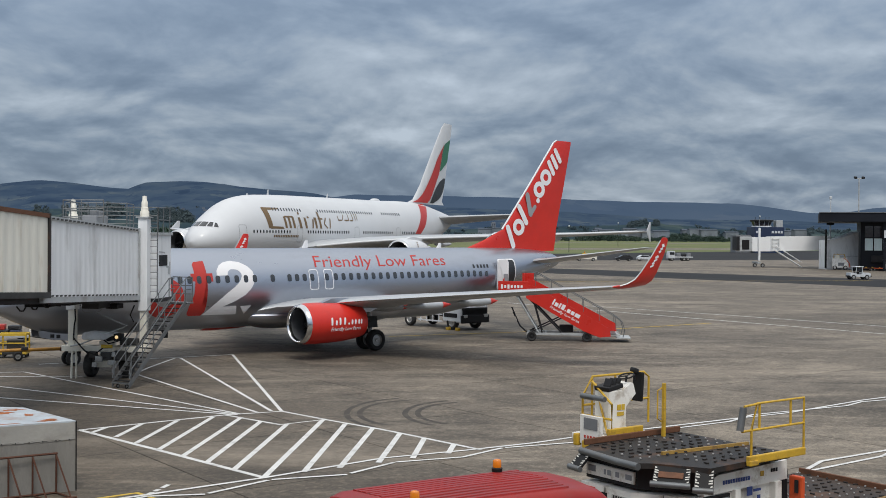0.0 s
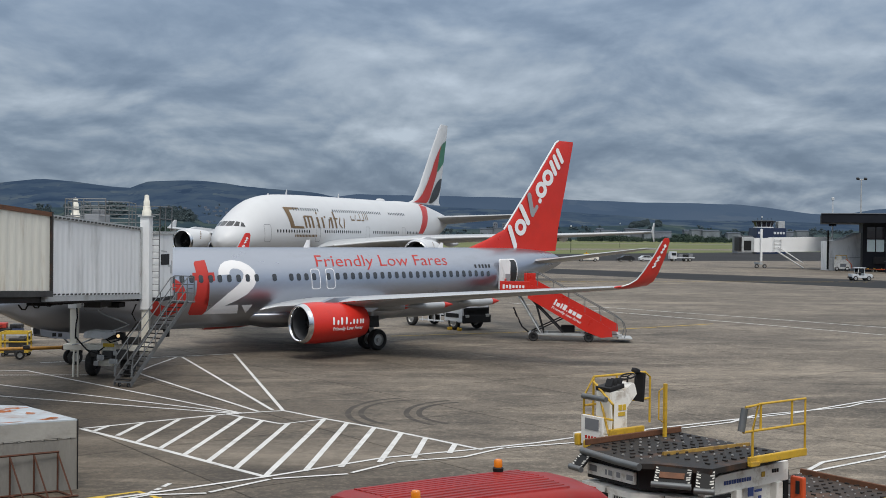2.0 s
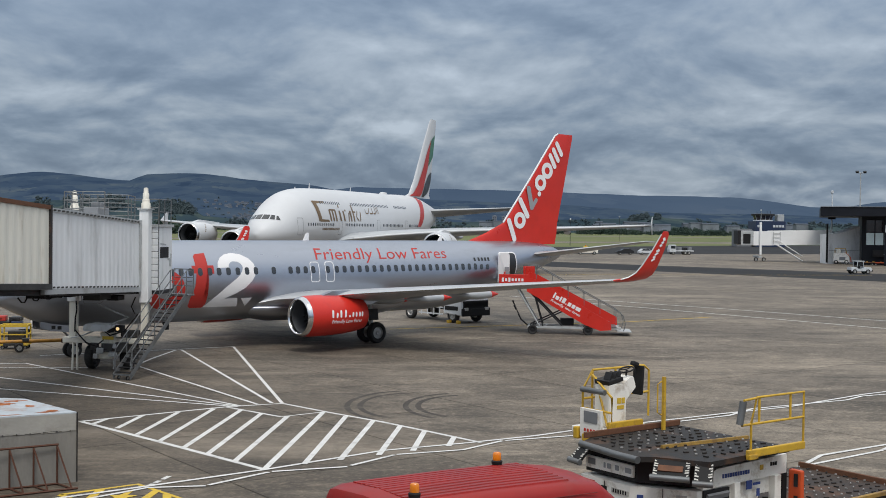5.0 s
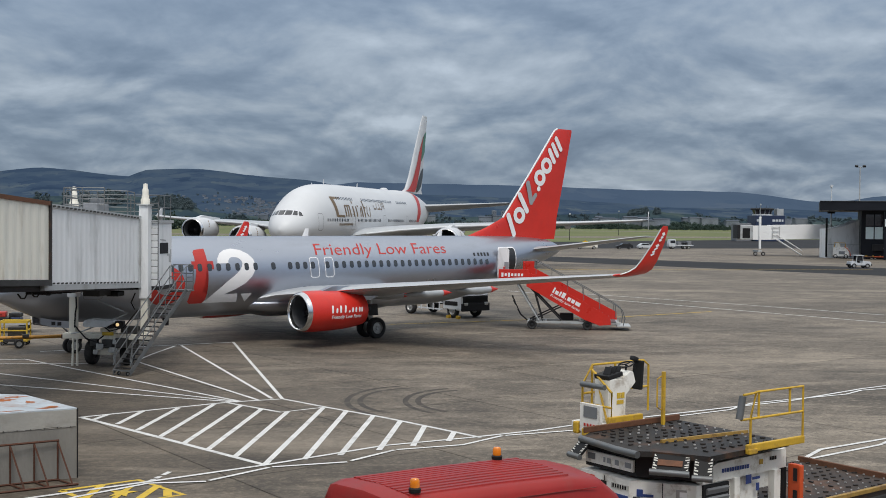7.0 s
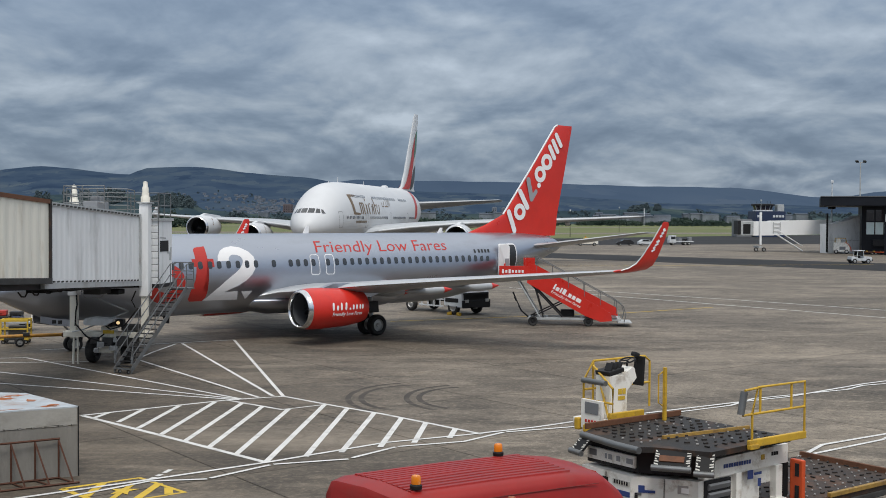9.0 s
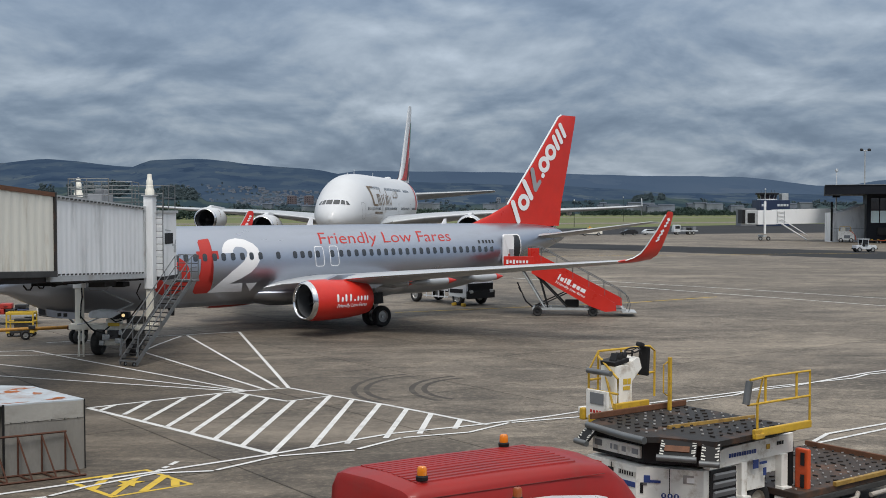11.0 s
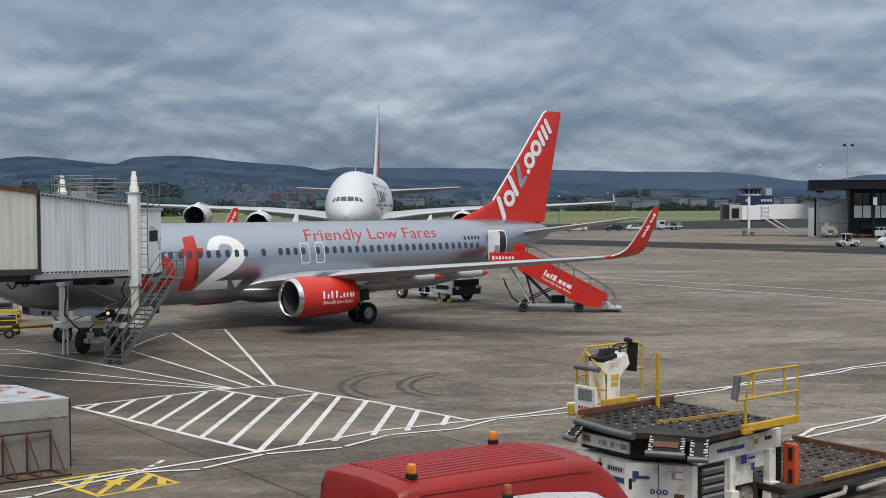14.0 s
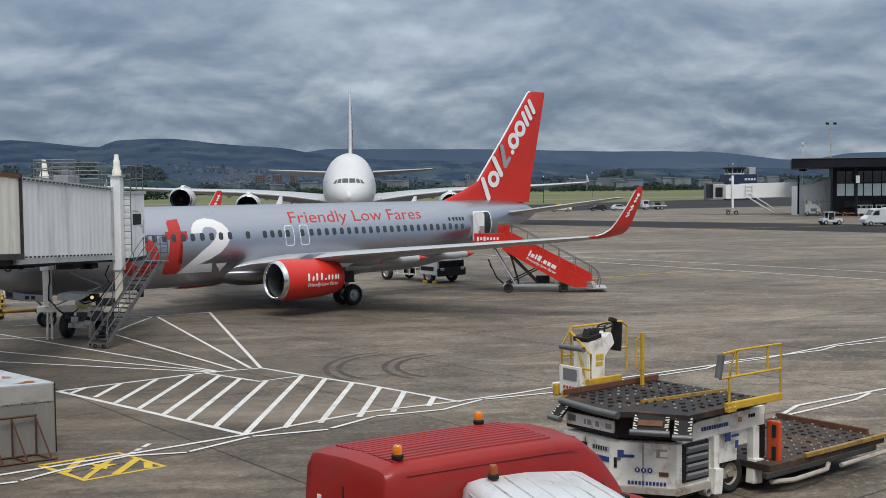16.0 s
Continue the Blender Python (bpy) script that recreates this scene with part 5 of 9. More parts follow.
    rod(bm, (4.2, 0, 1.2), (2.7, 0, 3.2), 0.08)
    leg = part("nose_leg", bm, M["hub"], top, smooth=True)
    for y in (-0.4, 0.4):
        wheel(leg, (4.2, y, 0.3), 0.63, 0.4, M["tyre"], M["hub"])
    # fin with the flag
    bm = bmesh.new()
    FIN = [(53.9, 10.7, 14.4, 0.9), (56.4, 11.3, 11.2, 0.95), (58.9, 13.6, 9.6, 0.85), (63.3, 19.0, 6.7, 0.6), (67.2, 23.6, 4.2, 0.36), (68.3, 24.45, 3.2, 0.2)]
    loft(bm, [foil_ring((x, 0, z), (c, 0, 0), (0, 1, 0), t) for x, z, c, t in FIN])
    fin = part("fin", bm, M["white_ac"], top, "white tail fin with a red, green and black flag", True)
    # bands of the flag on both faces of the fin: x as a share of the chord
    tab = [(z, x, c, t) for x, z, c, t in FIN]

    def on_fin(f, z, sd):
        x, c, t = hermite(tab, z)
        th = t * 0.5 * (1.0 if f < 0.5 else max(0.12, 1.0 - (f - 0.5) * 1.75)) * (1.0 if f > 0.2 else 0.6 + 2 * f)
        return (x + c * f, sd * (th * 1.06 + 0.02), z)

    flags = [("red", "red_mark", [(10.9, 0.06, 0.46), (12.8, 0.16, 0.49), (14.4, 0.21, 0.53), (16.0, 0.26, 0.58), (18.2, 0.32, 0.56), (19.8, 0.43, 0.53), (20.7, 0.53, 0.55)]),
             ("green", "green_mark", [(16.3, 0.60, 0.64), (17.2, 0.58, 0.82), (18.2, 0.57, 0.985), (19.8, 0.54, 0.985), (20.7, 0.56, 0.985), (21.8, 0.94, 0.985)]),
             ("black", "black_mark", [(10.9, 0.54, 0.64), (11.6, 0.52, 0.82), (12.6, 0.54, 0.93), (13.6, 0.60, 0.97), (14.6, 0.72, 0.98), (15.2, 0.88, 0.98)])]
    for nm, mt, rows in flags:
        for sd in (-1, 1):
            bm = bmesh.new()
            tb = [(z, a, b) for z, a, b in rows]
            zs = [rows[0][0] + (rows[-1][0] - rows[0][0]) * k / 24 for k in range(25)]
            grid = []
            for z in zs:
                a, b = hermite(tb, z)
                grid.append([bm.verts.new(on_fin(a + (b - a) * k / 6, z, sd)) for k in range(7)])
            for A, C in zip(grid, grid[1:]):
                for k in range(6):
                    bm.faces.new((A[k], A[k + 1], C[k + 1], C[k]))
            part("flag_band", bm, M[mt], fin, f"{nm} flag band")
    # the red band runs on down the rear fuselage
    for sd in (-1, 1):
        bm = bmesh.new()
        rows = [(5.9, 50.3, 52.4), (7.0, 51.6, 54.2), (8.2, 53.0, 55.6), (9.4, 54.2, 57.0), (10.2, 55.2, 58.6), (10.75, 56.4, 60.2)]
        grid = []
        for k in range(21):
            z = 5.9 + 4.85 * k / 20
            a, b = hermite(rows, z)
            grid.append([bm.verts.new((x, sd * (-B.skin(x, z) + 0.02), z)) for x in (a + (b - a) * j / 6 for j in range(7))])
        for A, C in zip(grid, grid[1:]):
            for k in range(6):
                bm.faces.new((A[k], A[k + 1], C[k + 1], C[k]))
        part("flag_band", bm, M["red_mark"], fus, "red flag band")
    # cabin windows, both decks and sides
    main = [a + 0.62 * k for a, b in ((6.94, 14.9), (18.7, 29.8), (33.5, 42.8), (45.7, 50.6)) for k in range(int((b - a) / 0.62) + 1)]
    upper = [a + 0.62 * k for a, b in ((11.6, 17.8), (22.1, 37.0), (40.1, 46.0)) for k in range(int((b - a) / 0.62) + 1)]
    for zs, xs in ((6.02, main), (8.74, upper)):
        bm, base = cabin_window(B.skin, B.lean, 28.0, zs, 0.27, 0.40)
        for v in bm.verts:
            v.co.y -= 0.012
        pane = part("cabin_window", bm, M["win"], fus)
        for k, x in enumerate(xs):
            y = B.skin(x, zs)
            if k == 0:
                pane.matrix_basis = Matrix.Translation((x, y, zs))
            else:
                again(pane, Matrix.Translation((x, y, zs)), fus)
            again(pane, Matrix.Translation((x, -y, zs)) @ Matrix.Rotation(radians(180), 4, "Z"), fus)
    # doors
    for x in (5.1, 16.8, 31.6, 44.3):
        for sd in (1, -1):
            o = sheet_part("cabin_door", band_between(rounded(x, 5.75, 1.25, 2.05, 0.25), rounded(x, 5.75, 1.15, 1.95, 0.2)), B.skin, M["mid_grey"], fus, 0.15, 0.012)
            if sd < 0:
                for v in o.data.vertices:
                    v.co.y *= -1
    # cockpit panes: six, across the nose
    def pane_on_nose(pts, sd):
        bm = bmesh.new()
        n = 5
        g = []
        for i in range(n + 1):
            u = i / n
            lo = Vector(pts[0]).lerp(Vector(pts[1]), u)
            hi = Vector(pts[3]).lerp(Vector(pts[2]), u)
            row = []
            for j in range(n + 1):
                p = lo.lerp(hi, j / n) + Vector((0, 0.13))   # (half width, height)
                # find the station where the skin at this half width and height lies
                a, b = -0.6, 8.0
                for _ in range(30):
                    mid = (a + b) / 2
                    if -B.skin(mid, p.y) > p.x:
                        b = mid
                    else:
                        a = mid
                row.append(bm.verts.new((b - 0.03, sd * (p.x + 0.004), p.y + 0.012)))
            g.append(row)
        for i in range(n):
            for j in range(n):
                bm.faces.new((g[i][j], g[i + 1][j], g[i + 1][j + 1], g[i][j + 1]))
        part("cockpit_pane", bm, M["win"], fus)

    for sd in (-1, 1):
        pane_on_nose([(0.06, 6.42), (0.82, 6.42), (0.78, 6.92), (0.06, 6.95)], sd)
        pane_on_nose([(0.95, 6.42), (1.45, 6.38), (1.26, 6.86), (0.90, 6.92)], sd)
        pane_on_nose([(1.58, 6.36), (1.95, 6.30), (1.62, 6.74), (1.40, 6.84)], sd)
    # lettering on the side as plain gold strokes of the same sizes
    def gold(polys, sd=1):
        for k, p in enumerate(polys):
            o = sheet_part("logo_stroke", [p], B.skin, M["gold"], fus, 0.2, 0.02 + 0.001 * (k % 9), "gold logo stroke")
            if sd < 0:
                for v in o.data.vertices:
                    v.co.y *= -1

    def warp(polys):
        return [[(9.3 + (x - 10.7) * 1.045 if x < 26.5 else 26.75 + (x - 27.3) * 1.1, z + 0.12) for x, z in p] for p in polys]

    S = lambda a, b, c, d, w: blob_bar(a, b, c, d, w, 3)
    g = [[(11.3, 6.3), (12.2, 6.3), (11.7, 8.75), (10.7, 8.75)], [(11.2, 8.45), (14.0, 8.6), (14.2, 8.8), (10.9, 8.8)], [(11.6, 6.25), (14.4, 6.25), (14.2, 6.5), (11.9, 6.55)]]
    for x in (14.7, 15.6, 16.5):
        g.append([(x, 6.35), (x + 0.45, 6.35), (x + 0.25, 7.75), (x - 0.2, 7.75)])
    g += [S(14.8, 7.75, 16.6, 7.75, 0.2), [(17.9, 6.35), (18.4, 6.35), (18.2, 7.7), (17.7, 7.7)], S(18.0, 8.2, 18.1, 8.25, 0.35)]
    g += [[(19.2, 6.35), (19.65, 6.35), (19.45, 7.7), (19.0, 7.7)], S(19.9, 7.75, 20.1, 7.75, 0.25)]
    g += [[(20.7, 6.35), (21.0, 6.35), (21.3, 7.5), (20.95, 7.5)], [(21.6, 6.35), (22.0, 6.35), (21.9, 7.75), (21.3, 7.75)]]
    g += [[(22.6, 6.35), (23.05, 6.35), (22.75, 8.5), (22.35, 8.5)], S(22.4, 7.6, 23.4, 7.6, 0.2)]
    g += [S(23.75, 6.9, 24.4, 6.45, 0.22), S(23.7, 7.0, 24.2, 7.7, 0.22), S(25.0, 6.45, 25.3, 7.6, 0.25)]
    for sd in (1, -1):
        gold(warp(g), sd)
        gold(warp([S(27.4, 7.5, 28.2, 7.5, 0.18), S(27.4, 7.5, 27.3, 8.0, 0.16), S(28.4, 7.6, 28.8, 8.2, 0.16), S(28.9, 7.5, 29.8, 7.5, 0.18), S(29.9, 7.5, 29.9, 8.35, 0.16), S(30.3, 7.5, 30.9, 7.5, 0.18), S(31.0, 7.6, 31.0, 8.4, 0.16), S(31.6, 7.6, 31.6, 8.45, 0.16), S(32.1, 7.6, 32.1, 8.4, 0.16)]), sd)
        gold(warp([[(12.2 + 0.36 * k, 5.22), (12.45 + 0.36 * k, 5.22), (12.45 + 0.36 * k, 5.5), (12.2 + 0.36 * k, 5.5)] for k in range(15)]), sd)
    # dome, aerials
    bm = bmesh.new()
    loft(bm, [[(43.6 + 1.25 * k * math.cos(t), 0.55 * k * math.sin(t), 10.55 + h) for t in (2 * math.pi * i / 20 for i in range(20))] for k, h in ((1, 0), (0.95, 0.28), (0.7, 0.45), (0.25, 0.5))])
    part("dome", bm, M["white_ac"], fus, smooth=True)
    for x, z, h in ((14.6, 10.5, 0.75), (29.3, 10.65, 0.6), (10.0, 10.3, 0.3)):
        bm = bmesh.new()
        loft(bm, [foil_ring((x, 0, z), (0.5, 0, 0), (0, 1, 0), 0.06), foil_ring((x + 0.25, 0, z + h), (0.22, 0, 0), (0, 1, 0), 0.03)])
        part("aerial", bm, M["white_ac"], fus)
    return top


airliner_small = build_737()
airliner_big = build_a380()


# ---- the stand: jet bridge ----
def corrugated(bm, x0, x1, y, z0a, z0b, z1a, z1b, pitch, depth, side):
    """A ribbed wall in the xz plane at y; the heights run from a (at x0) to b (at x1)."""
    n = max(4, int((x1 - x0) / pitch) * 4)
    rows = []
    for i in range(n + 1):
        f = i / n
        x = x0 + (x1 - x0) * f
        d = (0, 0, depth, depth)[i % 4] * side
        rows.append([(x, y + d, z0a + (z0b - z0a) * f), (x, y + d, z1a + (z1b - z1a) * f)])
    loft(bm, rows, caps=False, closed=False)


def tunnel(parent, name, x0, x1, ya, yb, za, zb, h, material, label, pitch):
    """A bridge tunnel section: ribbed flanks, floor beam, roof; floor from za at x0 to zb at x1."""
    sec = part(name, (lambda bm: (loft(bm, [[(x, ya + 0.08, z), (x, yb - 0.08, z), (x, yb - 0.08, z + h), (x, ya + 0.08, z + h)] for x, z in ((x0, za), (x1, zb))]), bm)[1])(bmesh.new()), material, parent, label)
    for y, s in ((ya, 1), (yb, -1)):
        bm = bmesh.new()
        corrugated(bm, x0, x1, y, za + 0.1, zb + 0.1, za + h - 0.08, zb + h - 0.08, pitch, 0.014 if material is M["bridge_w"] else 0.026, s)
        part("ribbed_panel", bm, material, sec)
        for zz, t, w in ((0.0, 0.2, 0.10), (h - 0.03, 0.14, 0.08)):
            bm = bmesh.new()
            loft(bm, [[(x, y - w / 2 * s, z + zz - t / 2), (x, y + w * s, z + zz - t / 2), (x, y + w * s, z + zz + t / 2), (x, y - w / 2 * s, z + zz + t / 2)] for x, z in ((x0, za), (x1, zb))])
            part("edge_beam", bm, M["grubby"] if zz == 0.0 and material is not M["bridge_w"] else M["rust"] if material is not M["bridge_w"] else M["bridge_grey"], sec)
        for x, z in ((x0 + 0.06, za + 0.0), (x1 - 0.06, zb)):
            bm = bmesh.new()
            box(bm, (x, y + 0.02 * s, z + h / 2), (0.14, 0.13, h + 0.12), None, 0.015)
            part("end_frame", bm, M["bridge_grey"] if material is M["bridge_w"] else M["sooty"], sec)
    return sec


def railing(parent, pts, h, rails, r=0.022, m="steel", every=None, name="railing"):
    """Posts and rails along a path of base points."""
    bm = bmesh.new()
    pts = [Vector(p) for p in pts]
    for p in pts:
        rod(bm, p, p + Vector((0, 0, h)), r, None, 6)
    for k in range(rails):
        z = h * (k + 1) / rails
        tube(bm, [p + Vector((0, 0, z)) for p in pts], r, 6)
    return part(name, bm, M[m], parent)


def build_bridge():
    top = thing("jet_bridge", pose(-12.6, 46.7, 0, 0, 0, 84.26), "white and cream ribbed jet bridge docked at the silver airliner", "jet bridge")
    tunnel(top, "inner_tunnel", -8.6, 0.35, 0.0, 2.95, 3.82, 3.42, 2.84, M["bridge_w"], "white ribbed inner tunnel", 0.42)
    tunnel(top, "outer_tunnel", -44.0, -8.36, -0.16, 3.1, 5.72, 3.98, 2.72, M["bridge_c"], "cream ribbed outer tunnel with rust streaks", 0.55)
    # dark underframe of the outer tunnel
    bm = bmesh.new()
    loft(bm, [[(x, 0.1, z - 0.34), (x, 2.85, z - 0.34), (x, 2.85, z - 0.1), (x, 0.1, z - 0.1)] for x, z in ((-44, 5.72), (-7.6, 3.98))])
    part("underframe", bm, M["dark_metal"], top)
    bm = bmesh.new()
    loft(bm, [[(x, 0.25, z - 0.2), (x, 2.7, z - 0.2), (x, 2.7, z - 0.09), (x, 0.25, z - 0.09)] for x, z in ((-7.6, 3.8), (0.3, 3.42))])
    part("underframe", bm, M["dark_metal"], top)
    for k in range(5):
        x = -5.2 - 0.95 * k
        bm = bmesh.new()
        tube(bm, [(x, 0.7, 3.62), (x + 0.2, 0.68, 3.46), (x + 0.45, 0.68, 3.44), (x + 0.7, 0.7, 3.6)], 0.028, 6)
        part("cable_loop", bm, M["black"], top)
    # lifting columns with caps
    for y, zt in ((-0.12, 6.75), (2.98, 6.6)):
        bm = bmesh.new()
        box(bm, (0.62, y, (2.86 + zt) / 2), (0.46, 0.40, zt - 2.86), None, 0.03)
        col = part("lift_column", bm, M["bridge_w"], top, "white square lifting column")
        bm = bmesh.new()
        box(bm, (0.62, y, 2.0), (0.32, 0.28, 1.9), None, 0.02)
        part("inner_mast", bm, M["bridge_c"], col, "pale inner mast streaked with rust")
        bm = bmesh.new()
        lathe(bm, [(0, 0.16), (0.02, 0.19), (0.25, 0.19), (0.3, 0.15), (0.42, 0.15), (0.44, 0.13), (0.66, 0.13), (0.7, 0.1), (0.9, 0.09), (0.92, 0.01)], 16, Matrix.Translation((0.62, y, zt)) @ Matrix.Rotation(radians(-90), 4, "Y"))
        part("column_cap", bm, M["bridge_c"], col, smooth=True)
        bm = bmesh.new()
        box(bm, (0.62, y, zt + 0.02), (0.62, 0.54, 0.05), None, 0.01)
        part("cap_plate", bm, M["bridge_grey"], col)
    # wheel carriage: pale cross beam, drive cover, lamp, motors, hoses
    bm = bmesh.new()
    box(bm, (0.62, 1.5, 1.25), (0.6, 3.7, 0.24), None, 0.03)
    box(bm, (0.62, 1.45, 1.47), (0.5, 0.55, 0.24), None, 0.03)
    beam = part("bogie_beam", bm, M["bridge_c"], top, "cream cross beam of the carriage")
    bm = bmesh.new()
    box(bm, (0.8, 1.5, 0.66), (1.1, 0.7, 0.34), None, 0.05)
    box(bm, (0.55, 1.5, 0.95), (0.4, 0.4, 0.5), None, 0.05)
    part("axle_yoke", bm, M["bridge_c"], top)
    bm = bmesh.new()
    prism(bm, [(2.30, 1.66), (2.36, 1.74), (2.28, 1.93), (2.1, 1.98), (1.05, 1.92), (1.0, 1.86), (1.35, 1.66)], "x", 0.0, 0.8)
    bmesh.ops.bevel(bm, geom=bm.edges[:], offset=0.03, segments=2, affect="EDGES")
    part("drive_cover", bm, M["van_white"], top, "white drive cover")
    bm = bmesh.new()
    rod(bm, (0.1, 1.22, 1.75), (0.6, 1.22, 1.75), 0.15, None, 16)
    part("drive_motor", bm, M["black"], top, "black round drive motor", True)
    bm = bmesh.new()
    box(bm, (0.35, 0.86, 1.76), (0.3, 0.34, 0.3), None, 0.03)
    lampbox = part("work_lamp", bm, M["dark_metal"], top)
    bm = bmesh.new()
    lathe(bm, [(0, 0.07), (0.03, 0.07), (0.045, 0.03), (0.046, 0.002)], 14, Matrix.Translation((0.195, 0.9, 1.77)) @ Matrix.Rotation(radians(180), 4, "Z"))
    part("lamp_lens", bm, M["lamp_on"], lampbox, "lit warm lamp lens", True)
    bm = bmesh.new()
    box(bm, (0.3, 1.36, 1.37), (0.05, 0.48, 0.14), None, 0.01)
    part("warning_plate", bm, M["line_y"], beam)
    for y in (2.3, 0.75):
        wheel(top, (0.95, y, 0.52), 0.52, 0.36, M["tyre"], M["dark_metal"])
    for c, sz in (((0.35, 1.35, 0.95), (0.5, 0.45, 0.36)), ((0.25, 0.72, 1.0), (0.4, 0.5, 0.42)), ((0.2, 1.9, 1.02), (0.35, 0.3, 0.3)), ((0.55, 0.35, 0.8), (0.4, 0.35, 0.6)), ((0.6, 0.5, 1.55), (0.5, 0.7, 0.3))):
        bm = bmesh.new()
        box(bm, c, sz, (0, 6, 4), 0.05)
        part("motor_housing", bm, M["grubby"], top, "grubby drive motor housing")
    for c, sz in (((0.12, 1.62, 0.86), (0.22, 0.3, 0.24)), ((0.1, 1.05, 0.72), (0.26, 0.34, 0.2)), ((0.08, 0.98, 1.06), (0.12, 0.16, 0.2)), ((0.1, 1.8, 0.62), (0.2, 0.2, 0.2))):
        bm = bmesh.new()
        box(bm, c, sz, (5, 0, 8), 0.04)
        part("valve_block", bm, M["bridge_grey"], top, "grey hydraulic valve block")
    for pts in ([(0.1, 2.7, 1.7), (0.0, 2.2, 1.2), (0.1, 1.4, 0.9), (0.3, 0.6, 1.1)], [(0.1, 0.0, 2.4), (-0.1, 0.5, 1.7), (0.1, 1.2, 1.5), (0.2, 1.8, 1.9)], [(0.2, 2.4, 1.3), (0.1, 2.1, 1.08), (0.15, 1.75, 1.1), (0.2, 1.5, 1.3)], [(0.3, 2.75, 2.9), (0.2, 2.68, 2.5), (0.3, 2.78, 2.2), (0.4, 2.85, 1.6)], [(0.35, 0.2, 3.1), (0.25, 0.34, 2.7), (0.3, 0.2, 2.4)]):
        bm = bmesh.new()
        tube(bm, pts, 0.03, 6)
        part("hose", bm, M["black"], top)
    bm = bmesh.new()
    tube(bm, [(0.2, 1.79, 2.79), (0.2, 0.62, 2.31), (0.2, 0.45, 2.26), (0.2, 0.6, 2.18), (0.2, 2.52, 1.43), (0.2, 2.9, 1.36)], 0.035, 6)
    part("strut", bm, M["bridge_grey"], top)
    bm = bmesh.new()
    rod(bm, (0.3, 2.9, 0.0), (0.35, 2.88, 1.15), 0.045)
    rod(bm, (0.3, 2.68, 0.0), (0.35, 2.72, 1.15), 0.045)
    part("parking_leg", bm, M["bridge_c"], top)
    # clutter under the floor: boxes, lamp, cable trays
    for c, sz, mk in (((-0.2, 2.0, 3.1), (0.5, 0.34, 0.12), "bridge_w"), ((-1.2, 1.2, 3.2), (1.2, 0.7, 0.26), "grubby"), ((-0.3, 0.8, 3.1), (0.7, 0.5, 0.2), "black"), ((-3.0, 1.6, 3.4), (1.6, 0.9, 0.16), "black"), ((-5.5, 1.4, 3.5), (1.2, 0.9, 0.2), "black")):
        bm = bmesh.new()
        box(bm, c, sz, None, 0.03)
        part("underfloor_box", bm, M[mk], top)
    # bolt heads along the sill of the white tunnel
    bm = bmesh.new()
    box(bm, (0, 0, 0), (0.16, 0.03, 0.06), None, 0.006)
    b0 = part("sill_bolt", bm, M["grubby"], top)
    for k in range(24):
        x = -7.9 + 0.34 * k
        m = Matrix.Translation((x, -0.055, 3.82 - 0.4 * (x + 8.35) / 8.7 + 0.13))
        if k == 0:
            b0.matrix_basis = m
        else:
            again(b0, m, top)
        again(b0, m @ Matrix.Translation((0, -0.02, 2.66)), top)
    # cab at the aircraft door
    bm = bmesh.new()
    poly = [(0.9, -0.60), (2.5, -0.60), (4.55, 1.75), (3.35, 3.25), (0.9, 3.0)]
    prism(bm, poly, "z", 3.36, 6.02)
    cab = part("cab", bm, M["bridge_w"], top, "white docking cab with flaking paint")
    bm = bmesh.new()
    prism(bm, [(4.55, 1.75), (5.25, 1.95), (3.95, 3.35), (3.35, 3.25)], "z", 3.5, 6.15)
    part("canopy", bm, M["black"], cab, "black folding canopy against the fuselage")
    bm = bmesh.new()
    prism(bm, [(0.84, -0.66), (2.6, -0.66), (4.6, 1.75), (3.35, 3.3), (0.84, 3.1)], "z", 6.02, 6.14)
    part("cab_roof", bm, M["bridge_grey"], cab)
    bm = bmesh.new()
    prism(bm, [(0.84, -0.66), (2.6, -0.66), (4.6, 1.75), (3.35, 3.3), (0.84, 3.1)], "z", 3.2, 3.36)
    part("cab_floor", bm, M["dark_metal"], cab)
    bm = bmesh.new()
    box(bm, (1.53, -0.605, 4.95), (1.0, 0.03, 0.46), None, 0.01)
    part("window", bm, M["black"], cab, "small dark window")
    for c, sz in (((1.4, -0.606, 5.3), (0.7, 0.012, 0.06)), ((2.28, -0.606, 4.5), (0.24, 0.012, 0.34)), ((2.1, -0.606, 4.66), (0.3, 0.014, 0.1)), ((2.36, -0.606, 4.78), (0.14, 0.012, 0.2))):
        bm = bmesh.new()
        box(bm, c, sz, (0, 4, 0), 0.003)
        part("bare_patch", bm, M["bridge_grey"], cab, "patch of flaked paint")
    # ladder on the cab
    bm = bmesh.new()
    for y in (-0.3, -0.62):
        rod(bm, (0.78, y, 3.5), (0.78, y, 6.9), 0.022, None, 6)
    for k in range(12):
        rod(bm, (0.78, -0.3, 3.65 + 0.27 * k), (0.78, -0.62, 3.65 + 0.27 * k), 0.016, None, 6)
    part("ladder", bm, M["steel"], top, "galvanised ladder")
    # roof guard rails
    railing(top, [(0.85, -0.62, 6.14), (1.5, -0.62, 6.14), (2.3, -0.62, 6.14)], 1.05, 2)
    railing(top, [(0.85, -0.62, 6.14), (0.85, -0.2, 6.14), (0.85, 0.6, 6.14), (0.85, 1.6, 6.14), (0.85, 2.8, 6.14)], 1.05, 3)
    railing(top, [(0.3, 2.2, 6.3), (-0.6, 2.2, 6.33), (-1.4, 2.2, 6.36), (-2.1, 2.2, 6.4), (-2.2, 1.4, 6.4), (-2.2, 0.5, 6.4)], 1.0, 3)
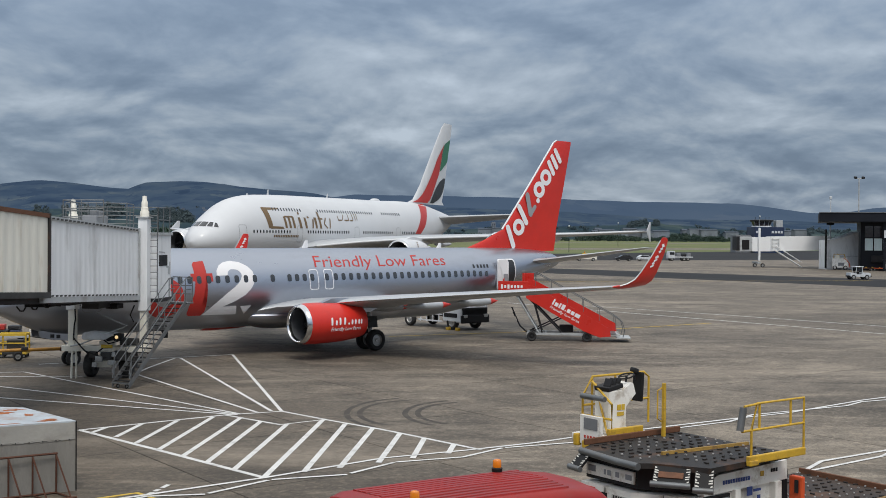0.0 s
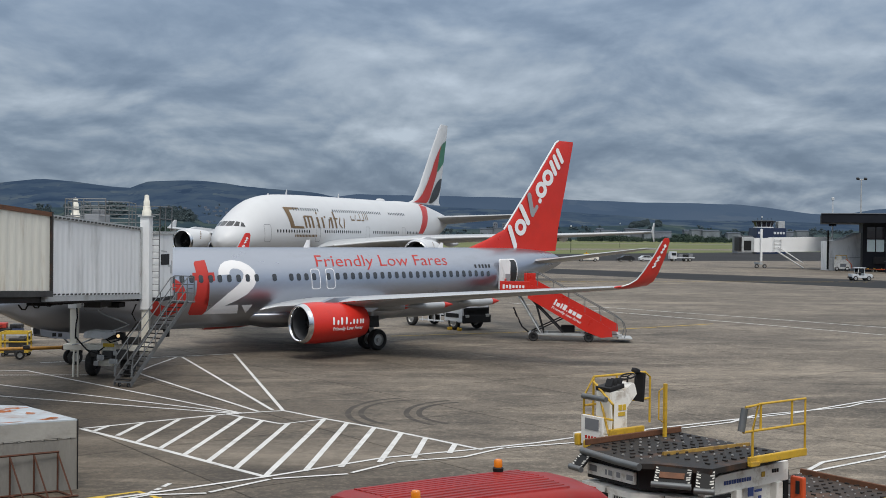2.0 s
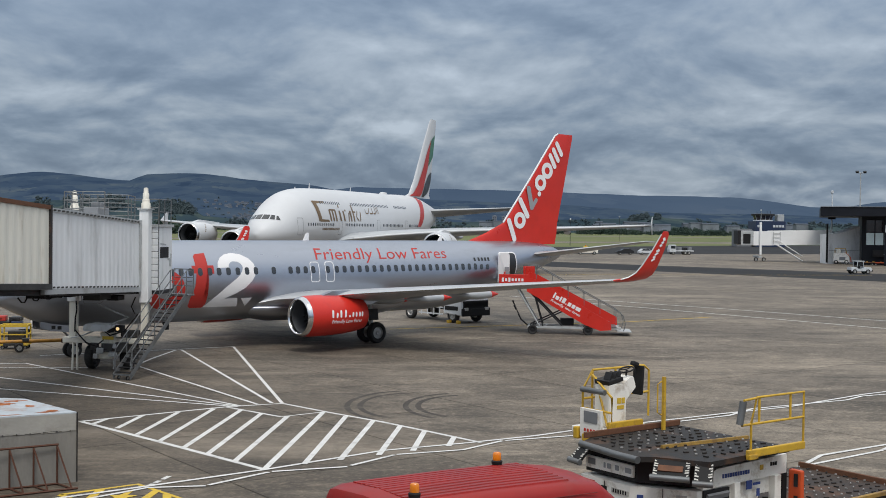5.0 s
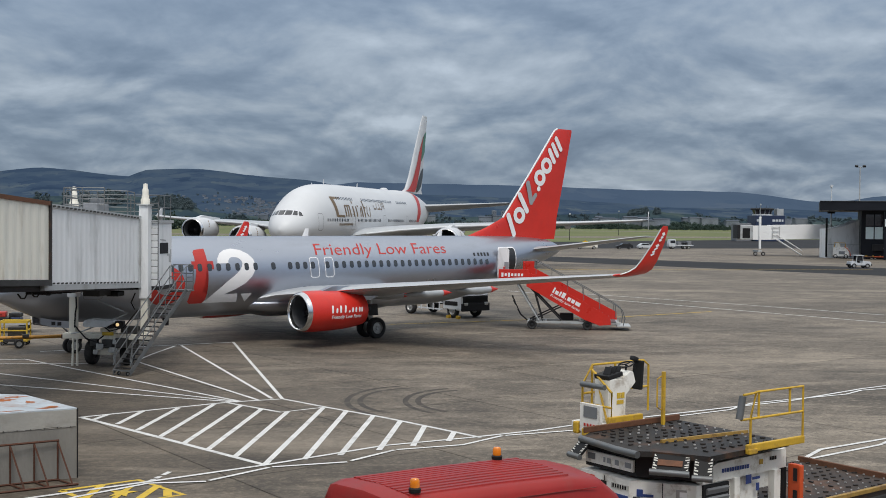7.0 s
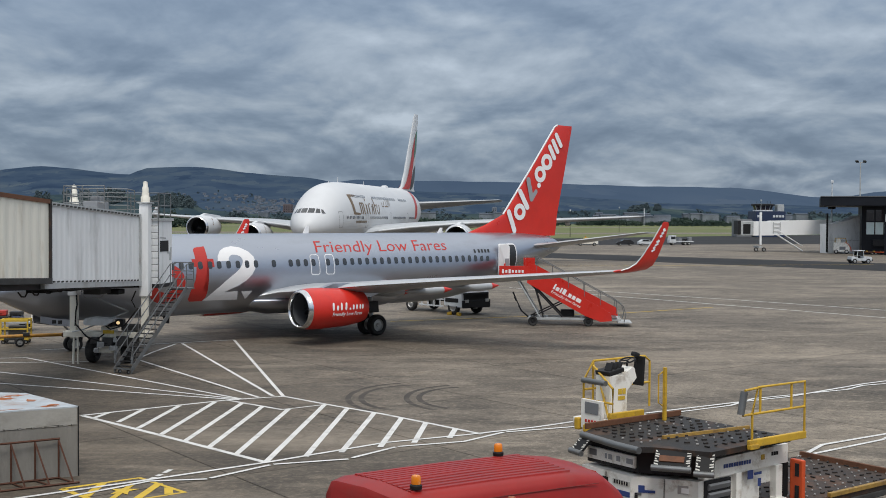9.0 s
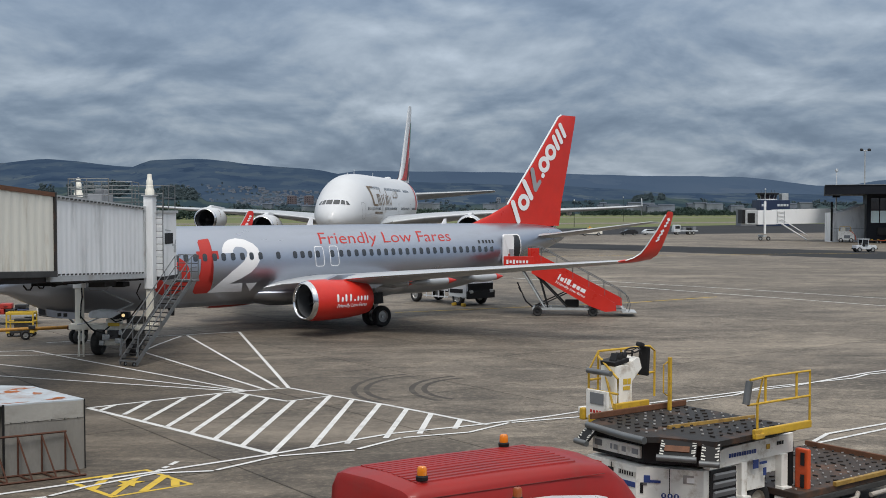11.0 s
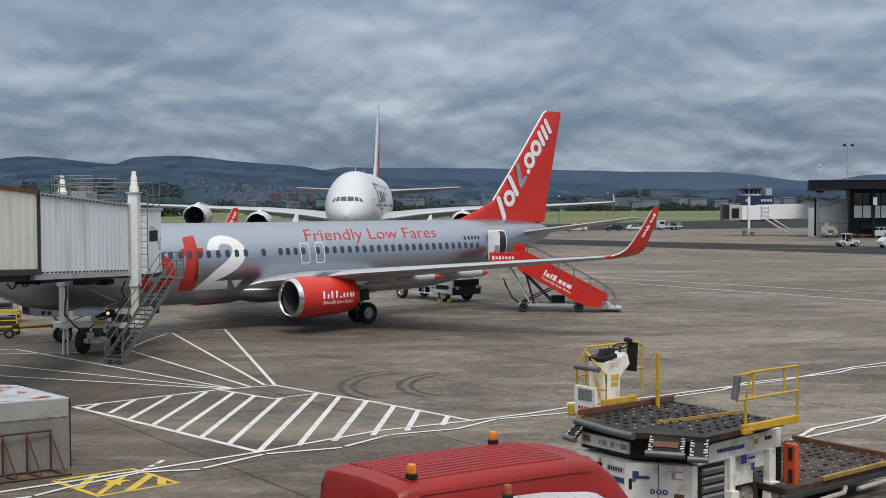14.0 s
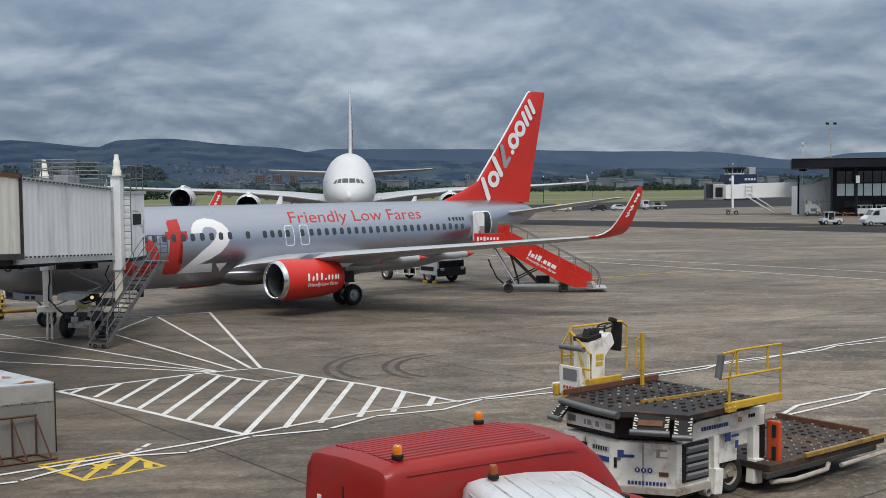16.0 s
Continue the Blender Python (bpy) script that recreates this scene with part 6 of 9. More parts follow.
    railing(top, [(0.35, 0.25, 6.28), (-0.4, 0.25, 6.32), (-0.5, 1.5, 6.33), (-0.5, 2.8, 6.33)], 1.0, 3)
    for x, y in ((-2.0, 1.0), (-0.9, 1.3)):
        bm = bmesh.new()
        box(bm, (x, y, 6.62), (0.8, 0.6, 0.34), None, 0.05)
        box(bm, (x + 0.1, y, 6.86), (0.3, 0.3, 0.3), None, 0.05)
        part("roof_unit", bm, M["mid_grey"], top)
    bm = bmesh.new()
    box(bm, (-6.2, 2.0, 6.74), (3.0, 0.5, 0.1), None, 0.02)
    part("roof_tray", bm, M["rust"], top)
    return top


def build_bridge_stairs():
    """The service stair from the apron up to the cab, with treads and double handrails."""
    foot, head = Vector((-12.5, 44.42, 0.18)), Vector((-11.05, 47.35, 3.22))
    flat = Vector((head.x - foot.x, head.y - foot.y, 0))
    run, rise = flat.length, head.z - foot.z
    top = thing("service_stairs", pose(foot.x, foot.y, 0, 0, 0, math.degrees(math.atan2(flat.y, flat.x))), "galvanised steel service stairs leading up to the jet bridge cab", "stairs")
    n, w = 18, 0.86
    bm = bmesh.new()
    box(bm, (0, 0, 0), (0.2, w - 0.06, 0.03), None, 0.004)
    t0 = part("tread", bm, M["dark_metal"], top, "dark open-grid tread")
    for k in range(n):
        m = Matrix.Translation((run * (k + 0.5) / n, 0, 0.18 + rise * (k + 0.6) / n))
        if k == 0:
            t0.matrix_basis = m
        else:
            again(t0, m, top)
    for y in (-w / 2, w / 2):
        bm = bmesh.new()
        loft(bm, [[(x, y - 0.02, z - 0.11), (x, y + 0.02, z - 0.11), (x, y + 0.02, z + 0.11), (x, y - 0.02, z + 0.11)] for x, z in ((-0.1, 0.14), (run, 0.18 + rise))])
        part("stringer", bm, M["steel"], top)
        for h in (0.55, 1.0):
            bm = bmesh.new()
            tube(bm, [(-0.1, y, 0.18 + h * 0.4), (0.02, y, 0.22 + h), (run, y, 0.18 + rise + h), (run + 0.34, y, 0.18 + rise + h)], 0.022, 7)
            part("handrail", bm, M["steel"], top)
        for k in range(6):
            f = k / 5
            bm = bmesh.new()
            rod(bm, (run * f, y, 0.18 + rise * f), (run * f, y, 1.18 + rise * f), 0.02, None, 6)
            part("post", bm, M["steel"], top)
    bm = bmesh.new()
    box(bm, (run + 0.18, 0, 0.16 + rise), (0.4, 1.1, 0.06), None, 0.01)
    part("landing", bm, M["steel"], top)
    railing(top, [(run + 0.34, -0.52, 0.18 + rise), (run + 0.34, 0.1, 0.18 + rise), (run + 0.34, 0.52, 0.18 + rise)], 1.05, 3)
    bm = bmesh.new()
    box(bm, (-0.02, 0, 0.2), (0.24, 0.9, 0.05), None, 0.01)
    part("foot_frame", bm, M["steel"], top)
    for y in (-0.22, 0.22):
        wheel(top, (-0.02, y, 0.085), 0.085, 0.05, M["tyre"], M["hub"], axis="y", name="castor")
    return top


jet_bridge = build_bridge()
build_bridge_stairs()


# ---- cargo loader in front of the stand ----
def bars_on(parent, name, m, items, mk):
    """Plain bars for writing: items of (centre, size) as thin boxes."""
    for c, s in items:
        bm = bmesh.new()
        box(bm, c, s)
        part(name, bm, M[mk], parent)


def build_loader():
    top = thing("cargo_loader", pose(6.18, 22.23, 0, 0, 0, 36.5), "white scissor-lift cargo loader with dark roller deck and yellow rails", "cargo loader")
    # white body panels: front faces are stepped, flank carries the wheel
    foot = [(-2.45, 2.3), (-2.45, 0.95), (-1.72, -0.08), (-0.72, -0.08), (-0.72, 2.3)]
    bm = bmesh.new()
    prism(bm, foot, "z", 0.36, 1.24)
    body = part("body", bm, M["ld_white"], top, "chipped white body panels")
    bm = bmesh.new()
    prism(bm, [(-2.52, 2.38), (-2.52, 0.92), (-1.76, -0.16), (-0.66, -0.16), (-0.66, 2.38)], "z", 0.28, 0.40)
    part("bumper", bm, M["rail_dirty"], body, "rust-streaked white bumper rail")
    bm = bmesh.new()
    prism(bm, [(-2.3, 2.2), (-2.3, 1.0), (-1.65, 0.05), (1.0, 0.05), (1.0, 2.2)], "z", 0.14, 0.30)
    part("chassis", bm, M["dark_metal"], top)
    # seams between the doors
    bm = bmesh.new()
    box(bm, (-2.455, 1.62, 0.82), (0.012, 0.014, 0.8))
    part("door_seam", bm, M["dark_metal"], body)
    bm = bmesh.new()
    box(bm, (-2.09, 0.435, 0.82), (0.014, 0.014, 0.84), (0, 0, 35))
    part("door_seam", bm, M["dark_metal"], body)
    # details on the front doors: lamps, vents, plates; writing as plain bars
    u = Vector((0.73, -1.03, 0)).normalized()
    ang = math.degrees(math.atan2(u.y, u.x))

    def front(f, z, w, h, name, mk, d=0.012):
        p = Vector((-2.45, 0.95, 0)) + u * f
        bm = bmesh.new()
        if name == "logo_disc":
            nr = Vector((u.y, -u.x, 0))
            rod(bm, p + nr * 0.014 + Vector((0, 0, z)), p - nr * 0.014 + Vector((0, 0, z)), w * 0.5, None, 14)
            part(name, bm, M[mk], body)
            return
        box(bm, (p.x - 0.004, p.y - 0.004, z), (w, d * 2, h), (0, 0, ang), 0.004)
        part(name, bm, M[mk], body)

    def left(f, z, w, h, name, mk, d=0.012):
        bm = bmesh.new()
        if name == "logo_disc":
            rod(bm, (-2.464, 2.3 - f, z), (-2.44, 2.3 - f, z), w * 0.5, None, 14)
            part(name, bm, M[mk], body)
            return
        box(bm, (-2.452, 2.3 - f, z), (d * 2, w, h), None, 0.004)
        part(name, bm, M[mk], body)

    left(0.28, 1.05, 0.16, 0.13, "headlamp", "hub")
    left(0.66, 1.0, 0.15, 0.24, "vent", "black")
    left(1.1, 1.08, 0.46, 0.1, "plate", "hazard_w")
    for k in range(6):
        left(0.93 + 0.065 * k, 1.08, 0.04, 0.075, "plate_bar", "black", 0.016)
    left(1.15, 0.88, 0.34, 0.1, "sticker", "blue_mark")
    for k in range(3):
        left(0.62 + 0.13 * k, 0.72, 0.1, 0.1, "logo_disc", "blue_mark")
    left(1.2, 0.52, 0.12, 0.07, "latch", "hub")
    front(0.2, 1.02, 0.12, 0.14, "logo_square", "blue_mark")
    front(0.36, 0.98, 0.2, 0.05, "logo_bar", "blue_mark")
    front(0.98, 1.06, 0.2, 0.16, "headlamp", "hub")
    for k in range(3):
        front(0.52 + 0.12 * k, 0.72, 0.1, 0.1, "logo_disc", "blue_mark")
    front(1.02, 0.66, 0.18, 0.08, "side_lamp", "rust")
    for k in range(11):
        front(0.36 + 0.068 * k, 0.47, 0.045, 0.07, "writing_bar", "blue_mark")
    front(0.10, 0.84, 0.06, 0.2, "door_latch", "dark_metal")
    front(0.14, 0.92, 0.12, 0.05, "door_latch", "steel")
    for k in range(3):
        front(0.52 + 0.12 * k, 0.725, 0.03, 0.05, "logo_bar", "white_mark", 0.0155)
        left(0.62 + 0.13 * k, 0.725, 0.03, 0.05, "logo_bar", "white_mark", 0.0165)
    left(0.3, 1.16, 0.2, 0.03, "logo_bar", "red_mark")
    front(1.02, 1.05, 0.14, 0.1, "lamp_lens", "white_mark", 0.016)
    # flank: louvred grille
    bm = bmesh.new()
    box(bm, (-1.2, -0.1, 0.86), (0.74, 0.05, 0.74), None, 0.01)
    gr = part("grille", bm, M["dark_metal"], body, "grey louvred grille")
    for k in range(4):
        bm = bmesh.new()
        box(bm, (-1.2, -0.14, 0.6 + 0.17 * k), (0.62, 0.06, 0.12), (28, 0, 0), 0.01)
        part("louvre", bm, M["mid_grey"], gr)
    bm = bmesh.new()
    lathe(bm, [(-0.2, 0.085), (0.0, 0.085), (0.0, 0.06), (-0.18, 0.058)], 16, Matrix.Translation((-0.92, -0.2, 0.22)) @ Matrix.Rotation(radians(-90), 4, "Z"))
    part("exhaust_pipe", bm, M["roller_worn"], body, "short steel exhaust pipe", True)
    # long white side beam and posts round the wheel
    bm = bmesh.new()
    prism(bm, [(-1.62, 1.26), (0.9, 1.30), (0.9, 1.68), (-1.2, 1.62), (-1.62, 1.5)], "y", -0.14, 0.02)
    beam = part("side_beam", bm, M["ld_white"], top, "white side beam with blue writing bars")
    for k in range(11):
        bm = bmesh.new()
        box(bm, (-1.05 + 0.075 * k, -0.148, 1.46), (0.05, 0.012, 0.075))
        part("writing_bar", bm, M["blue_mark"], beam)
    bars_on(beam, "logo_square", None, [((-0.28, -0.148, 1.2), (0.16, 0.014, 0.17))], "blue_mark")
    bars_on(beam, "logo_bar", None, [((-0.05, -0.148, 1.2), (0.22, 0.012, 0.05))], "blue_mark")
    bars_on(beam, "warning_sign", None, [((0.1, -0.148, 1.5), (0.1, 0.012, 0.1))], "ld_yellow")
    bars_on(beam, "number_bar", None, [((0.4 + 0.075 * k, -0.148, 1.53), (0.05, 0.012, 0.07)) for k in range(3)], "black")
    bars_on(beam, "sticker", None, [((0.0, -0.148, 1.02), (0.09, 0.012, 0.15))], "blue_mark")
    bm = bmesh.new()
    box(bm, (-0.42, 0.0, 0.98), (1.1, 0.1, 0.62), None, 0.01)
    box(bm, (0.32, 0.0, 1.12), (0.5, 0.1, 0.34), None, 0.01)
    part("wheel_arch", bm, M["ld_white"], top)
    for x, zl, w in ((-0.68, 0.2, 0.16), (0.56, 0.16, 0.2)):
        bm = bmesh.new()
        box(bm, (x, -0.12, (zl + 1.3) / 2), (w, 0.16, 1.3 - zl), None, 0.015)
        box(bm, (x, -0.16, 0.4), (w * 1.5, 0.2, 0.5), (0, 6, 0), 0.02)
        part("post", bm, M["ld_white"], top)
    for x, y in ((0.0, 0.12), (0.0, 1.95), (-1.7, 1.9)):
        wheel(top, (x, y, 0.39), 0.39, 0.27, M["tyre"], M["wheel_rust"], rim=0.56)
    for x, y in ((2.9, 0.3), (2.9, 1.8)):
        wheel(top, (x, y, 0.21), 0.21, 0.2, M["tyre"], M["wheel_rust"])
    # underside of the deck: dark structure, hydraulic flaps with hazard stripes
    bm = bmesh.new()
    prism(bm, [(-2.3, 2.3), (-2.3, 0.9), (-1.6, 0.0), (0.7, 0.0), (0.7, 2.3)], "z", 1.3, 1.78)
    part("deck_frame", bm, M["dark_metal"], top)
    bm = bmesh.new()
    box(bm, (-2.33, 1.6, 1.5), (0.06, 1.3, 0.24), None, 0.015)
    fr = part("front_rail", bm, M["ld_white"], top, "dirty white front rail")
    bars_on(fr, "warning_sign", None, [((-2.363, y, 1.5), (0.012, w, 0.1)) for y, w in ((1.72, 0.05), (1.6, 0.1), (1.38, 0.1), (1.08, 0.16))], "grey_mark")
    bars_on(fr, "slot", None, [((-2.363, 2.08, 1.52), (0.012, 0.2, 0.12))], "mid_grey")
    deck_poly = [(-2.66, 0.64), (-2.38, 2.3), (-1.98, 2.52), (0.66, 2.52), (0.66, -0.38), (-1.86, -0.5), (-2.38, 0.42)]
    bm = bmesh.new()
    prism(bm, deck_poly, "z", 1.78, 1.885)
    deck = part("deck", bm, M["deck"], top, "dark steel roller deck with brown rust")
    # rollers: rows of small proud ribs with bright ends
    bm = bmesh.new()
    box(bm, (0, 0, 0), (0.11, 0.045, 0.03), (0, 0, 0), 0.01)
    r0 = part("roller", bm, M["deck"], deck)
    bm = bmesh.new()
    box(bm, (0, 0, 0.004), (0.05, 0.03, 0.032), None, 0.008)
    r1 = part("roller", bm, M["roller_worn"], deck, "worn bright roller")
    rnd = random.Random(4)
    first = {0: True, 1: True}

    def roll(x, y, z, turn, which, par):
        m = Matrix.Translation((x, y, z)) @ Matrix.Rotation(radians(turn), 4, "Z")
        src = (r0, r1)[which]
        if first[which]:
            src.matrix_basis = m
            first[which] = False
        else:
            again(src, m, par)

    for i in range(12):
        for k in range(11):
            x, y = -2.3 + 0.25 * i, -0.15 + 0.245 * k
            if (x < -1.75 and y < 0.75) or (x < -2.05 and y > 1.6):
                continue
            roll(x + rnd.uniform(-0.02, 0.02), y, 1.9, rnd.choice((0, 30, -30, 90)), 0 if rnd.random() < 0.55 else 1, deck)
    bm = bmesh.new()
    tube(bm, [(-2.66, 0.55, 1.83), (-2.62, 1.2, 1.83), (-2.42, 2.34, 1.83)], 0.07, 12)
    part("front_roller", bm, M["steel"], deck, "grey tubular front bumper", True)
    # folded flaps: each hangs forward and down from the deck edge
    def flap(a, b, out, drop, rust):
        """a, b: hinge ends; out: how far its foot swings forwards (a vector); drop: how far down."""
        a, b, out = Vector(a), Vector(b), Vector(out)
        down = out + Vector((0, 0, -drop))
        u2 = (b - a).normalized()
        nrm = u2.cross(down).normalized()
        if nrm.dot(out) < 0:
            nrm = -nrm
        at = lambda f, g2, d=0.0: a + (b - a) * f + down * g2 + nrm * d
        bm = bmesh.new()
        loft(bm, [[at(0, 0, d), at(1, 0, d), at(1, 1, d), at(0, 1, d)] for d in (0.0, 0.045)])
        fl = part("hinged_flap", bm, M["black"], top, "black flap edged with worn white chevrons")
        for side in (0, 1):
            ln = (b - a).length
            for k in range(6):
                g0, r1 = 0.04 + 0.15 * k + 0.02 * (k % 2), 0.075 * (1 if (k + side) % 3 else 0.5) / ln
                e0 = 0.012 / ln
                p0, p1 = (e0, e0 + r1) if side == 0 else (1 - e0, 1 - e0 - r1)
                bm = bmesh.new()
                bm.faces.new([bm.verts.new(at(*q, 0.049)) for q in ((p0, g0), (p1, g0 + 0.05), (p1, g0 + 0.11), (p0, g0 + 0.09))])
                part("chevron", bm, M["hazard_w"], fl)
        if rust:
            bm = bmesh.new()
            loft(bm, [[at(0.14, 0.38, d), at(0.82, 0.38, d), at(0.82, 0.72, d), at(0.14, 0.72, d)] for d in (0.046, 0.07)])
            part("rust_plate", bm, M["rust"], fl, "rusty brown plate")
        bm = bmesh.new()
        rod(bm, at(-0.05, 1.06, 0.02), at(1.03, 1.06, 0.02), 0.058, None, 14)
        part("flap_roller", bm, M["steel"], fl, "grey tubular roller", True)

    flap((-2.36, 2.36, 1.8), (-2.42, 2.0, 1.8), (-0.27, 0.05, 0), 0.27, False)
    flap((-2.36, 0.40, 1.82), (-1.98, -0.16, 1.82), (-0.25, -0.16, 0), 0.25, True)
    flap((-1.94, -0.22, 1.82), (-1.74, -0.50, 1.82), (-0.22, -0.15, 0), 0.31, False)
    # brown edge rails and yellow guide
    bm = bmesh.new()
    box(bm, (-0.75, 2.5, 1.95), (2.85, 0.06, 0.12), None, 0.012)
    part("edge_rail", bm, M["rust"], deck, "rusty edge rail")
    bm = bmesh.new()
    loft(bm, [[(x, y - 0.035, 1.885), (x, y + 0.035, 1.885), (x, y + 0.025, 1.945), (x, y - 0.025, 1.945)] for x, y in ((-1.62, 0.91), (0.68, 0.66))])
    part("guide_rail", bm, M["yellow_worn"], deck, "worn yellow guide rail")
    # yellow guard rail with its kick plate
    bm = bmesh.new()
    box(bm, (0.05, -0.52, 1.92), (1.75, 0.08, 0.15), None, 0.02)
    box(bm, (-0.7, -0.54, 1.86), (0.26, 0.1, 0.1), None, 0.02)
    kick = part("kick_plate", bm, M["ld_yellow"], top, "yellow kick plate")
    for pts in ([(-0.72, -0.52, 1.95), (-0.72, -0.52, 2.5), (-0.56, -0.52, 2.98), (0.9, -0.52, 2.98), (0.9, -0.52, 1.95)], [(-1.0, -0.52, 2.48), (0.9, -0.52, 2.48)], [(-0.94, -0.52, 2.95), (-0.56, -0.52, 2.97)], [(-0.46, -0.5, 2.5), (-0.46, -0.5, 2.97)], [(0.5, -0.5, 2.5), (0.5, -0.5, 2.97)]):
        bm = bmesh.new()
        tube(bm, pts, 0.024, 8)
        part("rail", bm, M["ld_yellow"], kick, smooth=True)
    bm = bmesh.new()
    rod(bm, (-1.06, -0.52, 2.5), (-0.96, -0.52, 2.93), 0.07, None, 12)
    part("foam_sleeve", bm, M["steel"], kick, smooth=True)
    # operator stand
    bm = bmesh.new()
    box(bm, (-0.75, 3.05, 1.86), (1.5, 1.1, 0.14), None, 0.02)
    st = part("operator_stand", bm, M["ld_white"], top, "white operator platform")
    bm = bmesh.new()
    box(bm, (-0.88, 2.62, 1.97), (1.0, 0.1, 0.28), None, 0.015)
    part("kick_plate", bm, M["ld_yellow"], st)
    bm = bmesh.new()
    prism(bm, [(-1.14, 1.93), (-0.62, 1.93), (-0.60, 2.72), (-0.73, 2.86), (-1.12, 2.86)], "y", 2.85, 3.3)
    bmesh.ops.bevel(bm, geom=bm.edges[:], offset=0.02, segments=2, affect="EDGES")
    con = part("console", bm, M["ld_white"], st, "white control console")
    bm = bmesh.new()
    prism(bm, [(-0.7, 2.42), (-0.64, 2.40), (-0.26, 2.74), (-0.34, 2.98), (-0.44, 3.0), (-0.72, 2.84)], "y", 2.9, 3.25)
    bmesh.ops.bevel(bm, geom=bm.edges[:], offset=0.02, segments=2, affect="EDGES")
    part("console_head", bm, M["ld_white"], con)
    bm = bmesh.new()
    box(bm, (-0.92, 3.08, 2.92), (0.44, 0.44, 0.1), (0, -10, 0), 0.02)
    part("control_panel", bm, M["dark_metal"], con)
    for k in range(3):
        bm = bmesh.new()
        box(bm, (-1.02 + 0.13 * k, 3.0, 3.02), (0.04, 0.2, 0.18), (0, 24, 0), 0.01)
        part("control_lever", bm, M["dark_metal"], con)
    bars_on(con, "warning_sign", None, [((-0.84, 2.844, 2.5), (0.11, 0.012, 0.12)), ((-0.72, 2.844, 2.5), (0.09, 0.012, 0.12)), ((-0.8, 2.844, 2.36), (0.2, 0.012, 0.08))], "line_y")
    bm = bmesh.new()
    c = Vector((-0.42, 3.05, 3.12))
    ring = [c + Vector((0.17 * math.cos(t) * 0.9, 0.17 * math.sin(t), 0.05 * math.cos(t))) for t in (2 * math.pi * k / 18 for k in range(18))]
    tube(bm, ring, 0.018, 6, closed=True)
    rod(bm, c, c - Vector((0.02, 0, 0.26)), 0.02)
    for k in (0, 6, 12):
        rod(bm, c, ring[k], 0.012, None, 5)
    part("steering_wheel", bm, M["black"], con, smooth=True)
    bm = bmesh.new()
    box(bm, (-0.02, 3.08, 2.86), (0.08, 0.28, 0.64), (0, 4, 0), 0.03)
    part("seat_back", bm, M["black"], st, "black backrest")
    bm = bmesh.new()
    box(bm, (-0.12, 3.1, 3.22), (0.16, 0.14, 0.1), (0, 20, 0), 0.03)
    rod(bm, (-0.1, 3.1, 3.0), (-0.12, 3.1, 3.2), 0.015)
    part("mirror", bm, M["dark_metal"], st)
    for pts in ([(-1.28, 3.5, 1.95), (-1.28, 3.5, 2.7), (-1.0, 3.5, 3.1), (0.6, 3.5, 3.1), (0.76, 3.5, 2.98), (0.76, 3.5, 1.95)], [(-1.28, 3.5, 2.5), (0.76, 3.5, 2.5)], [(0.3, 3.5, 2.5), (0.3, 3.5, 3.1)], [(-1.0, 3.5, 1.95), (-1.0, 3.5, 3.08)], [(-0.3, 3.5, 1.95), (-0.3, 3.5, 3.1)], [(-1.28, 2.62, 1.95), (-1.28, 2.62, 2.62), (-1.05, 3.45, 3.0)], [(-1.28, 2.62, 2.3), (-1.28, 3.5, 2.3)], [(-1.28, 2.75, 2.0), (-1.0, 3.4, 2.95)]):
        bm = bmesh.new()
        tube(bm, pts, 0.026, 8)
        part("rail", bm, M["ld_yellow"], st, smooth=True)
    bm = bmesh.new()
    box(bm, (-0.05, 2.3, 2.42), (0.07, 0.07, 1.2), None, 0.012)
    gp = part("gate_post", bm, M["ld_yellow"], top, "yellow gate post")
    bm = bmesh.new()
    tube(bm, [(-0.09, 2.33, 2.2), (-0.18, 2.36, 2.26), (-0.18, 2.36, 2.86), (-0.09, 2.33, 2.92)], 0.018, 6)
    part("grab_handle", bm, M["ld_yellow"], gp)
    bm = bmesh.new()
    box(bm, (-1.55, 2.95, 2.06), (0.07, 0.62, 0.62), None, 0.015)
    pn = part("step_panel", bm, M["ld_white"], st)
    bm = bmesh.new()
    box(bm, (-1.592, 2.93, 2.2), (0.015, 0.4, 0.24), None, 0.005)
    part("step_opening", bm, M["mid_grey"], pn)
    bars_on(pn, "logo_bar", None, [((-1.59, 3.1 - 0.09 * k, 1.92), (0.012, 0.05, 0.06)) for k in range(4)], "red_mark")
    bm = bmesh.new()
    box(bm, (-1.56, 2.92, 1.75), (0.1, 0.5, 0.16), None, 0.02)
    box(bm, (-1.56, 3.36, 1.82), (0.14, 0.14, 0.26), None, 0.04)
    part("step_foot", bm, M["ld_yellow"], pn)
    bm = bmesh.new()
    rod(bm, (-1.36, 2.75, 2.72), (-1.36, 3.45, 2.72), 0.06, None, 12)
    part("foam_sleeve", bm, M["steel"], st, smooth=True)
    # rear low platform
    bm = bmesh.new()
    box(bm, (2.45, 0.75, 0.54), (4.1, 2.8, 0.14), None, 0.02)
    low = part("low_platform", bm, M["deck_rust"], top, "lowered dark roller platform, rusty brown")
    for i in range(15):
        for k in range(11):
            roll(0.62 + 0.265 * i, -0.42 + 0.245 * k, 0.625, rnd.choice((0, 30, -30, 90)), 0 if rnd.random() < 0.6 else 1, low)
    bm = bmesh.new()
    box(bm, (4.42, 0.9, 0.66), (0.08, 2.4, 0.14), None, 0.012)
    part("end_stop", bm, M["rust"], low, "rusty end stop")
    bm = bmesh.new()
    box(bm, (3.05, -0.66, 0.64), (3.0, 0.09, 0.09), None, 0.012)
    part("guide_rail", bm, M["yellow_worn"], low, "worn yellow guide rail")
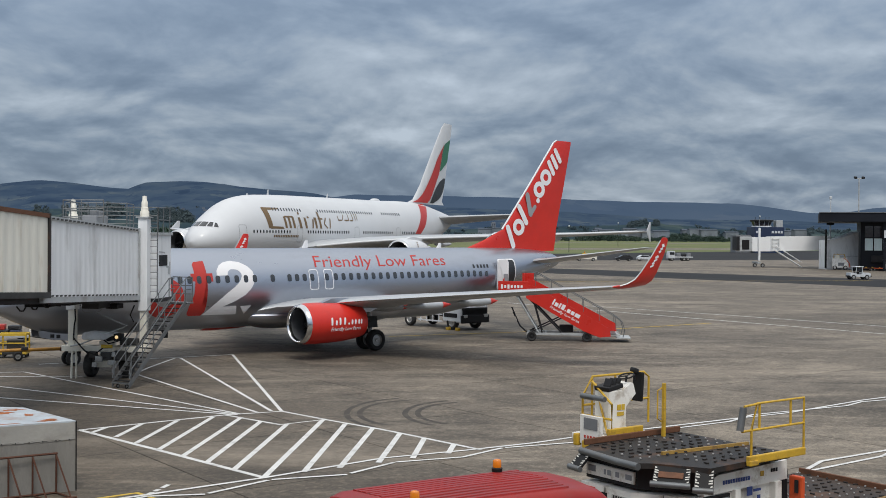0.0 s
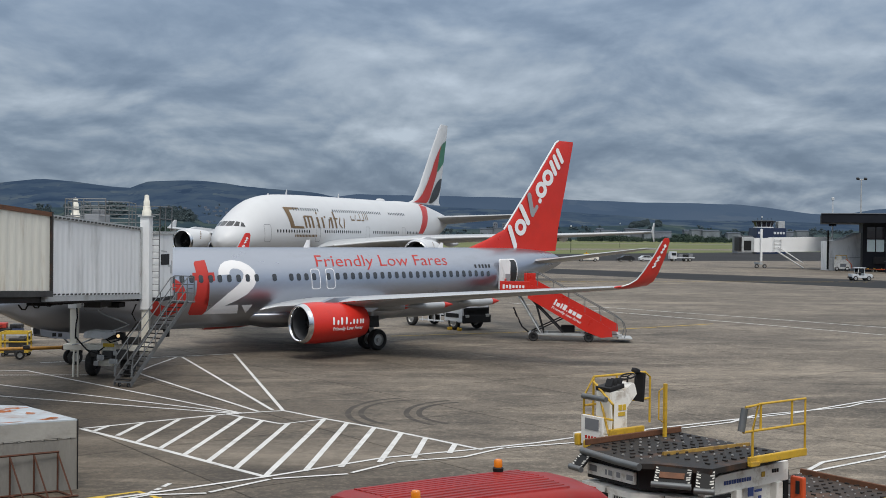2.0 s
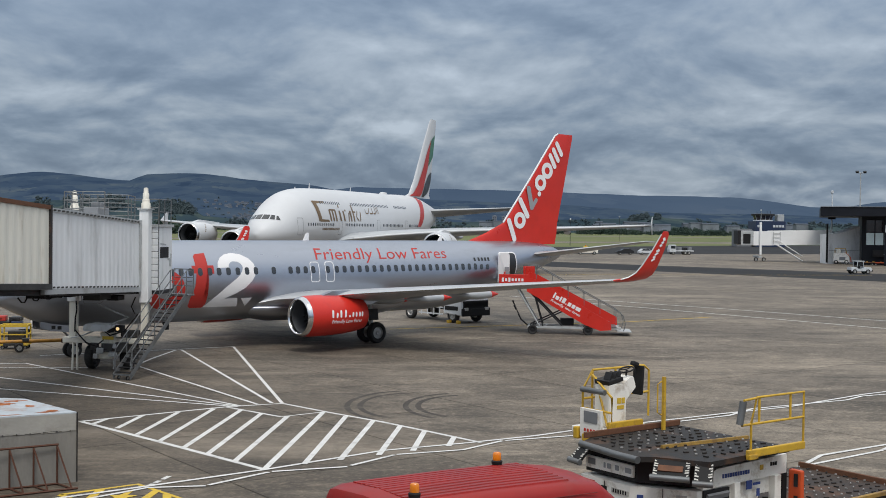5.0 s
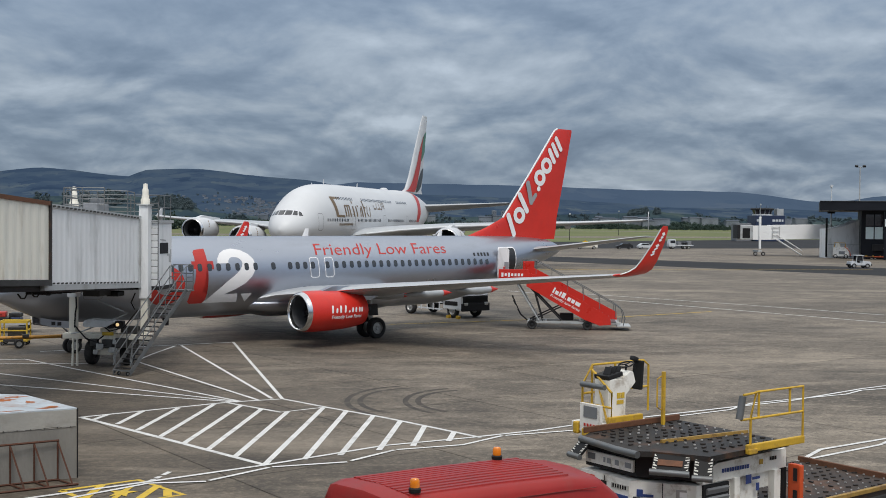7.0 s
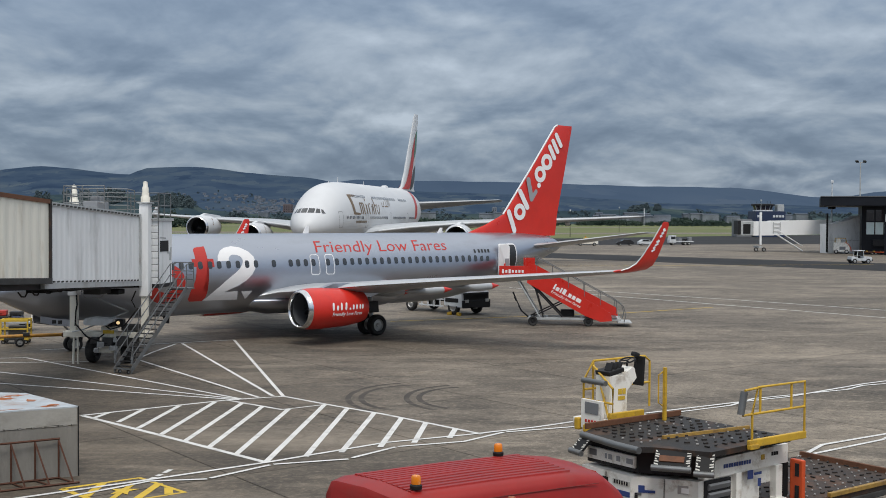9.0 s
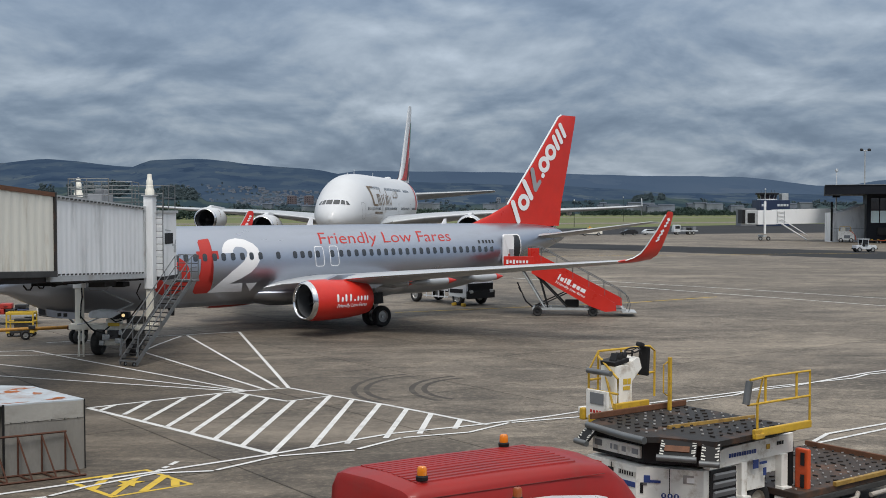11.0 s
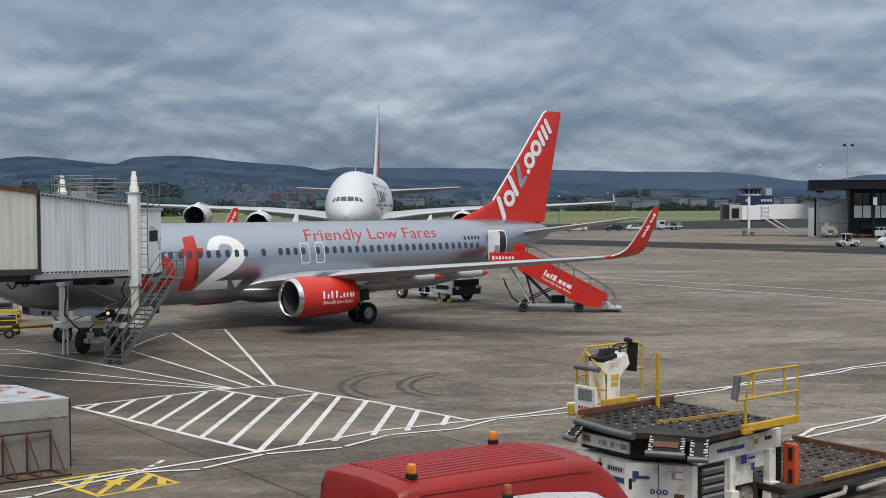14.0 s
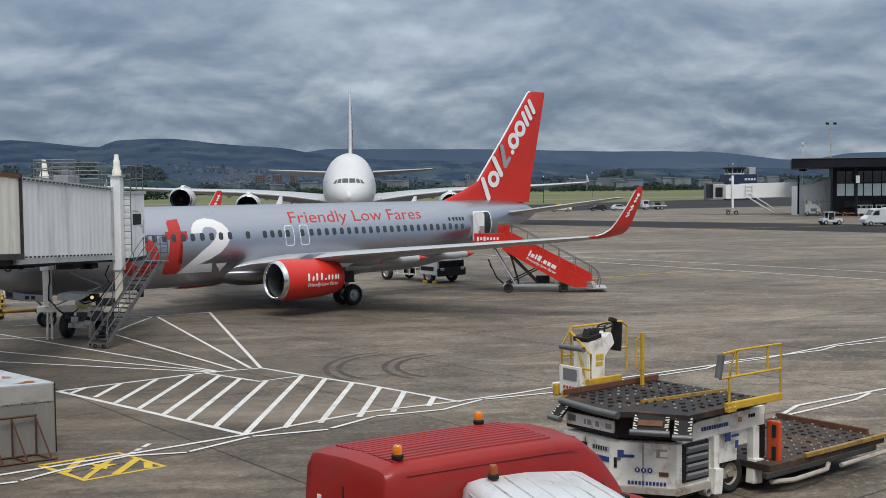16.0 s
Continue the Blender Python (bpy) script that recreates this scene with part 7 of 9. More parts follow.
    bm = bmesh.new()
    box(bm, (2.2, -0.62, 0.42), (3.9, 0.12, 0.12), None, 0.02)
    part("side_member", bm, M["grubby"], low)
    bm = bmesh.new()
    tube(bm, [(0.55, -0.55, 0.24), (1.0, -0.78, 0.26), (2.1, -0.8, 0.3), (2.3, -0.7, 0.36)], 0.05, 8)
    tube(bm, [(2.6, -0.8, 0.3), (4.6, -0.82, 0.34)], 0.05, 8)
    part("step_rail", bm, M["rail_dirty"], low, "rust-streaked white step rail")
    bm = bmesh.new()
    box(bm, (0.9, -0.38, 0.95), (0.12, 0.3, 0.9), None, 0.03)
    org = part("orange_guard", bm, M["orange"], top, "orange plastic guard")
    for z in (0.76, 1.2):
        bm = bmesh.new()
        box(bm, (0.824, -0.42, z), (0.016, 0.09, 0.26), None, 0.004)
        part("slot", bm, M["dark_metal"], org)
    bm = bmesh.new()
    box(bm, (0.86, -0.06, 0.98), (0.16, 0.14, 1.05), None, 0.02)
    part("guard", bm, M["black"], top)
    return top


build_loader()


# ---- vans under the window ----
def van_shell(length, w, h, nose, hood, crown=0.02):
    """A high-roofed van body: rings across its length, local x forwards, y from 0 to w."""
    bm = bmesh.new()
    rings = []
    for x, top, inset, wide in ((0.0, h - 0.16, 0.12, 0.0), (0.05, h - 0.06, 0.10, 0.0), (0.22, h, 0.10, 0.0), (length * 0.30, h + crown, 0.10, 0.0), (nose - 0.5, h + crown * 0.5, 0.11, 0.0), (nose, h - 0.06, 0.14, 0.0), (nose + 0.35, h - 0.32, 0.20, 0.0), (nose + 0.75, h - 0.78, 0.26, 0.0), (nose + 1.05, hood + 0.06, 0.22, 0.02), (length - 0.35, hood - 0.06, 0.18, 0.06), (length, hood - 0.3, 0.24, 0.14)):
        lo = 0.32
        mid = min(1.15, top - 0.2)
        half = w / 2
        prof = [(0.06 + wide, lo), (wide, lo + 0.15), (wide, mid), (wide + inset * 0.55, (mid + top) / 2), (inset + wide, top - 0.12), (inset + wide + 0.07, top - 0.03), (inset + wide + 0.2, top), (half, top + 0.035)]
        full = prof + [(w - a, b) for a, b in prof[-2::-1]]
        rings.append([(x, a, b) for a, b in full])
    loft(bm, rings)
    return bm


def build_van(m, material, label, length, w, h, nose, hood, beacons, ribs, amber, logo, groove, bow=0.0):
    top = thing("van", m, label, "van")
    body = part("body", van_shell(length, w, h, nose, hood), material, top, smooth=True)
    n = ribs
    for k in range(n):
        bm = bmesh.new()
        y = 0.36 + (w - 0.72) * k / (n - 1)
        hw = 0.046 if ribs > 6 else 0.016
        crown = 0.035 * (1 - abs(2 * y / w - 1))
        loft(bm, [[(x, y - hw, z + crown - 0.02), (x, y + hw, z + crown - 0.02), (x, y + hw * 0.7, z + crown + hw * 0.26), (x, y - hw * 0.7, z + crown + hw * 0.26)] for x, z in ((0.3, h - 0.002), (length * 0.3, h + 0.016), (nose - 0.5, h + 0.008))])
        rb = part("roof_rib", bm, material if ribs > 6 else groove, body)
        bm = bmesh.new()
        d = (w - 0.72) / (n - 1)
        if k < n - 1 and ribs > 6:
            c2 = 0.035 * (1 - abs(2 * (y + d / 2) / w - 1))
            loft(bm, [[(x, y + 0.052, z + crown * 0.5 + c2 * 0.5 - 0.02), (x, y + d - 0.052, z + crown * 0.5 + c2 * 0.5 - 0.02), (x, y + d - 0.052, z + c2 + 0.001), (x, y + 0.052, z + c2 + 0.001)] for x, z in ((0.3, h - 0.001), (length * 0.3, h + 0.018), (nose - 0.5, h + 0.010))])
            part("roof_channel", bm, groove, rb, "grimy roof channel")
        else:
            bm.free()
    for x, y in beacons:
        z = h + 0.035
        bm = bmesh.new()
        lathe(bm, [(0, 0.075), (0.05, 0.08), (0.07, 0.06), (0.075, 0.01)], 18, Matrix.Translation((x, y, z)) @ Matrix.Rotation(radians(-90), 4, "Y"))
        b = part("beacon", bm, M["black"], top, "black beacon base", True)
        bm = bmesh.new()
        lathe(bm, [(0.06, 0.06), (0.09, 0.064), (0.17, 0.06), (0.19, 0.046), (0.198, 0.01)], 18, Matrix.Translation((x, y, z)) @ Matrix.Rotation(radians(-90), 4, "Y"))
        part("lens", bm, amber, b, "amber beacon lens", True)
    # glass, bowed like the body under it
    bm = bmesh.new()
    rows = []
    for x, zt, inset in ((nose + 0.10, h - 0.134, 0.157), (nose + 0.35, h - 0.32, 0.20), (nose + 0.75, h - 0.78, 0.26), (nose + 1.0, hood + 0.12, 0.23)):
        rows.append([(x + 0.008, q, zt + c + 0.010) for q, c in ((inset + 0.22, 0.004), (w / 2, 0.035), (w - inset - 0.22, 0.004))])
    loft(bm, rows, caps=False, closed=False)
    part("windscreen", bm, M["win"], body)
    for y, s in ((0.0, -1), (w, 1)):
        bm = bmesh.new()
        d = 0.012 * s
        bm.faces.new([bm.verts.new(p) for p in ((nose - 0.2, y + d - s * 0.055, 1.35), (nose + 0.55, y + d - s * 0.085, 1.35), (nose + 0.32, y + d - s * 0.135, h - 0.72), (nose - 0.15, y + d - s * 0.105, h - 0.56))])
        part("side_window", bm, M["win"], body)
        bm = bmesh.new()
        box(bm, (nose + 0.5, y + 0.14 * s, 1.45), (0.12, 0.16, 0.26), None, 0.03)
        part("wing_mirror", bm, M["black"], top)
        # gutter seam under the shoulder and pressed panel lines on the flank
        for z, off, x0, x1, tall in ((h - 0.15, 0.098, 0.35, nose - 0.15, 0.008), (h - 0.62, 0.046, 0.9, nose - 0.5, 0.008), (1.75, 0.046, 0.9, nose - 0.5, 0.008)):
            bm = bmesh.new()
            box(bm, ((x0 + x1) / 2, y - s * (off - 0.008), z), (x1 - x0, 0.016, tall), None, 0.004)
            part("body_seam", bm, groove, body)
        # waist swage
        bm = bmesh.new()
        box(bm, (length * 0.3, y + 0.004 * s, 1.02), (length * 0.5, 0.03, 0.09), None, 0.012)
        part("side_moulding", bm, M["black"] if material is not M["van_red"] else material, body)
        for x in (0.85, length - 0.95):
            wheel(top, (x, y - 0.13 * s, 0.34), 0.34, 0.22, M["tyre"], M["hub"])
        bm = bmesh.new()
        box(bm, (-0.012, (0.12 if s < 0 else w - 0.12), 1.1), (0.04, 0.1, 0.5), None, 0.015)
        part("tail_lamp", bm, M["red"], body)
    # rear doors seam and pressed panel
    bm = bmesh.new()
    box(bm, (-0.006, w / 2, 1.2), (0.016, 0.012, 1.7))
    part("door_seam", bm, M["dark_metal"], body)
    bm = bmesh.new()
    box(bm, (-0.04, w / 2, 0.45), (0.12, w - 0.1, 0.2), None, 0.03)
    part("bumper", bm, M["black"], body)
    for pl in logo:
        bm = bmesh.new()
        box(bm, *pl)
        part("logo_bar", bm, M["white_mark"], body)
    # the tail bows rearwards on one side
    seen = set()
    for o in top.children_recursive:
        if bow and o.data.name not in seen:
            seen.add(o.data.name)
            for v in o.data.vertices:
                v.co.x -= bow * v.co.y * max(0.0, 1 - max(v.co.x, 0) / nose)
    return top


M["van_red_grime"] = mat("grimy_red_paint", (0.17, 0.02, 0.017), 0.6, 0, 0.25, 2.0, 20, stain=(0.07, 0.02, 0.018), stain_amt=0.6, stain_scale=3)
M["van_white_grime"] = mat("grimy_white_paint", (0.50, 0.50, 0.49), 0.6, 0, 0.2, 2.0, 20, stain=(0.16, 0.14, 0.11), stain_amt=0.7, stain_scale=3)
build_van(pose(-0.457, 14.772, 0, 0, 0, 29.8), M["van_red"], "red high-roof van with two amber beacons on a ribbed roof", 5.55, 1.98, 2.45, 3.4, 1.12, [(0.4, 0.36), (2.57, 1.66)], 11, M["amber"],
          [((-0.016, 1.55 - 0.13 * k, 1.66 + (0.04 if k == 0 else 0)), (0.012, 0.085, 0.24 if k in (0, 2) else 0.15), (0, 0, 0)) for k in range(5)] + [((1.0 + 0.3 * k, -0.012, 1.5), (0.18, 0.012, 0.42 if k in (0, 2) else 0.28), (0, 14, 0)) for k in range(5)], M["van_red_grime"], 0.17)
build_van(pose(0.45, 15.42, 0, 0, 0, -75.5), M["van_white"], "dirty white van with a ribbed roof and a faded amber beacon", 4.6, 1.95, 2.19, 2.9, 1.05, [(0.4, 0.42)], 6, M["amber_dull"], [], M["van_white_grime"])


M["roof_rust"] = mat("orange_roof_rust", (0.36, 0.11, 0.03), 0.85, 0, 0.35, 3, 20, stain=(0.42, 0.40, 0.38), stain_amt=0.7, stain_scale=2.2)


def build_blast_block():
    """A low walled box beside the stand with a stained white top over a dark recess."""
    top = thing("plant_housing", pose(-8.63, 26.73, 0, 0, 0, 29), "grey concrete-sided plant housing with a rust-stained white top", "plant housing")
    # local x runs back along the front face to its near corner at 0
    wide, high = 1.80, 1.64
    M["block"] = mat("weathered_concrete", (0.235, 0.228, 0.212), 0.85, 0, 0.2, 1.1, 16, bump=0.3, stain=(0.12, 0.11, 0.095), stain_amt=0.85, stain_scale=1.3, stretch=(1, 1, 0.35))
    M["block_top"] = mat("stained_white_roofing", (0.44, 0.49, 0.54), 0.6, 0, 0.16, 1.4, 14, stain=(0.30, 0.14, 0.07), stain_amt=0.6, stain_scale=1.6)
    M["block_light"] = mat("pale_weathered_concrete", (0.34, 0.335, 0.315), 0.85, 0, 0.12, 1.4, 18, bump=0.2, stain=(0.22, 0.21, 0.19), stain_amt=0.8, stain_scale=1.7, stretch=(0.6, 1, 1))
    back = [(-4.6, 5.4), (-0.75, 2.62)]
    bm = bmesh.new()
    prism(bm, [(0, 0), (-wide, 0), (-wide, 0.3), (-5.0, 0.3)] + back, "z", 0, high)
    part("wall", bm, M["block"], top)
    # the recess gets its darkness from an added black sheet at its back
    bm = bmesh.new()
    box(bm, (-wide - 1.62, 0.27, high / 2), (3.1, 0.04, high - 0.02))
    part("recess_panel", bm, M["black"], top, "added black sheet that makes the recess dark")
    bm = bmesh.new()
    prism(bm, [(0.012, -0.014), (-5.02, -0.014)] + [(x - 0.01, y + 0.015) for x, y in back], "z", high, high + 0.03)
    part("roof_sheet", bm, M["block_top"], top, "rust-stained white roof sheet")
    rnd = random.Random(12)
    for cx, cy, rx, ry in ((-1.1, 2.3, 0.45, 0.16), (-1.35, 1.9, 0.3, 0.24), (-0.62, 0.25, 0.36, 0.11), (-0.5, 0.42, 0.2, 0.12), (-1.5, 0.16, 0.4, 0.06), (-0.85, 1.35, 0.14, 0.24), (-1.9, 1.7, 0.5, 0.14), (-2.6, 0.6, 0.4, 0.2)):
        bm = bmesh.new()
        bm.faces.new([bm.verts.new((cx + rx * rnd.uniform(0.4, 1.15) * math.cos(2 * math.pi * k / 18), cy + ry * rnd.uniform(0.4, 1.15) * math.sin(2 * math.pi * k / 18), high + 0.0335)) for k in range(18)])
        part("rust_stain", bm, M["roof_rust"], top, "orange-brown rust stain")
    for x, r in ((0.012, 0.026), (-wide - 0.01, 0.05)):
        bm = bmesh.new()
        box(bm, (x, -0.006, high / 2 + 0.02), (r, 0.03, high + 0.02))
        part("corner_trim", bm, M["black"], top)
    bm = bmesh.new()
    box(bm, (-wide / 2, -0.004, (1.25 + high) / 2), (wide - 0.04, 0.024, high - 1.25 - 0.004), None, 0.004)
    part("upper_panel", bm, M["block_light"], top, "paler upper wall panel")
    # ragged lower edge of the upper coat, with studs along it
    bm = bmesh.new()
    for k in range(34):
        box(bm, (-0.05 - 0.052 * k, -0.006, 1.245 + rnd.uniform(-0.016, 0.008)), (0.052, 0.022, rnd.uniform(0.012, 0.04)))
    part("wall_seam", bm, M["block_light"], top)
    for k in range(6):
        bm = bmesh.new()
        rod(bm, (-0.15 - 0.3 * k, -0.03, 1.235), (-0.15 - 0.3 * k, 0, 1.235), 0.014, None, 8)
        part("stud", bm, M["grubby"], top)


build_blast_block()


def build_rusty_stand():
    top = thing("barrier_stand", pose(-8.98, 26.42, 0, 0, 0, 32.3), "rusty red-brown angle-iron barrier stand beside the plant housing", "barrier stand")

    def bar(name, a, b, r=0.022):
        bm = bmesh.new()
        rod(bm, a, b, r, None, 4)
        part(name, bm, M["rust_dark"], top)

    for k in range(4):
        x = -0.533 * k
        bar("upright", (x, 0, 0.0), (x, 0, 0.95))
        bar("brace", (x, 0, 0.92), (x + 0.17, -0.70, 0.02))
        bar("foot", (x, 0, 0.03), (x + 0.17, -0.70, 0.03))
    bar("base_rail", (-1.75, 0, 0.03), (0.03, 0, 0.03), 0.024)
    bar("base_rail", (-1.6, -0.70, 0.03), (0.30, -0.70, 0.03), 0.024)
    bar("top_rail", (-1.75, 0, 0.95), (0.03, 0, 0.95), 0.026)


build_rusty_stand()


# ---- around the airliner: boarding steps, truck, ground equipment ----
def build_steps():
    top = thing("boarding_steps", pose(10.38, 66.2, 0, 0, 0, 174.5), "red mobile boarding steps with white writing at the rear door", "boarding steps")
    # local x climbs towards the door, near side is +y
    low, high = (0.15, 0.35), (4.9, 2.86)
    for y in (1.1, -0.9):
        bm = bmesh.new()
        prism(bm, [(0.45, 0.34), (1.1, 0.28), (2.0, 0.62), (5.35, 2.5), (5.35, 3.3), (4.9, 3.2), (0.5, 0.78)] if y > 0 else [(0.0, 0.32), (0.95, 0.24), (5.35, 2.62), (5.35, 3.55), (4.85, 3.45), (0.05, 0.95)], "y", y - 0.03, y + 0.03)
        sp = part("side_panel", bm, M["red"], top, "red side panel with white writing")
        s = 1 if y > 0 else -1
        bm = bmesh.new()
        tube(bm, [(-0.25, y, 0.3), (-0.35, y, 0.7), (-0.2, y, 1.2), (0.2, y, 1.5), (4.8, y, 3.98), (5.6, y, 4.02)], 0.025, 7)
        for k in range(6):
            f = 0.2 + 4.6 * k / 5
            rod(bm, (f, y, 0.7 + (f - 0.1) * 0.535), (f, y, 1.45 + (f - 0.15) * 0.535), 0.018, None, 6)
        part("handrail", bm, M["steel"], top)
    # writing on the near panel, along its slope
    a = math.atan2(2.5, 4.75)
    ln = words_mesh("Friendly low fares", 0, 1.9, 0, 0.16, 0.1, 0.008)
    e = Matrix.Translation((3.98, 1.138, 1.96)) @ Matrix.Rotation(-a, 4, "Y") @ Matrix.Rotation(radians(180), 4, "Z")
    bmesh.ops.transform(ln, matrix=e, verts=ln.verts)
    part("lettering", ln, M["white_mark"], top)
    for k, (w, h) in enumerate(((0.1, 0.34), (0.2, 0.22), (0.1, 0.3), (0.2, 0.32), (0.06, 0.07), (0.2, 0.22), (0.2, 0.22), (0.3, 0.22))):
        d = sum(q + 0.06 for q, _ in ((0.1, 0), (0.2, 0), (0.1, 0), (0.2, 0), (0.06, 0), (0.2, 0), (0.2, 0), (0.3, 0))[:k])
        bm = bmesh.new()
        box(bm, (d + w / 2, 0, 0.24 + h / 2), (w, 0.012, h), None, 0.004)
        bmesh.ops.transform(bm, matrix=e, verts=bm.verts)
        part("logo_bar", bm, M["white_mark"], top)
    # treads
    bm = bmesh.new()
    box(bm, (0, 0.1, 0), (0.3, 1.9, 0.035), None, 0.006)
    t0 = part("tread", bm, M["steel"], top)
    for k in range(14):
        m = Matrix.Translation((0.3 + 4.6 * k / 13, 0, 0.5 + 2.45 * k / 13))
        if k == 0:
            t0.matrix_basis = m
        else:
            again(t0, m, top)
    # upper landing reaching in to the door
    bm = bmesh.new()
    box(bm, (5.95, -0.55, 2.72), (1.5, 3.4, 0.12), None, 0.02)
    part("landing", bm, M["steel"], top)
    for c, sz in (((6.1, 1.14, 3.12), (1.75, 0.05, 0.72)), ((5.5, -0.95, 3.4), (0.05, 1.1, 0.9)), ((5.3, -2.2, 3.35), (0.7, 0.05, 1.0)), ((6.68, 0.2, 3.2), (0.05, 1.7, 0.8))):
        bm = bmesh.new()
        box(bm, c, sz, None, 0.02)
        part("landing_panel", bm, M["red"], top, "red landing side panel")
    for k in range(7):
        bm = bmesh.new()
        box(bm, (6.75 - 0.19 * k, 1.172, 3.16), (0.12, 0.012, 0.24 if k in (0, 2) else 0.16), None, 0.004)
        part("logo_bar", bm, M["white_mark"], top)
    # lifting frame
    for y in (1.0, -0.8):
        for a, b, r in (((4.6, y, 0.5), (5.9, y, 2.65), 0.05), ((5.3, y, 2.6), (3.3, y, 0.55), 0.05), ((3.0, y, 1.5), (5.0, y, 0.55), 0.04), ((4.4, y, 0.5), (5.0, y, 2.6), 0.035)):
            bm = bmesh.new()
            rod(bm, a, b, r)
            part("lift_arm", bm, M["bridge_grey"] if r == 0.05 and a[0] < 5 else M["dark_metal"], top)
    bm = bmesh.new()
    for y in (0.95, -0.75):
        box(bm, (2.6, y, 0.42), (5.4, 0.1, 0.14), None, 0.015)
    for x in (0.1, 2.2, 4.2, 5.2):
        box(bm, (x, 0.1, 0.42), (0.1, 1.75, 0.1), None, 0.01)
    box(bm, (-0.3, 0.1, 0.24), (0.8, 1.9, 0.06), None, 0.01)
    part("chassis", bm, M["bridge_grey"], top, "galvanised grey chassis")
    bm = bmesh.new()
    tube(bm, [(5.3, 0.1, 0.45), (5.7, 0.1, 0.8), (6.2, 0.1, 1.9)], 0.05, 8)
    box(bm, (6.05, 0.1, 1.5), (0.08, 0.4, 0.3), (0, 25, 0), 0.02)
    box(bm, (5.8, 0.1, 1.0), (0.08, 0.3, 0.25), (0, 30, 0), 0.02)
    part("drawbar", bm, M["dark_metal"], top, "raised dark drawbar")
    bm = bmesh.new()
    box(bm, (3.0, 0.3, 0.72), (0.8, 0.7, 0.4), None, 0.05)
    part("pump_unit", bm, M["black"], top)
    for x in (1.8, 5.0):
        for y in (1.0, -0.8):
            wheel(top, (x, y, 0.28), 0.28, 0.2, M["tyre"], M["dark_metal"])
    return top


build_steps()


def build_truck():
    """A two-axle service truck with a dark cab, parked behind the wing."""
    top = thing("service_truck", pose(2.2, 72.9, 0, 0, 0, -48), "white and black service truck parked beyond the wing", "truck")
    bm = bmesh.new()
    prism(bm, [(0.0, 0.5), (0.0, 1.35), (-0.12, 1.5), (-0.32, 2.55), (-0.6, 2.75), (-1.75, 2.75), (-1.8, 0.55)], "y", -1.2, 1.2)
    bmesh.ops.bevel(bm, geom=bm.edges[:], offset=0.06, segments=2, affect="EDGES")
    cab = part("cab", bm, M["van_white"], top, "white truck cab", True)
    bm = bmesh.new()
    box(bm, (0.0, 0, 1.2), (0.12, 2.2, 0.5), (0, 0, 0), 0.04)
    part("front_panel", bm, M["black"], cab, "black cab front")
    bm = bmesh.new()
    box(bm, (0.03, 0, 0.72), (0.18, 2.42, 0.5), None, 0.05)
    part("bumper", bm, M["black"], cab, "black bumper")
    bm = bmesh.new()
    box(bm, (0.02, 0, 1.2), (0.08, 2.0, 0.34), None, 0.03)
    part("grille", bm, M["black"], cab, "black grille")
    for y in (-0.9, 0.9):
        bm = bmesh.new()
        box(bm, (0.08, y, 0.92), (0.1, 0.34, 0.2), None, 0.04)
        part("headlight", bm, M["hub"], cab)
    bm = bmesh.new()
    bm.faces.new([bm.verts.new(p) for p in ((-0.105, -1.02, 1.58), (-0.105, 1.02, 1.58), (-0.315, 0.98, 2.5), (-0.315, -0.98, 2.5))])
    for v in bm.verts:
        v.co.x += 0.02
    part("windscreen", bm, M["win"], cab)
    for s in (-1, 1):
        bm = bmesh.new()
        prism(bm, [(-0.5, 1.5), (-1.4, 1.5), (-1.4, 2.4), (-0.7, 2.4)], "y", s * 1.2 - 0.01, s * 1.2 + 0.012)
        part("side_window", bm, M["win"], cab)
        bm = bmesh.new()
        box(bm, (-1.0, s * 1.15, 0.95), (1.25, 0.16, 0.28), None, 0.05)
        part("wheel_arch", bm, M["black"], cab)
        for x in (-1.0, -5.2):
            wheel(top, (x, s * 1.0, 0.5), 0.5, 0.3, M["tyre"], M["hub"])
        bm = bmesh.new()
        for z in (0.5, 0.95):
            box(bm, (-3.1, s * 1.12, z), (2.4, 0.05, 0.09), None, 0.01)
        for k in range(4):
            box(bm, (-2.2 - 0.6 * k, s * 1.14, 0.72), (0.06, 0.06, 0.62), None, 0.01)
        part("side_guard", bm, M["van_white"], top, "white side guard")
    bm = bmesh.new()
    box(bm, (-4.0, 0, 0.85), (4.6, 0.9, 0.2), None, 0.02)
    part("chassis", bm, M["dark_metal"], top)
    bm = bmesh.new()
    box(bm, (-4.1, 0, 1.5), (4.3, 2.0, 0.9), None, 0.12)
    part("tank", bm, M["grubby"], top, "dark box body")
    for s in (-0.55, 0.35):
        bm = bmesh.new()
        box(bm, (-0.5 + s, -1.35, 0.1), (0.28, 0.2, 0.2), (0, 20 * s, 0), 0.03)
        part("wheel_chock", bm, M["ld_yellow"], top, "yellow wheel chock")
    return top


build_truck()


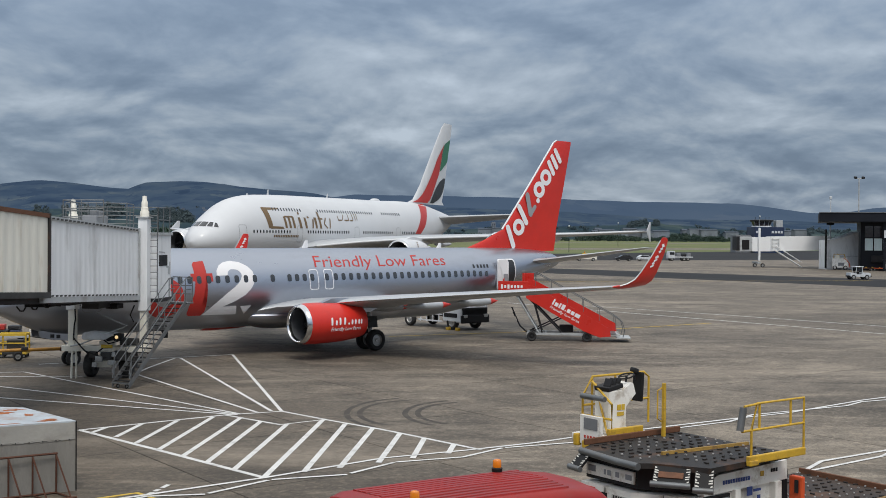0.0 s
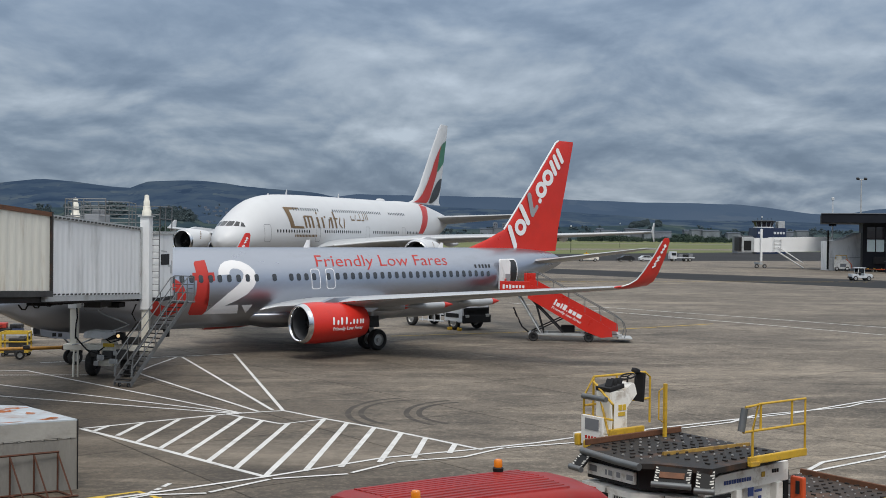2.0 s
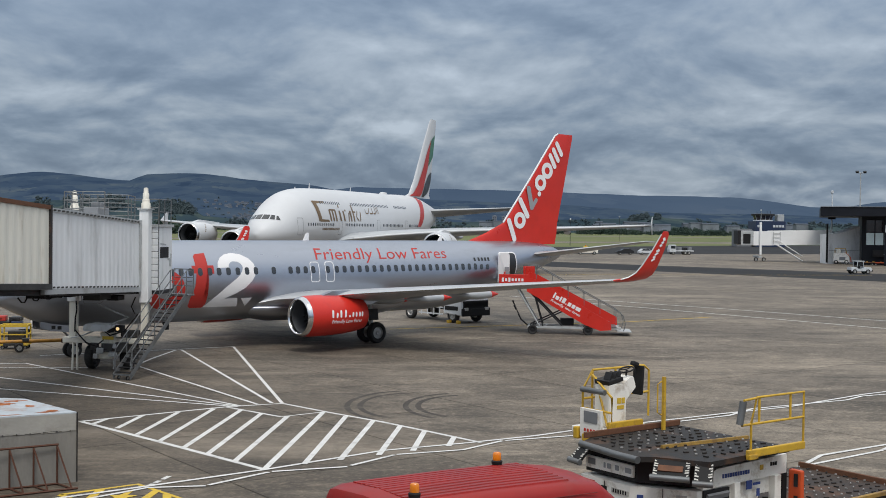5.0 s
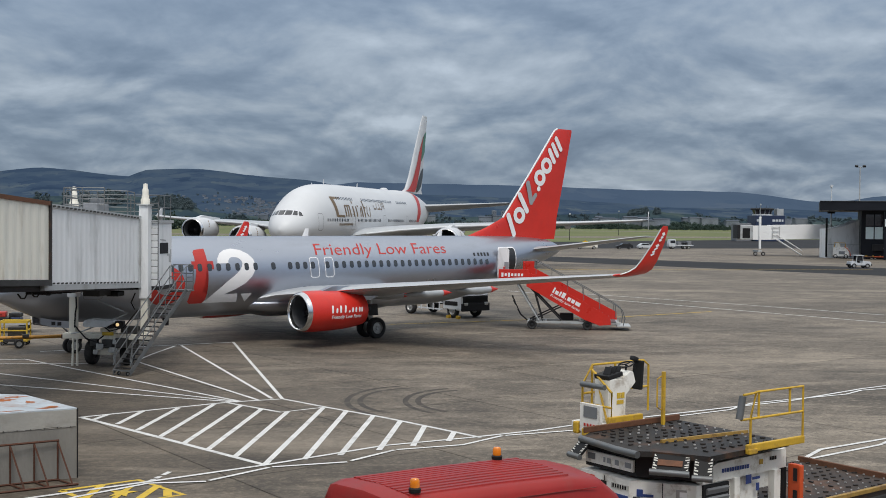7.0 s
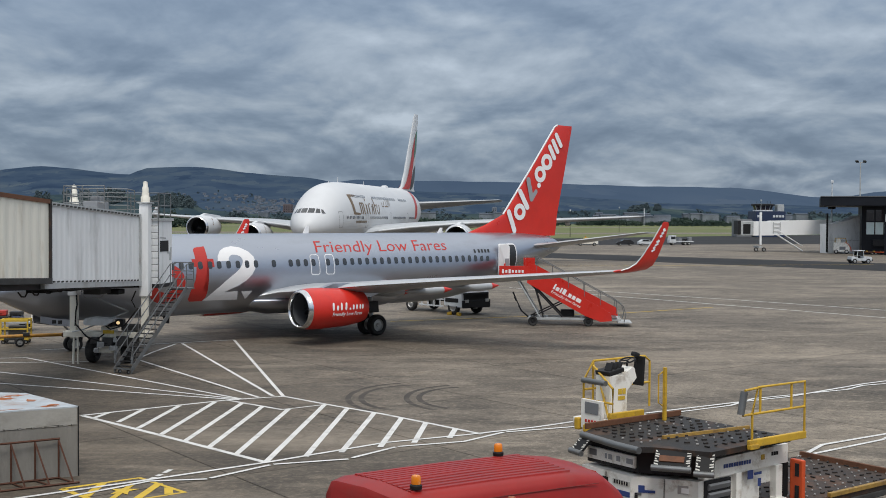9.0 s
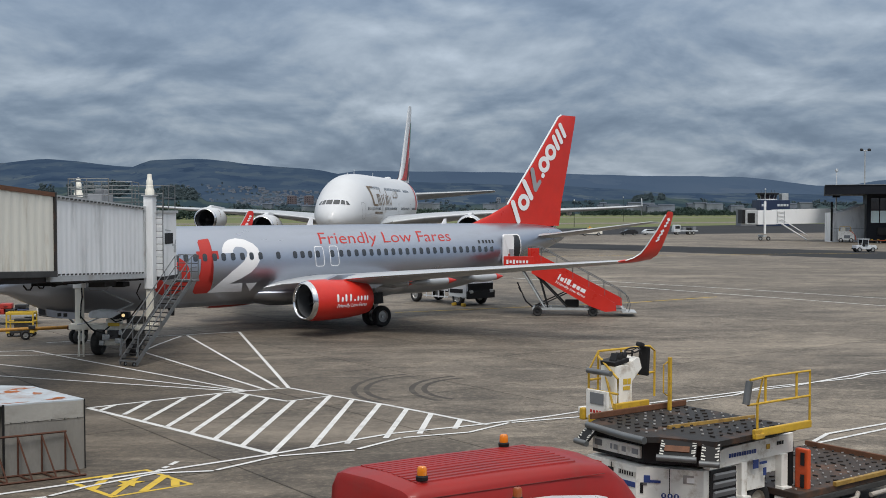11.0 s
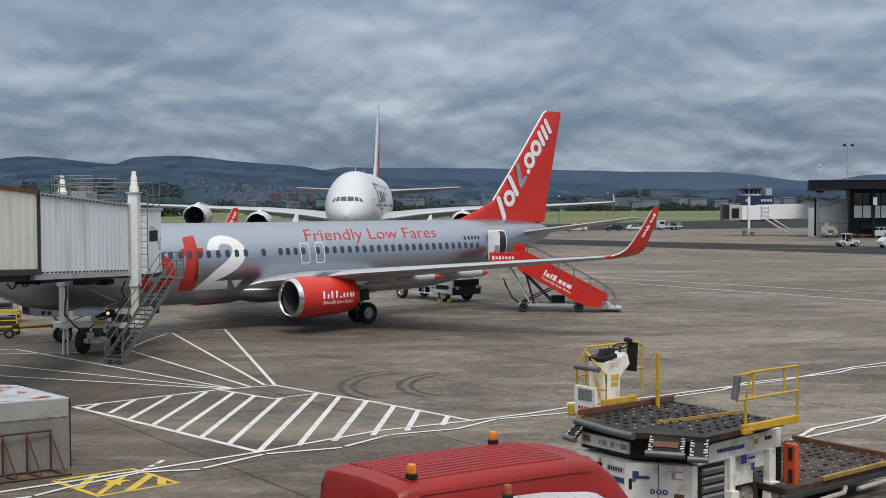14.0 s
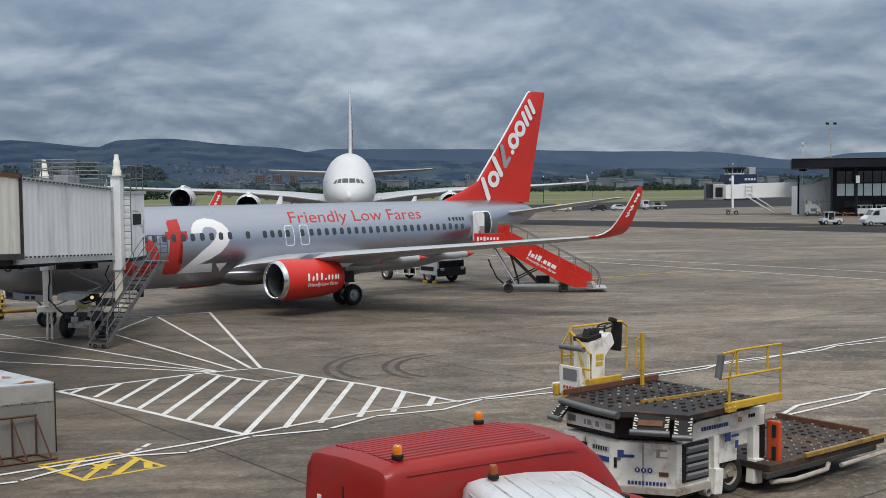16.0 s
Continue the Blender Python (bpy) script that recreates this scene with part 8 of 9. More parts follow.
def build_towbar():
    """An aircraft towbar: a long tube on a pair of small wheels, with a head at its end."""
    top = thing("aircraft_towbar", pose(TOW[0], TOW[1], 0, 0, 0, TOW[2]), "worn orange-yellow aircraft towbar on small wheels", "towbar")
    bm = bmesh.new()
    rod(bm, (-3.2, 0, 0.46), (1.9, 0, 0.5), 0.085, None, 12)
    part("tube", bm, M["tow_orange"], top, smooth=True)
    bm = bmesh.new()
    box(bm, (2.05, 0, 0.48), (0.5, 0.24, 0.2), None, 0.04)
    part("shear_head", bm, M["rust"], top, "rusty shear head")
    bm = bmesh.new()
    box(bm, (2.6, 0, 0.44), (0.34, 0.4, 0.6), None, 0.1)
    part("lifting_ring", bm, M["black"], top)
    bm = bmesh.new()
    box(bm, (-0.35, 0, 0.36), (0.9, 0.2, 0.12), None, 0.02)
    box(bm, (0.2, 0, 0.56), (0.3, 0.26, 0.16), None, 0.03)
    part("axle_frame", bm, M["grubby"], top)
    for y in (-0.3, 0.3):
        wheel(top, (-0.1, y, 0.22), 0.22, 0.14, M["tyre"], M["hub"])


def build_cage():
    """A small yellow equipment cage on castors."""
    top = thing("equipment_cage", pose(CAGE[0], CAGE[1], 0, 0, 0, 8), "small yellow steel equipment cage with dark gear inside", "cage")
    for x in (-0.62, 0.62):
        for y in (-0.4, 0.4):
            bm = bmesh.new()
            box(bm, (x, y, 0.68), (0.07, 0.07, 1.0), None, 0.01)
            part("post", bm, M["line_y"], top)
            wheel(top, (x * 0.85, y * 0.8, 0.1), 0.1, 0.06, M["tyre"], M["hub"], name="castor")
    for z, t in ((0.24, 0.1), (0.72, 0.06), (1.14, 0.12)):
        bm = bmesh.new()
        for y in (-0.4, 0.4):
            box(bm, (0, y, z), (1.3, 0.06, t), None, 0.01)
        for x in (-0.62, 0.62):
            box(bm, (x, 0, z), (0.06, 0.8, t), None, 0.01)
        part("frame_rail", bm, M["line_y"], top)
    bm = bmesh.new()
    box(bm, (0, 0, 0.3), (1.2, 0.76, 0.05))
    part("floor_panel", bm, M["ld_yellow"], top)
    bm = bmesh.new()
    box(bm, (0.05, 0.1, 0.62), (0.8, 0.4, 0.5), None, 0.06)
    part("stored_gear", bm, M["grubby"], top, "dark stored gear")


def build_bag_trailer():
    """A flat trailer with its towing frame; its cases are things of their own."""
    top = thing("baggage_trailer", pose(BAGS[0], BAGS[1], 0, 0, 0, 6), "low grey baggage trailer beyond the jet bridge", "trailer")
    bm = bmesh.new()
    box(bm, (0, 0, 0.5), (3.4, 1.5, 0.12), None, 0.02)
    part("bed", bm, M["bridge_grey"], top)
    bm = bmesh.new()
    box(bm, (1.75, 0, 0.95), (0.06, 1.4, 0.8), None, 0.02)
    part("end_board", bm, M["bridge_c"], top)
    bm = bmesh.new()
    rod(bm, (1.7, 0, 0.45), (2.9, 0, 0.3), 0.05)
    part("drawbar", bm, M["grubby"], top)
    for x in (-1.2, 1.2):
        for y in (-0.6, 0.6):
            wheel(top, (x, y, 0.22), 0.22, 0.14, M["tyre"], M["hub"])
    rnd = random.Random(3)
    place = Matrix(top.matrix_world)
    for k, (x, y, z, sz, mk, col) in enumerate(((-1.3, -0.4, 0.56, (0.5, 0.7, 0.3), "case_blue", "blue"), (-0.75, -0.4, 0.56, (0.52, 0.7, 0.3), "case_dark", "black"), (-0.2, -0.4, 0.56, (0.5, 0.68, 0.3), "case_red", "red"), (0.35, -0.38, 0.56, (0.52, 0.7, 0.3), "case_dark", "black"), (0.95, -0.4, 0.56, (0.5, 0.66, 0.3), "case_blue", "blue"), (-1.25, -0.4, 0.87, (0.55, 0.66, 0.28), "case_purple", "purple"), (-0.62, -0.4, 0.87, (0.55, 0.66, 0.3), "case_red", "red"), (0.1, -0.4, 0.87, (0.6, 0.66, 0.28), "case_red", "red"), (-1.0, -0.38, 1.18, (0.6, 0.6, 0.26), "case_dark", "black"), (0.9, -0.4, 0.87, (0.6, 0.6, 0.22), "case_dark", "black"))):
        cs = thing("suitcase", place @ pose(x, y, z, 0, 0, rnd.uniform(-8, 8)), f"{col} suitcase stacked on the baggage trailer", "suitcase", group="suitcases on the trailer")
        bm = bmesh.new()
        box(bm, (0, 0, sz[2] / 2), sz, None, 0.05)
        part("shell", bm, M[mk], cs)
        bm = bmesh.new()
        tube(bm, [(-0.1, -sz[1] / 2 + 0.01, sz[2] / 2), (-0.08, -sz[1] / 2 - 0.04, sz[2] / 2), (0.08, -sz[1] / 2 - 0.04, sz[2] / 2), (0.1, -sz[1] / 2 + 0.01, sz[2] / 2)], 0.014, 5)
        part("handle", bm, M["black"], cs)


M["tow_orange"] = mat("worn_orange_yellow_paint", (0.46, 0.22, 0.03), 0.55, 0, 0.2, 2, 20, stain=(0.2, 0.1, 0.04), stain_amt=0.8, stain_scale=2.5)
for name, col in (("case_red", (0.42, 0.035, 0.025)), ("case_blue", (0.03, 0.045, 0.10)), ("case_dark", (0.018, 0.018, 0.02)), ("case_purple", (0.10, 0.05, 0.16))):
    M[name] = mat(name + "_shell", col, 0.5, 0, 0.15, 4, 30)
TOW, CAGE, BAGS = (-20.0, 53.72, 23), (-20.75, 55.0), (-23.8, 61.0)
build_towbar()
build_cage()
build_bag_trailer()


def build_tractor(m, paint, label):
    """A low airport tractor: body, bonnet, cab on posts, four wheels."""
    top = thing("tow_tractor", m, label, "tractor")
    bm = bmesh.new()
    prism(bm, [(-1.5, 0.4), (1.6, 0.4), (1.65, 0.85), (1.5, 1.0), (0.45, 1.08), (0.3, 0.75), (-0.5, 0.75), (-0.6, 1.0), (-1.5, 1.0)], "y", -0.75, 0.75)
    bmesh.ops.bevel(bm, geom=bm.edges[:], offset=0.04, segments=2, affect="EDGES")
    part("body", bm, M[paint], top)
    bm = bmesh.new()
    for x in (-0.62, 0.42):
        for y in (-0.62, 0.62):
            rod(bm, (x, y, 0.95), (x * 0.85, y, 1.85), 0.045)
    box(bm, (-0.1, 0, 1.9), (1.35, 1.4, 0.1), None, 0.04)
    part("cab_frame", bm, M[paint], top)
    bm = bmesh.new()
    box(bm, (0.37, 0, 1.45), (0.03, 1.1, 0.7), (0, -6, 0))
    box(bm, (-0.1, 0.6, 1.5), (0.8, 0.02, 0.6))
    box(bm, (-0.1, -0.6, 1.5), (0.8, 0.02, 0.6))
    part("cab_glass", bm, M["win"], top)
    bm = bmesh.new()
    box(bm, (-0.25, 0, 0.95), (0.5, 0.9, 0.4), None, 0.06)
    part("seat", bm, M["black"], top)
    bm = bmesh.new()
    box(bm, (1.68, 0, 0.5), (0.16, 1.5, 0.22), None, 0.03)
    part("bumper", bm, M["black"], top)
    bm = bmesh.new()
    box(bm, (-1.55, 0, 0.5), (0.16, 1.3, 0.2), None, 0.03)
    part("bumper", bm, M["black"], top)
    for y in (-0.5, 0.5):
        bm = bmesh.new()
        box(bm, (1.66, y, 0.8), (0.06, 0.22, 0.14), None, 0.02)
        part("headlight", bm, M["hub"], top)
    for x in (-1.0, 1.05):
        for y in (-0.68, 0.68):
            wheel(top, (x, y, 0.36), 0.36, 0.24, M["tyre"], M["hub"])
    return top


build_tractor(pose(61.9, 167.6, 0, 0, 0, 5), "van_white", "small white tow tractor on the service road")


def build_car(m, paint, label, kind="car"):
    top = thing(kind, m, label, kind)
    bm = bmesh.new()
    prism(bm, [(-2.1, 0.35), (2.1, 0.35), (2.15, 0.7), (1.9, 0.9), (1.0, 0.98), (0.45, 1.42), (-1.2, 1.46), (-1.9, 1.0), (-2.12, 0.9)], "y", -0.86, 0.86)
    bmesh.ops.bevel(bm, geom=bm.edges[:], offset=0.07, segments=2, affect="EDGES")
    part("body", bm, M[paint], top, smooth=True)
    for s in (-1, 1):
        bm = bmesh.new()
        prism(bm, [(-1.55, 1.0), (0.8, 1.0), (0.35, 1.36), (-1.1, 1.38)], "y", s * 0.862 - 0.01, s * 0.862 + 0.01)
        part("side_window", bm, M["win"], top)
        for x in (-1.3, 1.3):
            wheel(top, (x, s * 0.78, 0.31), 0.31, 0.2, M["tyre"], M["hub"])
    bm = bmesh.new()
    bm.faces.new([bm.verts.new(p) for p in ((1.0, -0.7, 1.03), (1.0, 0.7, 1.03), (0.52, 0.66, 1.42), (0.52, -0.66, 1.42))])
    for v in bm.verts:
        v.co += Vector((0.03, 0, 0.02))
    part("windscreen", bm, M["win"], top)


build_car(pose(45.2, 279.8, 0, 0, 0, 185), "black_mark", "dark hatchback parked by the taxiway")
build_car(pose(51.0, 282.2, 0, 0, 0, 8), "van_white", "white car parked by the taxiway")


def build_small_van(m, label):
    top = thing("van", m, label, "van")
    bm = bmesh.new()
    prism(bm, [(-2.5, 0.4), (2.45, 0.4), (2.5, 0.9), (2.1, 1.3), (1.6, 1.5), (1.0, 2.3), (0.6, 2.48), (-2.45, 2.48)], "y", -0.95, 0.95)
    bmesh.ops.bevel(bm, geom=bm.edges[:], offset=0.08, segments=2, affect="EDGES")
    part("body", bm, M["van_white"], top, smooth=True)
    for s in (-1, 1):
        bm = bmesh.new()
        prism(bm, [(0.3, 1.5), (1.4, 1.5), (0.95, 2.15), (0.3, 2.2)], "y", s * 0.952 - 0.01, s * 0.952 + 0.01)
        part("side_window", bm, M["win"], top)
        for x in (-1.5, 1.6):
            wheel(top, (x, s * 0.86, 0.34), 0.34, 0.22, M["tyre"], M["hub"])
        bm = bmesh.new()
        box(bm, (-0.9, s * 0.957, 1.5), (0.3, 0.012, 0.3), None, 0.01)
        part("logo_disc", bm, M["mid_grey"], top)
    bm = bmesh.new()
    bm.faces.new([bm.verts.new(p) for p in ((1.6, -0.78, 1.57), (1.6, 0.78, 1.57), (1.05, 0.74, 2.3), (1.05, -0.74, 2.3))])
    for v in bm.verts:
        v.co += Vector((0.03, 0, 0.02))
    part("windscreen", bm, M["win"], top)


build_small_van(pose(67.3, 163.2, 0, 0, 0, 186), "white panel van on the service road")
build_small_van(pose(71.6, 169.5, 0, 0, 0, 184), "white panel van behind another on the service road")


def build_flatbed():
    top = thing("flatbed_truck", pose(60.6, 287, 0, 0, 0, 184), "white flatbed truck with equipment on the taxiway", "truck")
    bm = bmesh.new()
    prism(bm, [(3.2, 0.6), (3.2, 1.4), (2.9, 2.5), (1.5, 2.5), (1.5, 0.6)], "y", -1.15, 1.15)
    bmesh.ops.bevel(bm, geom=bm.edges[:], offset=0.07, segments=2, affect="EDGES")
    cab = part("cab", bm, M["van_white"], top)
    bm = bmesh.new()
    box(bm, (2.25, 0, 1.85), (1.2, 2.34, 0.7), None, 0.02)
    part("cab_window", bm, M["win"], cab)
    bm = bmesh.new()
    box(bm, (-0.8, 0, 0.95), (4.6, 2.2, 0.25), None, 0.03)
    part("bed", bm, M["van_white"], top)
    for x, h in ((-2.2, 0.9), (-1.0, 0.6), (0.4, 0.8)):
        bm = bmesh.new()
        box(bm, (x, 0, 1.08 + h / 2), (0.9, 1.6, h), None, 0.05)
        part("load_box", bm, M["mid_grey"] if x < -2 or x > 0 else M["dark_metal"], top)
    for x in (2.2, -1.9, -0.9):
        for y in (-0.98, 0.98):
            wheel(top, (x, y, 0.45), 0.45, 0.28, M["tyre"], M["hub"])


build_flatbed()


def build_yellow_vehicle():
    top = thing("belt_loader", pose(35.3, 275.2, 0, 0, 0, 180), "faded yellow belt loader with a raised beacon", "belt loader")
    bm = bmesh.new()
    box(bm, (0, 0, 0.75), (5.2, 1.5, 0.7), None, 0.06)
    part("body", bm, M["bridge_c"], top)
    bm = bmesh.new()
    box(bm, (0.4, 0.4, 1.5), (1.2, 0.8, 0.9), None, 0.06)
    part("cab", bm, M["line_y"], top)
    bm = bmesh.new()
    box(bm, (-0.6, -0.3, 1.3), (5.4, 0.8, 0.2), (0, 5, 0), 0.03)
    part("belt", bm, M["black"], top)
    bm = bmesh.new()
    rod(bm, (0.4, 0.4, 1.9), (0.4, 0.4, 2.3), 0.12)
    part("beacon", bm, M["amber"], top)
    for x in (-1.7, 1.7):
        for y in (-0.7, 0.7):
            wheel(top, (x, y, 0.4), 0.4, 0.25, M["tyre"], M["hub"])


build_yellow_vehicle()


# ---- the far pier, its bridge, tower, masts ----
def build_pier():
    M["pier_dark"] = mat("dark_cladding", (0.012, 0.014, 0.02), 0.5, 0, 0.25, 0.4, 6, spec=0.2)
    # sky reflection and light from inside are put into the lower panes' colour
    M["pier_glass"] = glass_mat("glass_painted_bright", (0.72, 0.86, 0.87), 0.12)
    M["pier_glass_d"] = glass_mat("dark_upper_glass", (0.022, 0.013, 0.016), 0.12)
    top = thing("pier_building", pose(80.0, 215.5, 0, 0, 0, -18), "dark-clad airport pier with glazed upper floor and flat roof", "building")
    bm = bmesh.new()
    box(bm, (36, 9, 4.65), (72, 18, 9.3), None, 0.05)
    part("wall", bm, M["pier_dark"], top)
    bm = bmesh.new()
    box(bm, (31.0, 7, 10.05), (77.2, 26, 1.75), None, 0.06)
    roof = part("roof", bm, M["pier_dark"], top, "dark deep-edged flat roof")
    bm = bmesh.new()
    box(bm, (31.0, -6.05, 10.92), (77.2, 0.2, 0.1))
    part("roof_trim", bm, M["mid_grey"], roof)
    bm = bmesh.new()
    box(bm, (0, 0, 0), (1.42, 0.08, 2.3), None, 0.02)
    p0 = part("window", bm, M["pier_glass"], top, "window pane coloured pale for the light in it")
    bm = bmesh.new()
    box(bm, (0, 0, 0), (1.42, 0.08, 2.2), None, 0.02)
    p1 = part("window", bm, M["pier_glass_d"], top, "dark upper window pane")
    for k in range(24):
        a, b = Matrix.Translation((1.5 + 1.62 * k, -0.05, 4.95)), Matrix.Translation((1.5 + 1.62 * k, -0.05, 7.4))
        if k == 0:
            p0.matrix_basis, p1.matrix_basis = a, b
        else:
            again(p0, a, top), again(p1, b, top)
    for k in range(6):
        bm = bmesh.new()
        rod(bm, (4 + 9 * k, -5, 0), (4 + 9 * k, -5, 9.4), 0.25, None, 10)
        part("column", bm, M["pier_dark"], top)
    bm = bmesh.new()
    box(bm, (4.2, -5.6, 6.9), (0.7, 0.1, 1.4), None, 0.02)
    part("stand_sign", bm, M["van_white"], top, "white stand sign")
    for x, w in ((4.5, 5.0), (11.5, 3.2), (19, 4)):
        bm = bmesh.new()
        box(bm, (x, -0.3, 2.2), (w, 0.5, 1.3), None, 0.05)
        part("service_duct", bm, M["dark_metal"], top)
    # grey link from pier to bridge, with its swept top edge
    lk = thing("bridge_link", pose(75.2, 222, 0), "grey metal-clad link between pier and bridge", "bridge link")
    bm = bmesh.new()
    top_edge = [(-0.2, 5.7)] + [(0.2 + 5.8 * k / 10, 5.7 + 1.7 * (k / 10) ** 1.6) for k in range(11)]
    prism(bm, [(-0.2, 0.0)] + top_edge + [(6.0, 0.0)], "y", -2.2, 2.2)
    part("cladding", bm, M["bridge_w"], lk)
    bm = bmesh.new()
    box(bm, (-0.35, -2.2, 4.0), (0.3, 0.3, 7.6))
    part("edge_post", bm, M["black"], lk)
    bm = bmesh.new()
    for z in (2.6,):
        box(bm, (3, -2.22, z), (6.0, 0.04, 0.06))
    part("panel_seam", bm, M["mid_grey"], lk)


build_pier()


def build_far_bridge():
    M["bridge_clean"] = mat("clean_white_panel", (0.86, 0.87, 0.875), 0.5, 0, 0.03, 0.5, 8, stain=(0.70, 0.70, 0.69), stain_amt=0.4, stain_scale=0.5)
    top = thing("jet_bridge", pose(59.6, 232, 0), "empty white jet bridge of the far pier", "jet bridge")
    bm = bmesh.new()
    loft(bm, [[(x, -1.6, z), (x, 1.6, z), (x, 1.6, z + 2.9), (x, -1.6, z + 2.9)] for x, z in ((3.0, 3.25), (8.0, 3.3))])
    part("inner_tunnel", bm, M["bridge_clean"], top)
    bm = bmesh.new()
    loft(bm, [[(x, -1.75, z), (x, 1.75, z), (x, 1.75, z + 2.95), (x, -1.75, z + 2.95)] for x, z in ((7.6, 3.35), (19.5, 3.6))])
    part("outer_tunnel", bm, M["bridge_clean"], top, "white outer tunnel")
    bm = bmesh.new()
    box(bm, (2.5, 0, 4.75), (2.6, 3.8, 3.0), None, 0.15)
    cab = part("cab", bm, M["bridge_grey"], top)
    bm = bmesh.new()
    box(bm, (1.0, 0, 4.9), (0.7, 3.6, 2.8), None, 0.1)
    part("canopy", bm, M["dark_metal"], cab, "dark folded canopy")
    # black sheet painted in for the shaded inside of the open cab
    bm = bmesh.new()
    box(bm, (2.4, -1.92, 4.6), (1.5, 0.06, 2.0), None, 0.02)
    part("cab_opening", bm, M["black"], cab)
    for x, y in ((5.2, -2.0), (6.25, 2.0)):
        bm = bmesh.new()
        box(bm, (x, y, 4.7), (0.36, 0.34, 6.6), None, 0.03)
        part("lift_column", bm, M["bridge_clean"], top)
    bm = bmesh.new()
    box(bm, (5.2, 0, 0.95), (0.7, 4.2, 0.4), None, 0.04)
    part("bogie_beam", bm, M["bridge_grey"], top)
    for x in (4.45, 6.05):
        wheel(top, (x, -1.4, 0.42), 0.42, 0.3, M["tyre"], M["hub"])
    for y in (-2.0, -2.5):
        bm = bmesh.new()
        rod(bm, (8.5, y, 3.4), (13.6, y, 0.2), 0.12)
        rod(bm, (8.5, y, 4.4), (13.6, y, 1.2), 0.06)
        part("stringer", bm, M["bridge_clean"], top)
    bm = bmesh.new()
    box(bm, (0, 0, 0), (0.3, 0.5, 0.05))
    t0 = part("tread", bm, M["bridge_clean"], top)
    for k in range(14):
        m = Matrix.Translation((8.6 + 5.0 * k / 14, -2.25, 3.35 - 3.1 * k / 14))
        if k == 0:
            t0.matrix_basis = m
        else:
            again(t0, m, top)
    bm = bmesh.new()
    for x in (7.8, 9.2):
        rod(bm, (x, -1.9, 3.6), (x, -1.9, 6.0), 0.05)
    for k in range(3):
        rod(bm, (7.8, -1.9, 4.2 + 0.8 * k), (9.2, -1.9, 4.2 + 0.8 * k), 0.05)
    part("ladder_frame", bm, M["bridge_grey"], top)


build_far_bridge()


def build_tower():
    M["navy"] = mat("navy_cladding", (0.02, 0.035, 0.085), 0.5, 0.05, 0.12, 0.3, 4)
    top = thing("control_tower", pose(128.7, 450, 0), "low navy-clad control tower with a glazed cab", "control tower")
    bm = bmesh.new()
    box(bm, (0.3, 0, 5.1), (11.6, 12, 10.2), None, 0.1)
    part("wall", bm, M["navy"], top)
    for x, w in ((-4.6, 0.8), (1.6, 0.9), (2.8, 0.9), (4.0, 0.9), (5.1, 0.7)):
        bm = bmesh.new()
        box(bm, (x, -6.05, 8.2), (w, 0.1, 0.9))
        part("logo_bar", bm, M["van_white"], top)
    bm = bmesh.new()
    box(bm, (-9.5, 0, 3.5), (6, 8, 7.0), None, 0.1)
    part("annex", bm, M["mid_grey"], top)
    bm = bmesh.new()
    box(bm, (5.4, 0, 11.5), (2.6, 4, 2.8), None, 0.1)
    part("plant_room", bm, M["bridge_grey"], top)
    bm = bmesh.new()
    loft(bm, [[(cx + r * math.cos(t) - 1.2, r * math.sin(t), z) for t in (2 * math.pi * k / 12 for k in range(12))] for cx, r, z in ((0, 2.9, 10.2), (0, 3.4, 10.6), (0, 4.0, 12.4))])
    part("cab_glass", bm, M["pier_glass_d"], top)
    for k in range(12):
        t = 2 * math.pi * k / 12
        bm = bmesh.new()
        rod(bm, (3.42 * math.cos(t) - 1.2, 3.42 * math.sin(t), 10.6), (4.02 * math.cos(t) - 1.2, 4.02 * math.sin(t), 12.4), 0.13)
        part("mullion", bm, M["bridge_grey"], top)
    bm = bmesh.new()
    lathe(bm, [(0, 0.05), (0, 4.6), (0.55, 4.6), (0.75, 3.6), (0.75, 0.05)], 20, Matrix.Translation((-1.2, 0, 12.4)) @ Matrix.Rotation(radians(-90), 4, "Y"))
    part("cab_roof", bm, M["dark_metal"], top)
    bm = bmesh.new()
    lathe(bm, [(0, 0.05), (0, 3.9), (0.5, 3.9), (0.5, 0.05)], 20, Matrix.Translation((-1.2, 0, 10.1)) @ Matrix.Rotation(radians(-90), 4, "Y"))
    part("cab_base", bm, M["bridge_w"], top)
    bm = bmesh.new()
    for x in (-3.6, -2.0, 0.5, 1.8):
        rod(bm, (x, 0, 13.1), (x, 0, 14.2), 0.06)
    part("aerial", bm, M["dark_metal"], top)


build_tower()


def build_pier_trailer(m, paint, label):
    """A baggage trailer with an open frame, parked by the pier."""
    top = thing("baggage_trailer", m, label, "trailer", group="trailers by the pier")
    bm = bmesh.new()
    box(bm, (0, 0, 0.55), (3.0, 1.5, 0.2), None, 0.03)
    part("bed", bm, M[paint], top)
    for x in (-1.4, -0.45, 0.45, 1.4):
        for y in (-0.7, 0.7):
            bm = bmesh.new()
            box(bm, (x, y, 1.3), (0.1, 0.08, 1.4), None, 0.01)
            part("post", bm, M[paint], top)
    bm = bmesh.new()
    box(bm, (0, 0, 2.03), (3.1, 1.6, 0.1), None, 0.03)
    part("canopy", bm, M[paint], top)
    bm = bmesh.new()
    box(bm, (0, -0.66, 1.05), (2.9, 0.06, 0.8), None, 0.02)
    part("side_panel", bm, M[paint], top)
    for x in (-1.0, 1.0):
        for y in (-0.62, 0.62):
            wheel(top, (x, y, 0.25), 0.25, 0.16, M["tyre"], M["hub"])


